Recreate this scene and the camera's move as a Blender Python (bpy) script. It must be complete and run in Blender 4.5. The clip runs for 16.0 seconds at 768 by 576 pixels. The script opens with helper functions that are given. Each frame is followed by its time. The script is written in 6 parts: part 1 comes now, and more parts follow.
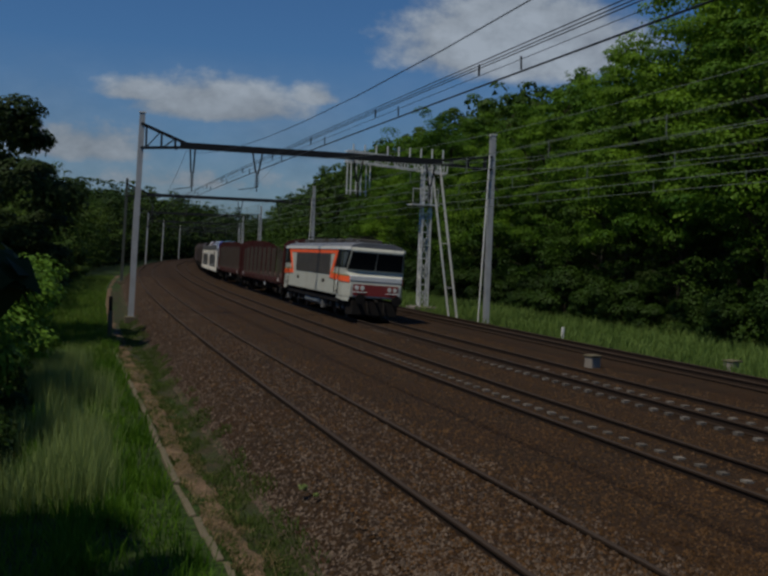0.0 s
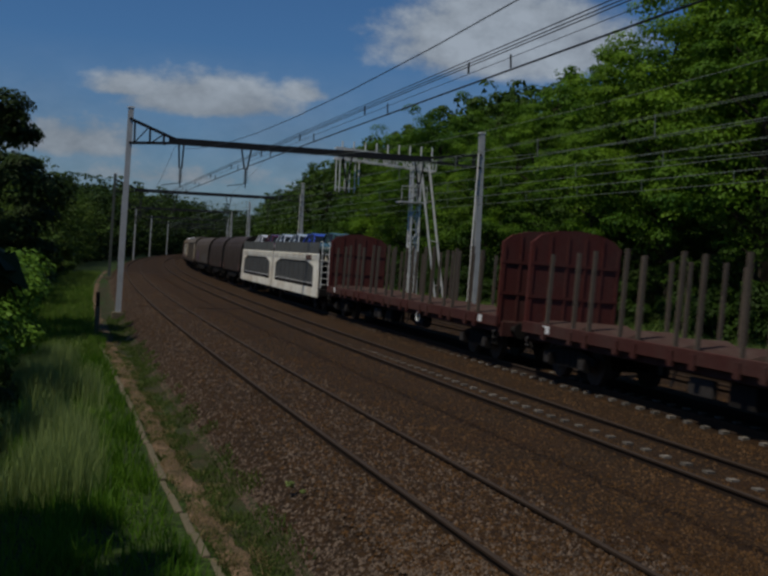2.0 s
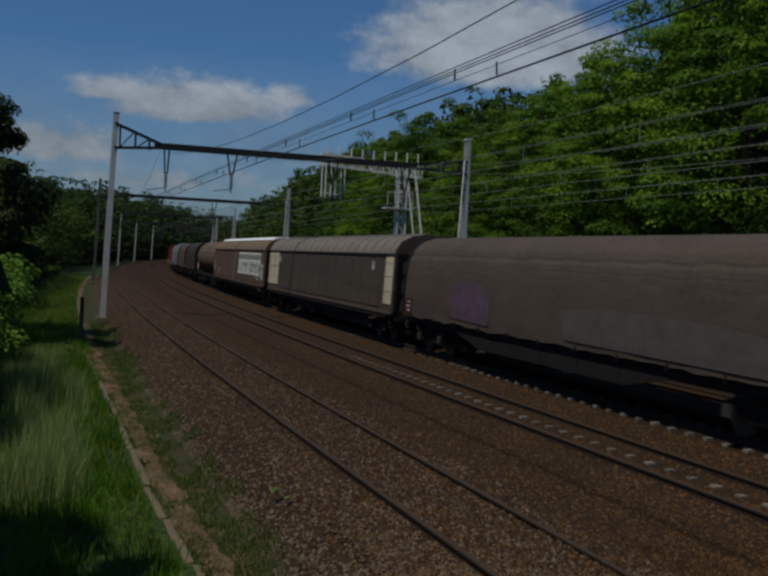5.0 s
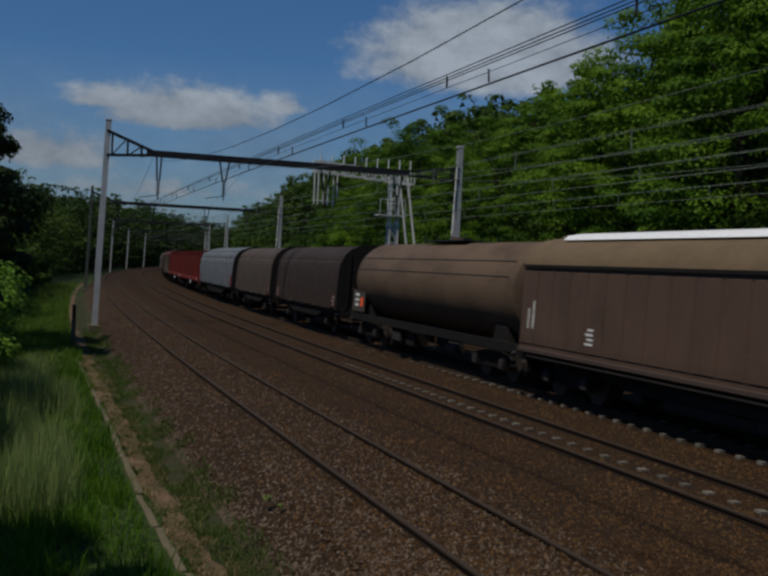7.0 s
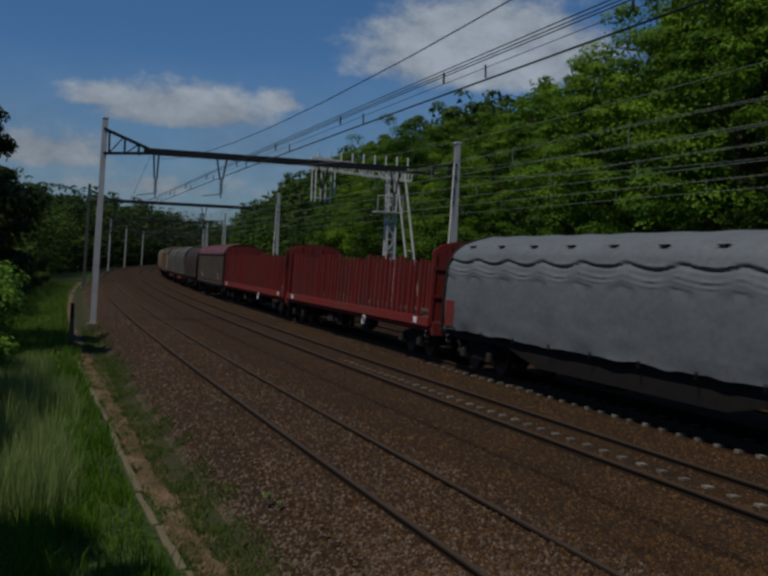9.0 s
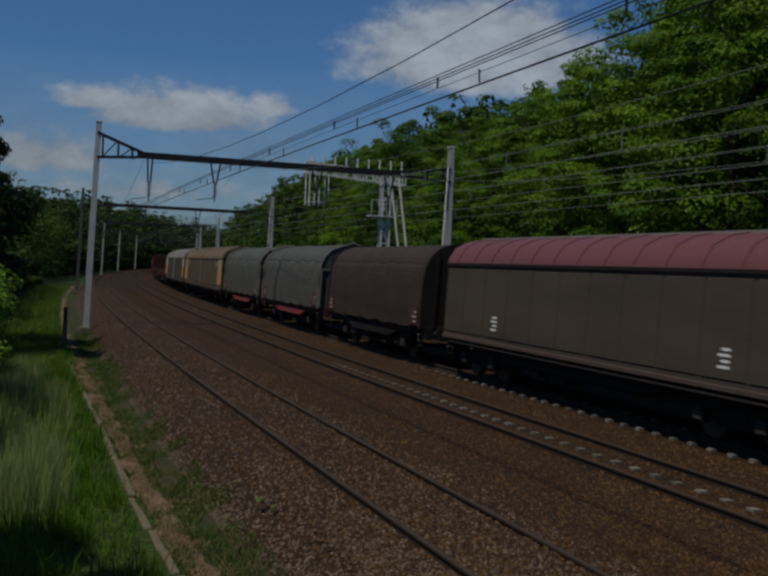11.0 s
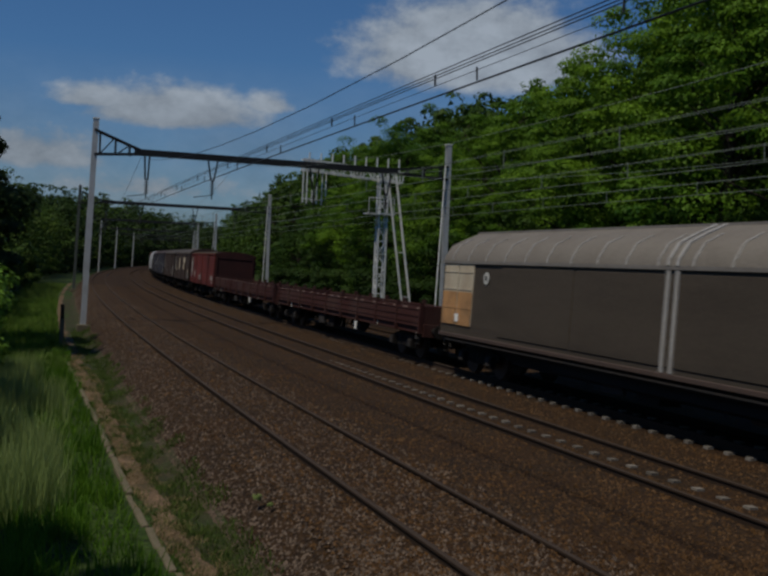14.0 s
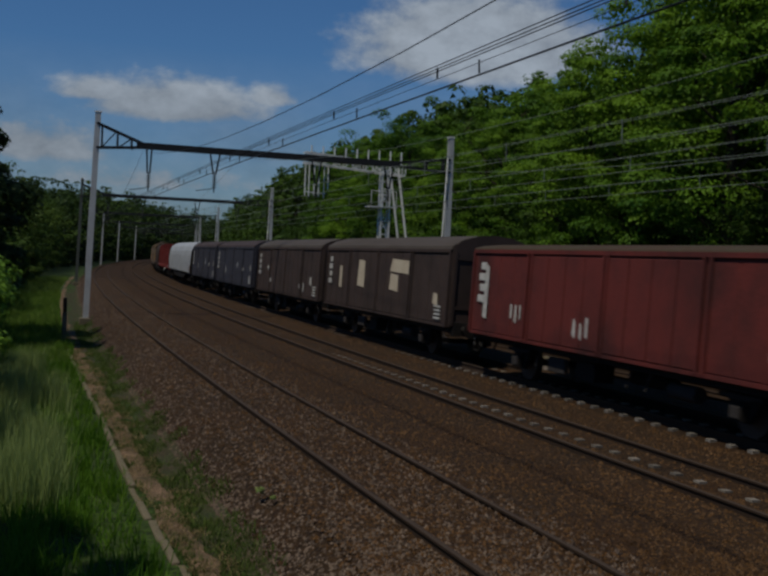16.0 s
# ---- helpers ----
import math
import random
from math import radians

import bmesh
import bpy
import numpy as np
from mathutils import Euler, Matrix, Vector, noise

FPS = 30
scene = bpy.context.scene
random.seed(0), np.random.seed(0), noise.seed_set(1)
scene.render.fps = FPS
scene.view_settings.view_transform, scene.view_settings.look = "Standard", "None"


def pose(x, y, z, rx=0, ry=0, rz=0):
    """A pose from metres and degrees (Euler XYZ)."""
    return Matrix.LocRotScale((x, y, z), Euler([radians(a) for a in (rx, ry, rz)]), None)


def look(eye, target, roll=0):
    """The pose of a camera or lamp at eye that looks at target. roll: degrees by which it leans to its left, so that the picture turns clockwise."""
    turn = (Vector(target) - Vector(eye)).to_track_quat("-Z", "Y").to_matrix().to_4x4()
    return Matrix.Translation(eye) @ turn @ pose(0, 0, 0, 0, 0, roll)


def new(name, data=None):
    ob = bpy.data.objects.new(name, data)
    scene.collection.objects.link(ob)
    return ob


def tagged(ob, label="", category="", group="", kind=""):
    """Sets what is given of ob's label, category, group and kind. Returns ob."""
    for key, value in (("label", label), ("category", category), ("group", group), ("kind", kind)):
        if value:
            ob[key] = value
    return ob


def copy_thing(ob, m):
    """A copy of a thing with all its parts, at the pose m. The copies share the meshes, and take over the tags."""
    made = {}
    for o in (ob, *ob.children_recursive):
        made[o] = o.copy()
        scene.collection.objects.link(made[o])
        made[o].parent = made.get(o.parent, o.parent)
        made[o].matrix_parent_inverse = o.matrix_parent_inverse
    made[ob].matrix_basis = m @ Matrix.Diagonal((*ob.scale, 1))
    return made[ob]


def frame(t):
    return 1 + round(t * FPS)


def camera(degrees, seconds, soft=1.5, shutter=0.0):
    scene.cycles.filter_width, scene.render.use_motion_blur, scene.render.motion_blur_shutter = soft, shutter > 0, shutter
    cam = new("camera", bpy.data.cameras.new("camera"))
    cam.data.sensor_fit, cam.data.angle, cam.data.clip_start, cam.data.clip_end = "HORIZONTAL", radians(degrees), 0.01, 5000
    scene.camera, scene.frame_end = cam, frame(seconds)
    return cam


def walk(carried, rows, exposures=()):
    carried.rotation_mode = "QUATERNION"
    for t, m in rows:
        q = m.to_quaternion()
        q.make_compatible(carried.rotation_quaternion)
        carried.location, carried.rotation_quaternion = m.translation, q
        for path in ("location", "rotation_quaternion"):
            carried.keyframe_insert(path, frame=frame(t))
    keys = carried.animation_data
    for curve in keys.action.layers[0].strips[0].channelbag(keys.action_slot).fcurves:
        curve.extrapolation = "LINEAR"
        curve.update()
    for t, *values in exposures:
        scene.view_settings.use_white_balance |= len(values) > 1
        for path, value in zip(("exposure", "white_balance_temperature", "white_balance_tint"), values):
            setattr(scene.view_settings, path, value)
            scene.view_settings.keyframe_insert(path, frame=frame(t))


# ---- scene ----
# ---- camera ----
EYE = (0.0, 0.0, 3.10)
TURNS = (  # seconds, pitch, roll, heading (degrees)
    (0.0, -1.813, 2.166, 18.029), (0.5, -1.915, 2.233, 18.240), (1.0, -1.910, 2.278, 18.327),
    (1.5, -1.887, 2.490, 18.501), (2.0, -1.940, 2.559, 18.698), (2.5, -1.937, 2.515, 18.851),
    (3.0, -1.922, 2.633, 19.010), (3.5, -1.845, 2.766, 19.067), (4.0, -1.692, 2.754, 19.315),
    (6.5, -1.421, 2.814, 19.663), (7.0, -1.153, 2.694, 19.886), (7.5, -1.230, 2.568, 19.877),
    (8.0, -1.325, 2.526, 19.880), (8.5, -1.259, 2.445, 19.965), (9.0, -1.340, 2.328, 19.996),
    (11.5, -0.974, 2.457, 20.431), (12.0, -0.871, 2.598, 20.402), (12.5, -0.888, 2.466, 20.418),
    (13.0, -0.941, 2.478, 20.418), (13.5, -1.060, 2.406, 20.433), (14.0, -1.218, 2.463, 20.496),
    (14.5, -1.373, 2.492, 20.506), (15.0, -1.546, 2.549, 20.444), (15.5, -1.569, 2.207, 20.387),
    (16.0, -1.608, 2.406, 20.383))


def aim(pitch, roll, heading):
    p, h = radians(pitch), radians(heading)
    way = Vector((math.sin(h) * math.cos(p), math.cos(h) * math.cos(p), math.sin(p)))
    return look(EYE, Vector(EYE) + way * 10, roll)


cam = camera(41.21, 16.0, soft=2.8, shutter=0.12)
walk(cam, [(t, aim(p, r, h)) for t, p, r, h in TURNS], exposures=((0.0, -0.22), (16.0, -0.22)))

# ---- sky, clouds and sun ----
SUN_UP = radians(63)
SUN_FROM = Vector((-1.0, -0.38, 0.0)).normalized() * math.cos(SUN_UP) + Vector((0, 0, math.sin(SUN_UP)))


def nodes_of(tree):
    tree.nodes.clear()

    def node(kind, ins=None, operation="", use_clamp=False, data_type="", interpolation_type=""):
        n = tree.nodes.new(kind)
        if operation:
            n.operation = operation
        if use_clamp:
            n.use_clamp = True
        if data_type:
            n.data_type = data_type
        if interpolation_type:
            n.interpolation_type = interpolation_type
        for key, value in (ins or {}).items():
            if isinstance(value, bpy.types.NodeSocket):
                tree.links.new(value, n.inputs[key])
            else:
                n.inputs[key].default_value = value
        return n
    return node


def sky_world():
    world = bpy.data.worlds.new("sky")
    world.use_nodes = True
    scene.world = world
    node = nodes_of(world.node_tree)

    def math_(op, a, b=0.0, c=0.0, clamp=False):
        return node("ShaderNodeMath", {0: a, 1: b, 2: c}, operation=op, use_clamp=clamp).outputs[0]

    sky = node("ShaderNodeTexSky")
    sky.sky_type, sky.sun_disc, sky.sun_elevation, sky.sun_rotation = "NISHITA", False, SUN_UP, radians(-110.8)
    sky.altitude, sky.air_density, sky.dust_density, sky.ozone_density = 100.0, 1.0, 0.6, 2.2
    way = node("ShaderNodeTexCoord").outputs["Generated"]
    xyz = node("ShaderNodeSeparateXYZ", {0: way})
    az = math_("MULTIPLY", math_("ARCTAN2", xyz.outputs[0], xyz.outputs[1]), 57.2958)
    el = math_("MULTIPLY", math_("ARCSINE", xyz.outputs[2]), 57.2958)
    flat = node("ShaderNodeCombineXYZ", {0: az, 1: math_("MULTIPLY", el, 1.5), 2: 0.0}).outputs[0]
    rough = node("ShaderNodeTexNoise", {"Vector": flat, "Scale": 0.42, "Detail": 7.0, "Roughness": 0.62}).outputs[0]
    fine = node("ShaderNodeTexNoise", {"Vector": flat, "Scale": 0.16, "Detail": 5.0, "Roughness": 0.6}).outputs[0]
    # cumulus banks: heading, height, half width, half height, weight
    total = None
    for a, e, wa, we, k in CLOUDS:
        dx = math_("DIVIDE", math_("SUBTRACT", az, a), wa)
        dy = math_("DIVIDE", math_("SUBTRACT", el, e), we)
        # flat undersides: below the middle the cloud thins out sooner
        dy = math_("MAXIMUM", dy, math_("MULTIPLY", dy, -2.4))
        dist = math_("ADD", math_("MULTIPLY", dx, dx), math_("MULTIPLY", dy, dy))
        puff = math_("MULTIPLY", math_("SUBTRACT", 1.0, math_("POWER", dist, 0.5)), k)
        total = puff if total is None else math_("MAXIMUM", total, puff)
    bank = math_("ADD", total, math_("MULTIPLY", math_("SUBTRACT", rough, 0.5), 1.15))
    mask = node("ShaderNodeMapRange", {0: bank, 1: 0.0, 2: 0.62}, interpolation_type="SMOOTHSTEP").outputs[0]
    mask = math_("MULTIPLY", mask, 0.9)
    # thin veil near the horizon and high streaks
    low = node("ShaderNodeMapRange", {0: el, 1: 11.0, 2: 0.0}).outputs[0]
    veil = math_("MULTIPLY", math_("MULTIPLY", low, fine), 1.25, clamp=True)
    cover = math_("MAXIMUM", mask, veil)
    shade = node("ShaderNodeMapRange", {0: math_("ADD", rough, math_("MULTIPLY", bank, 0.25)), 1: 0.3, 2: 0.85, 3: 0.55, 4: 1.0}).outputs[0]
    crest = node("ShaderNodeMapRange", {0: el, 1: 7.3, 2: 9.0, 3: 0.80, 4: 1.06}).outputs[0]
    shade = math_("MULTIPLY", shade, crest)
    white = node("ShaderNodeVectorMath", {0: (7.4, 8.4, 9.6), "Scale": shade}, operation="SCALE").outputs[0]
    blue = node("ShaderNodeMix", data_type="RGBA")
    blue.blend_type, blue.inputs[0].default_value = "MULTIPLY", 1.0
    w = world.node_tree
    w.links.new(sky.outputs[0], blue.inputs[6])
    blue.inputs[7].default_value = (0.55, 0.94, 1.36, 1)
    mix = node("ShaderNodeMix", data_type="RGBA")
    w.links.new(cover, mix.inputs[0])
    w.links.new(blue.outputs[2], mix.inputs[6])
    w.links.new(white, mix.inputs[7])
    back = node("ShaderNodeBackground", {0: mix.outputs[2], 1: 0.049})
    node("ShaderNodeOutputWorld", {0: back.outputs[0]})


CLOUDS = ((8.6, 7.75, 6.6, 2.3, 1.1), (4.4, 8.2, 3.2, 1.5, 0.9), (13.7, 8.5, 2.2, 1.2, 0.8), (25.0, 11.3, 9.0, 4.6, 1.4), (1.0, 5.0, 7.0, 2.3, 0.80),
          (-3.0, 13.0, 2.0, 1.6, 0.6), (7.0, 3.6, 12.0, 1.6, 0.55), (60.0, 14.0, 14.0, 4.0, 0.9), (-50.0, 16.0, 16.0, 4.0, 0.9), (150.0, 20.0, 25.0, 6.0, 0.9))
sky_world()
sun = new("sun", bpy.data.lights.new("sun", "SUN"))
sun.data.energy, sun.data.angle, sun.data.color = 3.4, radians(1.5), (1.0, 0.92, 0.78)
sun.matrix_world = look((0, 0, 40), Vector((0, 0, 40)) - SUN_FROM)

# ---- the curve of the line ----
R0 = 1433.82          # radius at the camera's own offset
RC = R0 - 13.607      # radius of the train's track
TRACKS = {"A": (5.187, 0.052, 0.080), "B": (9.937, 0.015, 0.070), "C": (13.607, 0.060, 0.034), "D": (18.168, 0.105, 0.090)}


def at(s, n, z=0.0):
    """A place s metres along the line, n metres across it (to the inside of the bend), at the height z."""
    a = s / RC
    return Vector((R0 - (R0 - n) * math.cos(a), (R0 - n) * math.sin(a), z))


def along(s, n, z=0.0, rx=0.0, turn=0.0):
    """A pose there: x runs along the line, y to its outside."""
    p = at(s, n, z)
    return pose(p.x, p.y, p.z, rx, 0, 90 - math.degrees(s / RC) + turn)


# ---- mesh helpers ----
def box(bm, x0, x1, y0, y1, z0, z1):
    v = [bm.verts.new(p) for p in ((x0, y0, z0), (x1, y0, z0), (x1, y1, z0), (x0, y1, z0), (x0, y0, z1), (x1, y0, z1), (x1, y1, z1), (x0, y1, z1))]
    for f in ((0, 3, 2, 1), (4, 5, 6, 7), (0, 1, 5, 4), (1, 2, 6, 5), (2, 3, 7, 6), (3, 0, 4, 7)):
        bm.faces.new([v[i] for i in f])
    return bm


def rod(bm, a, b, r, seg=8, r2=None):
    a, b = Vector(a), Vector(b)
    m = (b - a).to_track_quat("Z", "Y").to_matrix()
    rings = []
    for p, q in ((a, r), (b, r if r2 is None else r2)):
        rings.append([bm.verts.new(p + m @ Vector((q * math.cos(k * math.tau / seg), q * math.sin(k * math.tau / seg), 0))) for k in range(seg)])
    for k in range(seg):
        bm.faces.new((rings[0][k], rings[0][(k + 1) % seg], rings[1][(k + 1) % seg], rings[1][k]))
    bm.faces.new(rings[0][::-1])
    bm.faces.new(rings[1])
    return bm


def tube(bm, pts, r, seg=5):
    """A bent wire or pipe through the points."""
    rings = []
    for k, p in enumerate(pts):
        d = pts[min(k + 1, len(pts) - 1)] - pts[max(k - 1, 0)]
        m = d.to_track_quat("Z", "Y").to_matrix()
        rings.append([bm.verts.new(p + m @ Vector((r * math.cos(j * math.tau / seg), r * math.sin(j * math.tau / seg), 0))) for j in range(seg)])
    for a, b in zip(rings, rings[1:]):
        for j in range(seg):
            bm.faces.new((a[j], a[(j + 1) % seg], b[(j + 1) % seg], b[j]))
    bm.faces.new(rings[0][::-1])
    bm.faces.new(rings[-1])
    return bm


def bar(bm, a, b, w, h):
    """A squared bar from a to b, w across and h high."""
    a, b = Vector(a), Vector(b)
    d = (b - a).normalized()
    side = d.cross(Vector((0, 0, 1)))
    side = side.normalized() if side.length > 1e-4 else Vector((1, 0, 0))
    up = side.cross(d)
    v = [bm.verts.new(p + side * i * w / 2 + up * j * h / 2) for p in (a, b) for i, j in ((-1, -1), (1, -1), (1, 1), (-1, 1))]
    for f in ((0, 1, 2, 3), (7, 6, 5, 4), (0, 4, 5, 1), (1, 5, 6, 2), (2, 6, 7, 3), (3, 7, 4, 0)):
        bm.faces.new([v[i] for i in f])
    return bm


def prism(bm, outline, x0, x1, cut=1, wave=None):
    """An outline in y, z drawn along x; wave(x, y, z) shifts the rings."""
    rings = []
    for k in range(cut + 1):
        x = x0 + (x1 - x0) * k / cut
        rings.append([bm.verts.new((x, y, z) if wave is None else wave(x, y, z)) for y, z in outline])
    n = len(outline)
    for a, b in zip(rings, rings[1:]):
        for k in range(n):
            bm.faces.new((a[k], a[(k + 1) % n], b[(k + 1) % n], b[k]))
    bm.faces.new(rings[0][::-1])
    bm.faces.new(rings[-1])
    return bm


def slab(bm, outline, y0, y1):
    """An outline in x, z given the thickness y0 to y1."""
    a = [bm.verts.new((x, y0, z)) for x, z in outline]
    b = [bm.verts.new((x, y1, z)) for x, z in outline]
    n = len(outline)
    for k in range(n):
        bm.faces.new((a[k], a[(k + 1) % n], b[(k + 1) % n], b[k]))
    bm.faces.new(a[::-1])
    bm.faces.new(b)
    return bm


def finish(bm, name, soften=0.0, smooth=False):
    bmesh.ops.recalc_face_normals(bm, faces=bm.faces[:])
    if soften:
        bmesh.ops.bevel(bm, geom=bm.edges[:], offset=soften, segments=1, affect="EDGES", profile=0.5)
    me = bpy.data.meshes.new(name)
    bm.to_mesh(me)
    bm.free()
    if smooth:
        me.shade_smooth()
        me.set_sharp_from_angle(angle=radians(38))
    return me


def part(name, bm, material, parent, label="", soften=0.0, smooth=False, m=None):
    me = finish(bm, name, soften, smooth) if isinstance(bm, bmesh.types.BMesh) else bm
    if not me.materials:
        me.materials.append(material)
    ob = new(name, me)
    ob.parent = parent
    if m is not None:
        ob.matrix_basis = m
    if label:
        ob["label"] = label
    return ob


def sheet(name, verts, faces, material, smooth=False):
    me = bpy.data.meshes.new(name)
    me.from_pydata(verts, [], faces)
    me.materials.append(material)
    if smooth:
        me.shade_smooth()
    return me


# ---- materials ----
def paint(name, colour, rough=0.6, metal=0.0, dirt=0.35, dirt_colour=(0.10, 0.075, 0.06), scale=1.2, bump=0.0, stretch=(1, 1, 1), vary=0.0, grain=18.0, shine=0.0):
    """Worn paint or bare stuff: blotches and streaks of dirt at one scale, grain at another."""
    m = bpy.data.materials.new(name)
    m.use_nodes = True
    node = nodes_of(m.node_tree)
    link = m.node_tree.links.new
    co = node("ShaderNodeTexCoord").outputs["Object"]
    wide = node("ShaderNodeMapping", {0: co, 3: stretch}).outputs[0]
    big = node("ShaderNodeTexNoise", {"Vector": wide, "Scale": scale, "Detail": 5.0, "Roughness": 0.65}).outputs[0]
    small = node("ShaderNodeTexNoise", {"Vector": co, "Scale": grain, "Detail": 3.0, "Roughness": 0.7}).outputs[0]
    amount = node("ShaderNodeMapRange", {0: big, 1: 0.42, 2: 0.72, 3: 0.0, 4: dirt}).outputs[0]
    mix = node("ShaderNodeMix", data_type="RGBA")
    link(amount, mix.inputs[0])
    mix.inputs[6].default_value, mix.inputs[7].default_value = (*colour, 1), (*dirt_colour, 1)
    gain = node("ShaderNodeMapRange", {0: small, 1: 0.25, 2: 0.75, 3: 0.80, 4: 1.18}).outputs[0]
    if vary:
        rnd = node("ShaderNodeObjectInfo").outputs["Random"]
        vr = node("ShaderNodeMapRange", {0: rnd, 3: 1 - vary, 4: 1 + vary}).outputs[0]
        gain = node("ShaderNodeMath", {0: gain, 1: vr}, operation="MULTIPLY").outputs[0]
    col = node("ShaderNodeVectorMath", {0: mix.outputs[2], "Scale": gain}, operation="SCALE").outputs[0]
    bsdf = node("ShaderNodeBsdfPrincipled", {"Base Color": col, "Metallic": metal, "Specular IOR Level": shine or (0.5 if rough < 0.6 else 0.15)})
    rg = node("ShaderNodeMapRange", {0: big, 3: max(0.05, rough - 0.12), 4: min(1.0, rough + 0.15)}).outputs[0]
    link(rg, bsdf.inputs["Roughness"])
    if bump:
        b = node("ShaderNodeBump", {"Strength": bump, "Distance": 0.02, "Height": small}).outputs[0]
        link(b, bsdf.inputs["Normal"])
    node("ShaderNodeOutputMaterial", {0: bsdf.outputs[0]})
    return m


def leafage(name, dark, light, through_=0.35, spread_=0.3):
    m = bpy.data.materials.new(name)
    m.use_nodes = True
    node = nodes_of(m.node_tree)
    link = m.node_tree.links.new
    isl = node("ShaderNodeNewGeometry").outputs["Random Per Island"]
    rnd = node("ShaderNodeObjectInfo").outputs["Random"]
    co = node("ShaderNodeTexCoord").outputs["Object"]
    patch = node("ShaderNodeTexNoise", {"Vector": co, "Scale": 0.36, "Detail": 3.0}).outputs[0]
    t = node("ShaderNodeMath", {0: isl, 1: spread_, 2: node("ShaderNodeMath", {0: rnd, 1: 0.42, 2: node("ShaderNodeMath", {0: patch, 1: 0.9, 2: -0.38}, operation="MULTIPLY_ADD").outputs[0]}, operation="MULTIPLY_ADD").outputs[0]}, operation="MULTIPLY_ADD", use_clamp=True).outputs[0]
    mix = node("ShaderNodeMix", data_type="RGBA")
    link(t, mix.inputs[0])
    mix.inputs[6].default_value, mix.inputs[7].default_value = (*dark, 1), (*light, 1)
    a = node("ShaderNodeBsdfPrincipled", {"Base Color": mix.outputs[2], "Roughness": 0.6, "Specular IOR Level": 0.12})
    b = node("ShaderNodeBsdfTranslucent", {0: mix.outputs[2]})
    sh = node("ShaderNodeMixShader", {0: through_, 1: a.outputs[0], 2: b.outputs[0]})
    node("ShaderNodeOutputMaterial", {0: sh.outputs[0]})
    return m


def earth(name, a, b, scale, bump, c=None, c_scale=0.3):
    """Loose ground: two colours by fine grain, a third in patches, with relief."""
    m = bpy.data.materials.new(name)
    m.use_nodes = True
    node = nodes_of(m.node_tree)
    link = m.node_tree.links.new
    co = node("ShaderNodeTexCoord").outputs["Object"]
    cells = node("ShaderNodeTexVoronoi", {"Vector": co, "Scale": scale})
    grey = node("ShaderNodeSeparateColor", {0: cells.outputs["Color"]}).outputs[0]
    mix = node("ShaderNodeMix", data_type="RGBA")
    link(grey, mix.inputs[0])
    mix.inputs[6].default_value, mix.inputs[7].default_value = (*a, 1), (*b, 1)
    patch = node("ShaderNodeTexNoise", {"Vector": co, "Scale": c_scale, "Detail": 6.0, "Roughness": 0.65}).outputs[0]
    pm = node("ShaderNodeMapRange", {0: patch, 1: 0.40, 2: 0.68}).outputs[0]
    mix2 = node("ShaderNodeMix", data_type="RGBA")
    link(pm, mix2.inputs[0])
    link(mix.outputs[2], mix2.inputs[6])
    mix2.inputs[7].default_value = (*(c or a), 1)
    # painted shade between the grains: colour falls off towards each cell's edge
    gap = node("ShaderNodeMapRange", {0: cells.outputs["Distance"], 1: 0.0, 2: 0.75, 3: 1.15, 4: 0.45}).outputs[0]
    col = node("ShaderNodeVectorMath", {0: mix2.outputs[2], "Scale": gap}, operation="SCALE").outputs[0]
    bsdf = node("ShaderNodeBsdfPrincipled", {"Base Color": col, "Roughness": 0.92, "Specular IOR Level": 0.2})
    h = node("ShaderNodeMath", {0: 1.0, 1: cells.outputs["Distance"]}, operation="SUBTRACT").outputs[0]
    bp = node("ShaderNodeBump", {"Strength": bump, "Distance": 0.05, "Height": h}).outputs[0]
    link(bp, bsdf.inputs["Normal"])
    node("ShaderNodeOutputMaterial", {0: bsdf.outputs[0]})
    return m


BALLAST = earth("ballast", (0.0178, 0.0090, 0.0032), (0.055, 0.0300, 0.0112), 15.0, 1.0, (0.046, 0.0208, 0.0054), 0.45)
STONE = leafage("ballast_stone", (0.0062, 0.0031, 0.0012), (0.088, 0.045, 0.0160), 0.0, 0.8)
SOIL = earth("meadow_soil", (0.020, 0.042, 0.006), (0.045, 0.078, 0.011), 9.0, 0.6, (0.034, 0.055, 0.010), 0.25)
SAND = earth("sandy_path", (0.145, 0.092, 0.054), (0.25, 0.165, 0.10), 26.0, 0.5, (0.075, 0.062, 0.026), 2.2)
RAIL = paint("rail_steel", (0.030, 0.0195, 0.0130), 0.8, 0.0, 0.5, (0.038, 0.022, 0.0135), 3.0)
RAILTOP = paint("rail_head", (0.042, 0.030, 0.022), 0.75, 0.0, 0.3, (0.036, 0.025, 0.018), 3.0)
CONCRETE = paint("pale_concrete", (0.225, 0.20, 0.17), 0.85, dirt=0.5, dirt_colour=(0.14, 0.11, 0.085), scale=3.0, bump=0.3, vary=0.15)
KERB = paint("kerb_concrete", (0.125, 0.105, 0.07), 0.9, dirt=0.6, dirt_colour=(0.08, 0.075, 0.04), scale=2.0, bump=0.4)
# mast steel darkened in colour for the shade of the trees
SHADEDSTEEL = paint("shaded_steel", (0.075, 0.085, 0.075), 0.75, 0.0, 0.4, (0.05, 0.05, 0.04), 1.5)
GALV = paint("galvanised_steel", (0.40, 0.415, 0.42), 0.6, 0.0, 0.35, (0.2, 0.19, 0.18), 1.5)
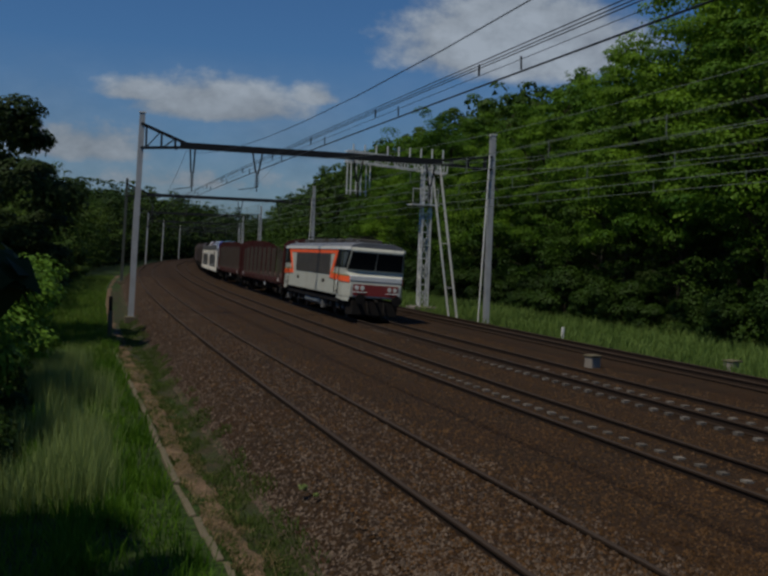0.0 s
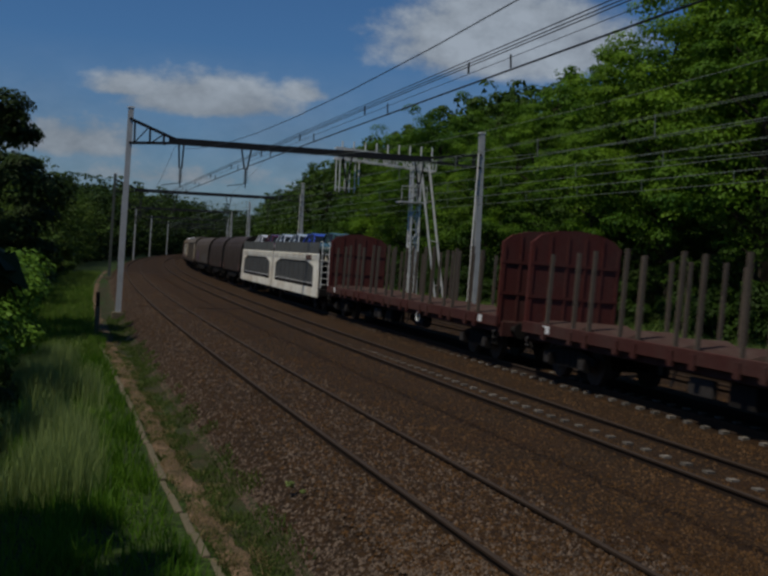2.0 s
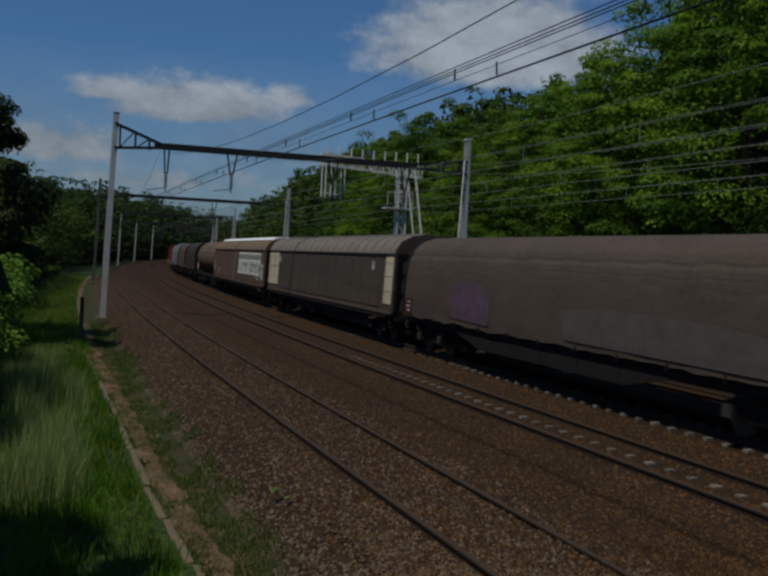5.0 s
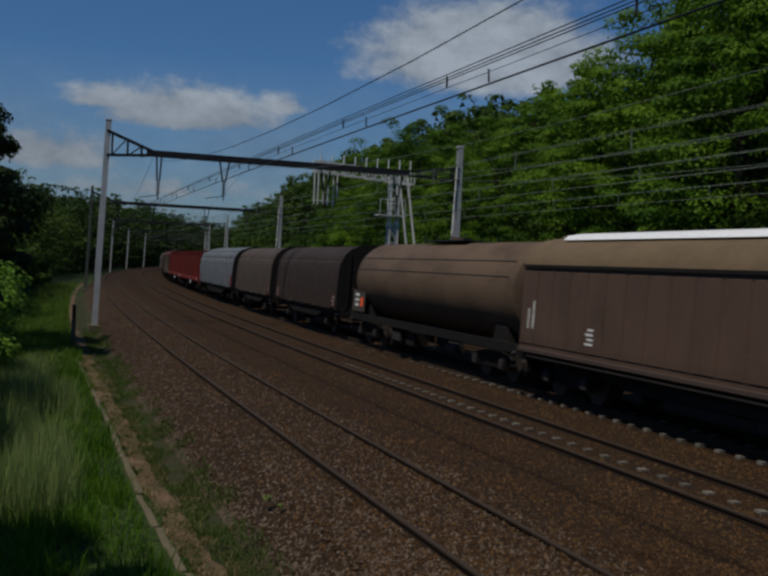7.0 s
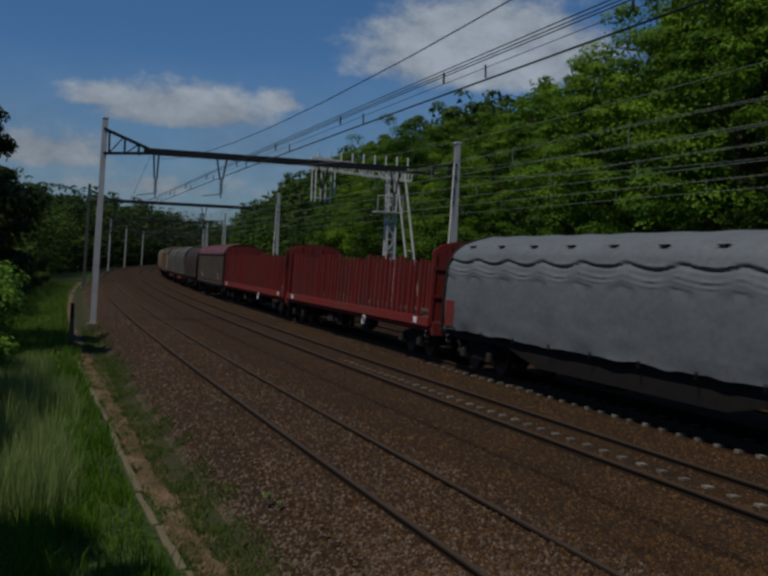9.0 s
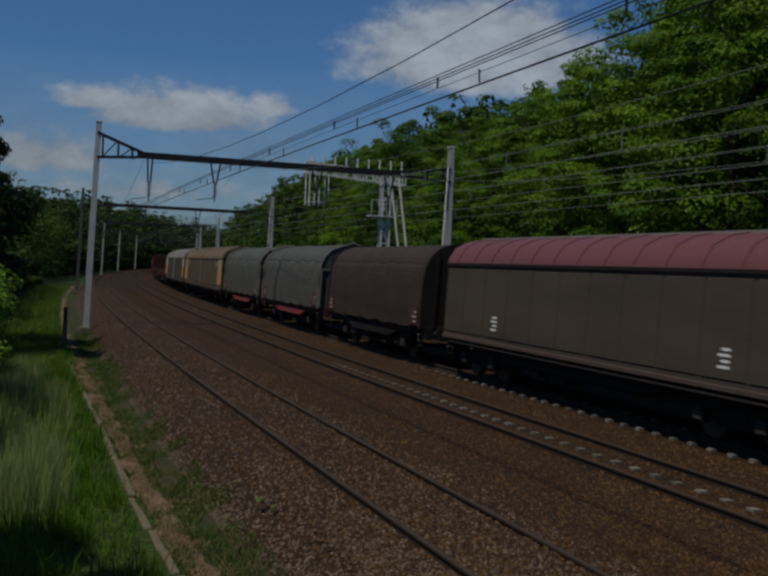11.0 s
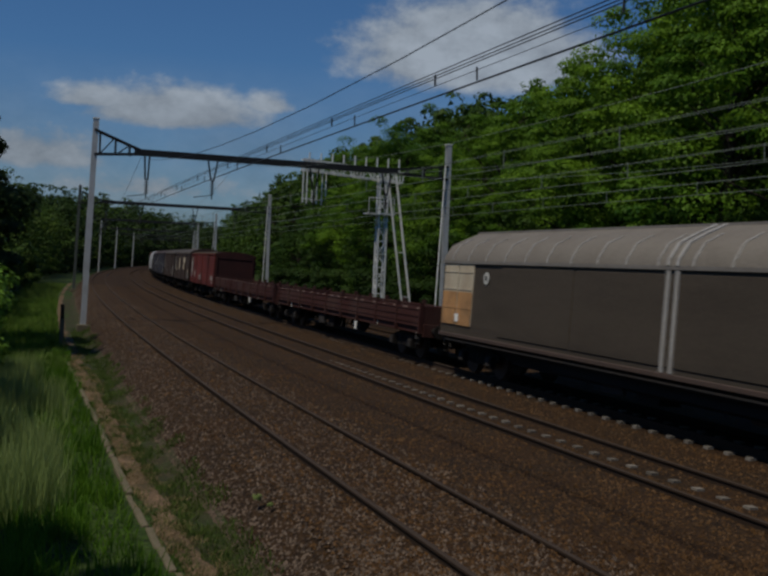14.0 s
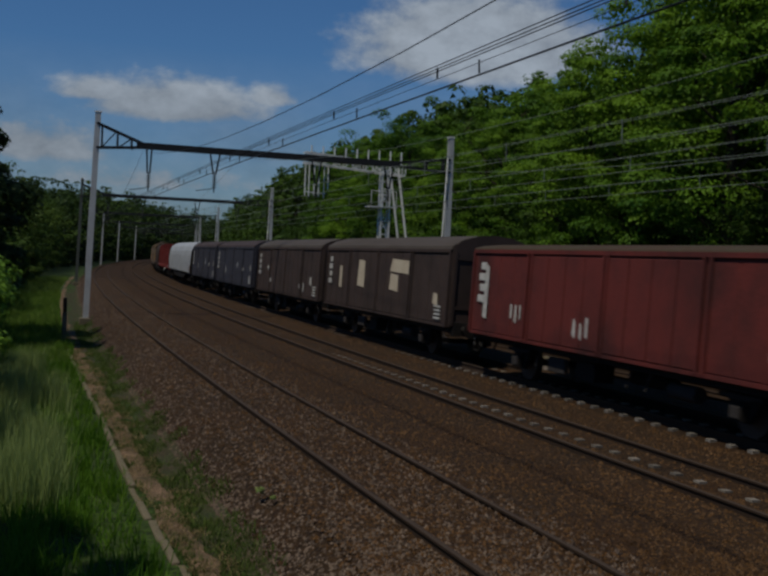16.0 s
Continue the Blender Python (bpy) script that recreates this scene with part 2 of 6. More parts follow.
DARKSTEEL = paint("dark_steel", (0.018, 0.020, 0.023), 0.7, 0.0, 0.4, (0.022, 0.019, 0.017), 1.5)
WIRE = paint("wire", (0.025, 0.028, 0.032), 0.6, 0.0, 0.1, (0.04, 0.05, 0.045), 0.5)
PALEWIRE = paint("pale_wire", (0.13, 0.155, 0.125), 0.6, 0.0, 0.1, (0.11, 0.12, 0.10), 0.5)
PORCELAIN = paint("porcelain", (0.55, 0.52, 0.47), 0.25, 0.0, 0.2, (0.3, 0.26, 0.22), 4.0)
WHITE = paint("white_paint", (0.75, 0.74, 0.70), 0.5, dirt=0.2, dirt_colour=(0.4, 0.36, 0.3), scale=4.0)
BLACK = paint("underframe_black", (0.013, 0.012, 0.011), 0.75, 0.1, 0.5, (0.026, 0.018, 0.014), 3.0)
WHEEL = paint("wheel_steel", (0.0468, 0.039, 0.0351), 0.5, 0.4, 0.4, (0.078, 0.0546, 0.039), 4.0)
GLASS = paint("dark_window_glass", (0.010, 0.012, 0.014), 0.3, 0.0, 0.1, (0.02, 0.02, 0.02), 2.0, shine=0.06)
BARK = paint("bark", (0.042, 0.034, 0.024), 0.95, dirt=0.5, dirt_colour=(0.039, 0.039, 0.0234), scale=3.0, bump=0.8)
LEAF = leafage("wood_leaves", (0.020, 0.066, 0.005), (0.175, 0.305, 0.018), 0.32, 0.18)
# leaf green lowered to carry the shade low down in the growth
LEAF_SHADE = leafage("shaded_undergrowth_leaves", (0.010, 0.025, 0.004), (0.042, 0.082, 0.009), 0.25)
# shade on the bank trees is put into this dark leaf colour
LEAF_DARK = leafage("shaded_bank_leaves", (0.014, 0.0265, 0.00624), (0.0351, 0.0608, 0.014), 0.25)
LEAF_BRIGHT = leafage("bush_leaves", (0.03, 0.09, 0.01), (0.17, 0.30, 0.035), 0.35, 0.45)
GRASS = leafage("grass_blades", (0.024, 0.088, 0.005), (0.115, 0.220, 0.017), 0.4, 0.5)
BANKGRASS = leafage("bank_grass_blades", (0.040, 0.085, 0.010), (0.135, 0.200, 0.035), 0.35, 0.5)
VERGEGRASS = leafage("verge_grass_blades", (0.028, 0.060, 0.010), (0.100, 0.140, 0.030), 0.35, 0.5)
HAY = leafage("tall_pale_grass", (0.085, 0.145, 0.030), (0.28, 0.35, 0.12), 0.35, 0.7)
# kept dark in colour for the shaded side that the far trees show
LEAF_WOOD = leafage("shaded_far_wood_leaves", (0.010, 0.027, 0.005), (0.056, 0.094, 0.014), 0.2, 0.2)
# darker copy of the wood's leaves: shade at its foot is in the colour
LEAF_FRONT = leafage("shaded_edge_leaves", (0.008, 0.027, 0.0035), (0.062, 0.118, 0.010), 0.25, 0.2)
# brighter copy of the far leaves, sunlight put into the green
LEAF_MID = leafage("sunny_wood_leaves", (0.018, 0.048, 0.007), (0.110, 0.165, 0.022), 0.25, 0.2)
STRAW = leafage("dry_straw_blades", (0.13, 0.095, 0.042), (0.30, 0.225, 0.115), 0.3, 0.5)
MEADOW = leafage("meadow_grass_blades", (0.085, 0.150, 0.026), (0.20, 0.28, 0.075), 0.35, 0.4)
VERGE = earth("verge_soil", (0.032, 0.032, 0.012), (0.085, 0.062, 0.034), 22.0, 0.5, (0.026, 0.046, 0.010), 1.1)
CAPSTONE = paint("sleeper_block", (0.140, 0.125, 0.105), 0.9, dirt=0.6, dirt_colour=(0.09, 0.07, 0.055), scale=5.0, bump=0.3, vary=0.3)
STONE_PALE = leafage("shoulder_stone", (0.0085, 0.0056, 0.0038), (0.122, 0.088, 0.064), 0.0, 0.95)
PALESTEEL = paint("pale_painted_steel", (0.60, 0.61, 0.60), 0.55, 0.0, 0.3, (0.3, 0.29, 0.27), 1.5)
LEAF_FAR = leafage("distant_wood_leaves", (0.011, 0.032, 0.005), (0.075, 0.132, 0.013), 0.25, 0.2)

# ---- ground: one sheet out to the horizon, ballast bed, path ----
def lerp_profile(n, rows):
    for (a, za), (b, zb) in zip(rows, rows[1:]):
        if n <= b:
            return za + (zb - za) * max(0.0, n - a) / (b - a)
    return rows[-1][1]


GROUND = ((-400, -2.0), (-60, -2.0), (-12, -1.3), (-3, -0.75), (1.0, -0.62), (3.0, -0.66), (3.6, -0.75), (20.0, -0.75), (20.8, -0.50), (22.5, -0.36), (29, -0.30), (36, 1.6), (60, 9.0), (160, 26.0), (700, 40.0))
BED = ((2.75, -0.66), (3.05, -0.44), (3.55, -0.08), (4.2, -0.02), (4.7, -0.035), (5.6, -0.06), (6.4, -0.08), (7.4, -0.13), (8.3, -0.12), (9.1, -0.075), (9.5, -0.12), (9.9, -0.165), (10.4, -0.165), (10.75, -0.14), (11.2, -0.16), (11.9, -0.15), (12.4, -0.13), (12.7, -0.115), (12.85, -0.08), (13.3, -0.10), (13.8, -0.125), (14.4, -0.09), (14.9, -0.11), (15.6, -0.13), (17.2, -0.07), (19.2, -0.09), (20.2, -0.18), (20.95, -0.56))


def rough(s, n, size, gain):
    return gain * noise.noise(Vector((s * size, n * size, 3.7)))


def strip(name, ss, ns, height, material, smooth=True):
    verts = [at(s, n, height(s, n)) for s in ss for n in ns]
    w = len(ns)
    faces = [(i * w + j, i * w + j + 1, (i + 1) * w + j + 1, (i + 1) * w + j) for i in range(len(ss) - 1) for j in range(w - 1)]
    return new(name, sheet(name, verts, faces, material, smooth))


def steps(*runs):
    out = []
    for a, b, d in runs:
        k = a
        while k < b - 1e-6:
            out.append(k)
            k += d
    return out + [runs[-1][1]]


def ground_z(s, n):
    return lerp_profile(n, GROUND) + (rough(s, n, 0.35, 0.05) + rough(s, n, 1.3, 0.025) if n < 2.9 or n > 20.6 else 0)


def bed_z(s, n):
    return lerp_profile(n, BED) + rough(s, n, 0.6, 0.02) + rough(s, n, 2.3, 0.015)


tagged(strip("ground", steps((-900, -480, 60), (-480, 0, 20), (0, 70, 2), (70, 240, 10), (240, 900, 30), (900, 1500, 100)),
             steps((-400, -60, 60), (-60, -12, 8), (-12, -3, 1.5), (-3, 4, 0.35), (4, 20, 4), (20, 31, 0.8), (31, 60, 5), (60, 160, 20), (160, 700, 90)), ground_z, SOIL),
       "grassy railway margin and meadow ground", kind="structure")
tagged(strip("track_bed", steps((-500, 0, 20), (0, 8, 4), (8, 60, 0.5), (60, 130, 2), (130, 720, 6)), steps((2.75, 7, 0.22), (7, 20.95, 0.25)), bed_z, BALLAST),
       "brown crushed stone ballast bed under four tracks", kind="structure")


def path_edge(s):
    a = 1.95 - 0.25 * min(1.0, max(0.0, (s - 24) / 14)) + 0.17 * max(0.0, (14 - s) / 3)
    return a, a + 0.40 + 0.04 * math.sin(s * 0.9) + rough(s, 0.5, 0.8, 0.14) + rough(s, 1.5, 2.6, 0.08)


def sandy_path():
    verts, faces = [], []
    ss = steps((7, 60, 0.3), (60, 130, 2))
    for s in ss:
        a, b = path_edge(s)
        for k in range(6):
            n = a + (b - a) * k / 5
            verts.append(at(s, n, ground_z(s, n) + (0.03 if 0 < k < 5 else -0.01) + rough(s, n, 3.0, 0.02)))
    for i in range(len(ss) - 1):
        for k in range(5):
            faces.append((i * 6 + k, i * 6 + k + 1, i * 6 + k + 7, i * 6 + k + 6))
    tagged(new("pavement", sheet("path", verts, faces, SAND, True)), "worn sandy footpath beside the ballast", kind="structure")


sandy_path()


def verge():
    verts, faces = [], []
    ss = steps((7, 60, 0.4), (60, 130, 3))
    for s in ss:
        a, b = path_edge(s)[1] - 0.06, 2.95
        for k in range(5):
            n = a + (b - a) * k / 4
            verts.append(at(s, n, max(ground_z(s, n), bed_z(s, n) if n > 2.75 else -9) + 0.012 + rough(s, n, 3.0, 0.015)))
    for i in range(len(ss) - 1):
        for k in range(4):
            faces.append((i * 5 + k, i * 5 + k + 1, i * 5 + k + 6, i * 5 + k + 5))
    tagged(new("verge", sheet("verge", verts, faces, VERGE, True)), "dull earth verge between footpath and ballast", kind="structure")


verge()


def kerb():
    """Cable-trough lids laid end to end along the path."""
    thing = tagged(new("kerb"), "line of weathered concrete kerb blocks beside the path", "kerb")
    rng = random.Random(5)
    s = 8.0
    while s < 38:
        n0 = path_edge(s + 0.5)[0] - 0.07
        bm = box(bmesh.new(), 0.0, 0.998, -0.055, 0.055, -0.2, 0.05)
        bmesh.ops.bevel(bm, geom=bm.edges[:], offset=0.015, segments=1, affect="EDGES")
        part("kerb_block", bm, KERB, thing, m=along(s, n0 + rng.uniform(-0.012, 0.012), ground_z(s, n0) + rng.uniform(-0.02, 0.01), rng.uniform(-4, 4), rng.uniform(-0.8, 0.8)))
        s += 1.0 if not 12.9 < s < 13.8 else 1.08


kerb()

# ---- rails and sleepers ----
RAIL_SHAPE = ((-0.072, -0.172), (0.072, -0.172), (0.072, -0.160), (0.012, -0.145), (0.012, -0.045), (0.034, -0.036), (0.034, -0.006), (0.026, 0), (-0.026, 0), (-0.034, -0.006), (-0.034, -0.036), (-0.012, -0.045), (-0.012, -0.145), (-0.072, -0.160))


def rail(n, z, track):
    ss = steps((-480, 0, 10), (0, 80, 2), (80, 720, 8))
    verts, faces, top = [], [], []
    k = len(RAIL_SHAPE)
    for s in ss:
        verts += [at(s, n - y, z + h) for y, h in RAIL_SHAPE]
    for i in range(len(ss) - 1):
        for j in range(k):
            faces.append((i * k + j, i * k + (j + 1) % k, (i + 1) * k + (j + 1) % k, (i + 1) * k + j))
            top.append(1 if j in (6, 7, 8) else 0)
    me = sheet("rail", verts, faces, RAIL)
    me.materials.append(RAILTOP)
    for f, t in zip(me.polygons, top):
        f.material_index = t
    part("rail", me, RAIL, track)


def sleeper_mesh(bare):
    bm = bmesh.new()
    for side in (-1, 1):
        v = []
        for x, y, z in ((-0.145, 0.40, -0.42), (0.145, 0.40, -0.42), (0.145, 1.14, -0.42), (-0.145, 1.14, -0.42), (-0.10, 0.42, -0.21), (0.10, 0.42, -0.21), (0.10, 1.12, -0.21), (-0.10, 1.12, -0.21)):
            v.append(bm.verts.new((x, y * side, z)))
        for f in ((0, 3, 2, 1), (4, 5, 6, 7), (0, 1, 5, 4), (1, 2, 6, 5), (2, 3, 7, 6), (3, 0, 4, 7)):
            bm.faces.new([v[i] for i in f])
    bar(bm, (0, -0.4, -0.30), (0, 0.4, -0.30), 0.05, 0.05)
    # the ends of the blocks that stand clear of the stones
    for y in bare:
        box(bm, -0.075, 0.075, y - 0.075, y + 0.075, -0.3, -0.132)
    me = finish(bm, "sleeper")
    me.materials.append(CAPSTONE)
    return me


def railway_tracks():
    meshes = {"B": sleeper_mesh((-0.22,)), "C": sleeper_mesh((0.95, -0.25))}
    rng = random.Random(2)
    for name, (n, z, cant) in TRACKS.items():
        track = tagged(new("railway_track"), "rusty-sided steel rails with worn heads on " + ("pale concrete twin-block sleepers" if name in "BC" else "buried sleepers in ballast"), "railway track", "parallel tracks")
        for side in (-1, 1):
            rail(n + side * 0.7535, z - side * cant / 2, track)
        if name in "BC":
            tilt = math.degrees(cant / 1.507)
            for k in range(130):
                part("sleeper", meshes[name], CAPSTONE, track, m=along(6.4 + 0.6 * k, n, z - (0.015 if name == "C" else 0.0) + rng.uniform(-0.008, 0.008) - 0.05 * min(1.0, max(0.0, (0.6 * k - 18) / 10)), tilt + rng.uniform(-0.3, 0.3)))


# ---- overhead line ----
GANTRIES = (-14.0, 50.5, 100.5, 151.0, 201.0, 251.0, 301.0)


def gantry(s):
    far = s > 120
    thing = tagged(new("overhead_line_gantry"), "grey steel portal with dark beam over the tracks" if not far else "distant grey steel portal over the tracks", "gantry", "overhead line gantries")
    thing.matrix_basis = along(s, 0, 0)
    for n, lean, top in ((2.77, -0.28, 9.55), (21.25, 0.02, 9.7)):
        bm = bmesh.new()
        y = -n
        for dx in (-0.14, 0.14):
            slab(bm, [(dx - 0.012, -0.7), (dx + 0.012, -0.7), (dx + 0.012, top), (dx - 0.012, top)], y - 0.13, y + 0.13)
        slab(bm, [(-0.128, -0.7), (0.128, -0.7), (0.128, top), (-0.128, top)], y - 0.012, y + 0.012)
        for v in bm.verts:
            v.co.y += lean * (v.co.z + 0.7) / 10
        # the left mast at 100.5 m has tree shade put into its colour
        m = part("mast", bm, SHADEDSTEEL if s == 100.5 and n < 10 else GALV, thing, "galvanised steel mast")
        part("footing", box(bmesh.new(), -0.28, 0.28, y - 0.28, y + 0.28, -0.9, -0.3), KERB, thing, "weathered concrete footing", soften=0.03)
        part("mast_cap", box(bmesh.new(), -0.17, 0.17, y + lean * 1.02 - 0.16, y + lean * 1.02 + 0.16, top, top + 0.06), WHITE, m, "pale mast cap")
    part("earth_pole", rod(bmesh.new(), (-0.2, -20.72, -0.5), (-0.2, -21.02, 8.6), 0.04, 8), WHITE, thing, "thin white pole beside the mast")
    bm = bmesh.new()
    b0, b1 = 8.02, 8.20
    # main beam: twin channels
    for dx in (-0.15, 0.15):
        box(bm, dx - 0.03, dx + 0.03, -18.4, -4.9, b0 - 0.06, b1 + 0.06)
    for k in range(28):
        y = -5.0 - k * 0.48
        bar(bm, (-0.15, y, b1 + 0.05), (0.15, y - 0.24, b1 + 0.05), 0.05, 0.02)
    part("beam", bm, DARKSTEEL, thing, "dark steel beam")
    for a, b, s1 in ((-3.0, -5.2, 1), (-21.2, -18.2, -1)):
        bm = bmesh.new()
        hi = 9.05 if s1 == 1 else 8.55
        for dx in (-0.15, 0.15):
            bar(bm, (dx, a, hi), (dx, b, b1), 0.08, 0.11)
            bar(bm, (dx, a, b0 - 0.15), (dx, b, b0), 0.08, 0.11)
            for f in (0.12, 0.45, 0.75):
                y = a + (b - a) * f
                top = hi + (b1 - hi) * f
                bar(bm, (dx, y, b0 - 0.15 * (1 - f)), (dx, y, top), 0.08, 0.08)
                if s1 == 1:
                    y2 = a + (b - a) * (f + 0.3)
                    bar(bm, (dx, y, b0 - 0.12), (dx, y2, hi + (b1 - hi) * min(1, f + 0.3)), 0.05, 0.05)
        part("beam_bracket", bm, DARKSTEEL, thing, "triangular lattice bracket")
    # drop supports and insulators over the tracks
    for n, zc in ((5.5, 5.9), (8.7, 6.05), (13.9, 5.9), (17.8, 5.9)):
        w = 0.25 if n != 5.5 else 0.12
        bm = tube(bmesh.new(), [Vector((0, -n - w, b0)), Vector((0, -n - 0.06, zc + 0.9)), Vector((0, -n + 0.06, zc + 0.9)), Vector((0, -n + w, b0))], 0.045, 6)
        hanger = part("hanger", bm, DARKSTEEL, thing, "dark steel hanger")
        part("registration_arm", rod(bmesh.new(), (0, -n, zc + 0.2), (0, -n + 0.9, zc + 0.05), 0.02, 6), DARKSTEEL, hanger)
        bm = bmesh.new()
        for k in range(5):
            rod(bm, (0, -n, zc + 0.25 + k * 0.13), (0, -n, zc + 0.31 + k * 0.13), 0.12, 10, 0.07)
        rod(bm, (0, -n, zc), (0, -n, zc + 0.95), 0.03, 6)
        part("insulator", bm, DARKSTEEL, hanger, "dark glass disc insulator")
    return thing


for gs in GANTRIES:
    gantry(gs)


def sag(s, a, b, ends, low):
    f = (s - a) / (b - a)
    return ends - (ends - low) * 4 * f * (1 - f)


def line_wire(n, ends, low, radius, thing, name, material, stagger=0.0):
    """A wire from support to support, sagging by the given amount."""
    pts = []
    for k, (a, b) in enumerate(zip(GANTRIES, GANTRIES[1:])):
        m = 14
        for j in range(1 if k else 0, m + 1):
            s = a + (b - a) * j / m
            off = stagger * ((-1) ** k) * (1 - 2 * j / m)
            pts.append(at(s, n + off, sag(s, a, b, ends, low)))
    part(name, tube(bmesh.new(), pts, radius), material, thing)


def catenary(n, ends, low, aux, contact, material, r, triple=False):
    thing = tagged(new("overhead_wires"), "tensioned catenary and contact wires with droppers above a track", "overhead wires", "overhead wires")
    line_wire(n, ends, low, r, thing, "messenger_wire", material)
    for d, up in ((-0.06, 0.0), (0.06, 0.0)) if not triple else ((-0.03, 0.028), (0.0, 0.0), (0.03, -0.022)):
        line_wire(n + d, aux + 0.06 + up, aux - 0.02 + up, r * 0.8, thing, "auxiliary_wire", material)
    if triple:
        line_wire(n, contact + 0.20, contact + 0.12, r * 0.5, thing, "stitch_wire", material)
    line_wire(n + 0.03, contact, contact, r * (1.45 if triple else 1.15), thing, "contact_wire", material, 0.1)
    rng = random.Random(int(n * 10))
    for a, b in zip(GANTRIES, GANTRIES[1:4]):
        s = a + 2.5
        while s < b - 1:
            bm = bmesh.new()
            rod(bm, at(s, n, contact), at(s + 0.02, n, contact + 0.16 if triple else aux + 0.02), 0.012, 5)
            if triple:
                rod(bm, at(s + 1.3, n, contact + 0.13), at(s + 1.3, n, aux), 0.014, 5)
            part("dropper", bm, material, thing)
            s += 4.6 + rng.uniform(-0.4, 0.4)


catenary(5.19, 7.85, 6.05, 5.645, 5.37, WIRE, 0.0085, True)
catenary(9.94, 7.9, 6.13, 5.70, 5.34, PALEWIRE, 0.007)
catenary(13.61, 7.9, 6.10, 5.78, 5.43, PALEWIRE, 0.0075)
catenary(18.17, 7.9, 6.25, 5.85, 5.50, PALEWIRE, 0.0085)


# ---- signal bracket with ladder ----
def lattice(bm, p, q, w, bays, r, up=Vector((0, 0, 1))):
    """A square lattice column or arm from p to q."""
    p, q = Vector(p), Vector(q)
    d = (q - p).normalized()
    a = d.cross(Vector((1, 0, 0))).normalized() if abs(d.x) < 0.9 else d.cross(Vector((0, 1, 0))).normalized()
    b = d.cross(a)
    legs = [a * i * w / 2 + b * j * w / 2 for i, j in ((-1, -1), (1, -1), (1, 1), (-1, 1))]
    for o in legs:
        bar(bm, p + o, q + o, r * 2, r * 2)
    for k in range(bays):
        c0, c1 = p + (q - p) * k / bays, p + (q - p) * (k + 1) / bays
        for j in range(4):
            o, o2 = legs[j], legs[(j + 1) % 4]
            bar(bm, c0 + o, c0 + o2, r * 1.3, r * 1.3)
            bar(bm, c0 + (o if k % 2 else o2), c1 + (o2 if k % 2 else o), r, r)


def signal_bracket():
    thing = tagged(new("signal_bracket"), "grey lattice signal bracket with white inclined poles", "signal gantry")
    thing.matrix_basis = along(63.0, 0, 0)
    lattice_bm = bmesh.new()
    lattice(lattice_bm, (0, -21.65, -0.4), (0, -21.65, 9.0), 0.55, 11, 0.045)
    part("lattice_column", lattice_bm, PALESTEEL, thing, "galvanised lattice column")
    bm = bmesh.new()
    lattice(bm, (0, -22.9, 8.9), (0, -16.2, 9.35), 0.65, 10, 0.045)
    part("lattice_arm", bm, PALESTEEL, thing, "galvanised lattice arm")
    part("base", box(bmesh.new(), -0.8, 0.8, -22.5, -20.8, -0.9, -0.1), CONCRETE, thing, "concrete base", soften=0.04)
    bm = bmesh.new()
    box(bm, -0.5, 0.5, -22.4, -20.5, 6.45, 6.52)
    for y in (-22.3, -21.4, -20.6):
        rod(bm, (-0.5, y, 6.5), (-0.5, y, 7.5), 0.02, 6)
    rod(bm, (-0.5, -22.3, 7.5), (-0.5, -20.6, 7.5), 0.02, 6)
    part("platform", bm, PALESTEEL, thing, "small steel platform with rail")
    for k in range(9):
        y = -22.6 + k * 0.75
        part("short_post", rod(bmesh.new(), (-0.3, y, 9.2), (-0.3, y, 10.1), 0.05, 6), PALESTEEL, thing, "short pale post on the arm")
    for y, z in ((-16.35, 6.95), (-16.6, 6.9), (-16.95, 7.0), (-17.25, 6.9), (-17.6, 6.85), (-17.85, 7.4)):
        part("hanging_rod", rod(bmesh.new(), (0.15, y, z), (0.15, y, 9.1), 0.045, 8), PALESTEEL, thing, "pale hanging steel rod")
    part("cross_tie", bar(bmesh.new(), (0.15, -16.3, 7.2), (0.15, -17.7, 7.15), 0.06, 0.06), PALESTEEL, thing)
    for dy, w in ((-0.24, 0.13), (0.24, 0.10)):
        part("stay_pole", bar(bmesh.new(), (-9.5, -20.5 + dy, -0.5), (-9.5, -19.1 + dy, 8.3), w, 0.08), WHITE, thing, "white painted inclined pole")
    for f in (0.22, 0.5, 0.75):
        part("cross_tie", bar(bmesh.new(), (-9.5, -20.74 + 1.4 * f, -0.5 + 8.8 * f), (-9.5, -20.26 + 1.4 * f, -0.5 + 8.8 * f), 0.04, 0.04), WHITE, thing)


signal_bracket()


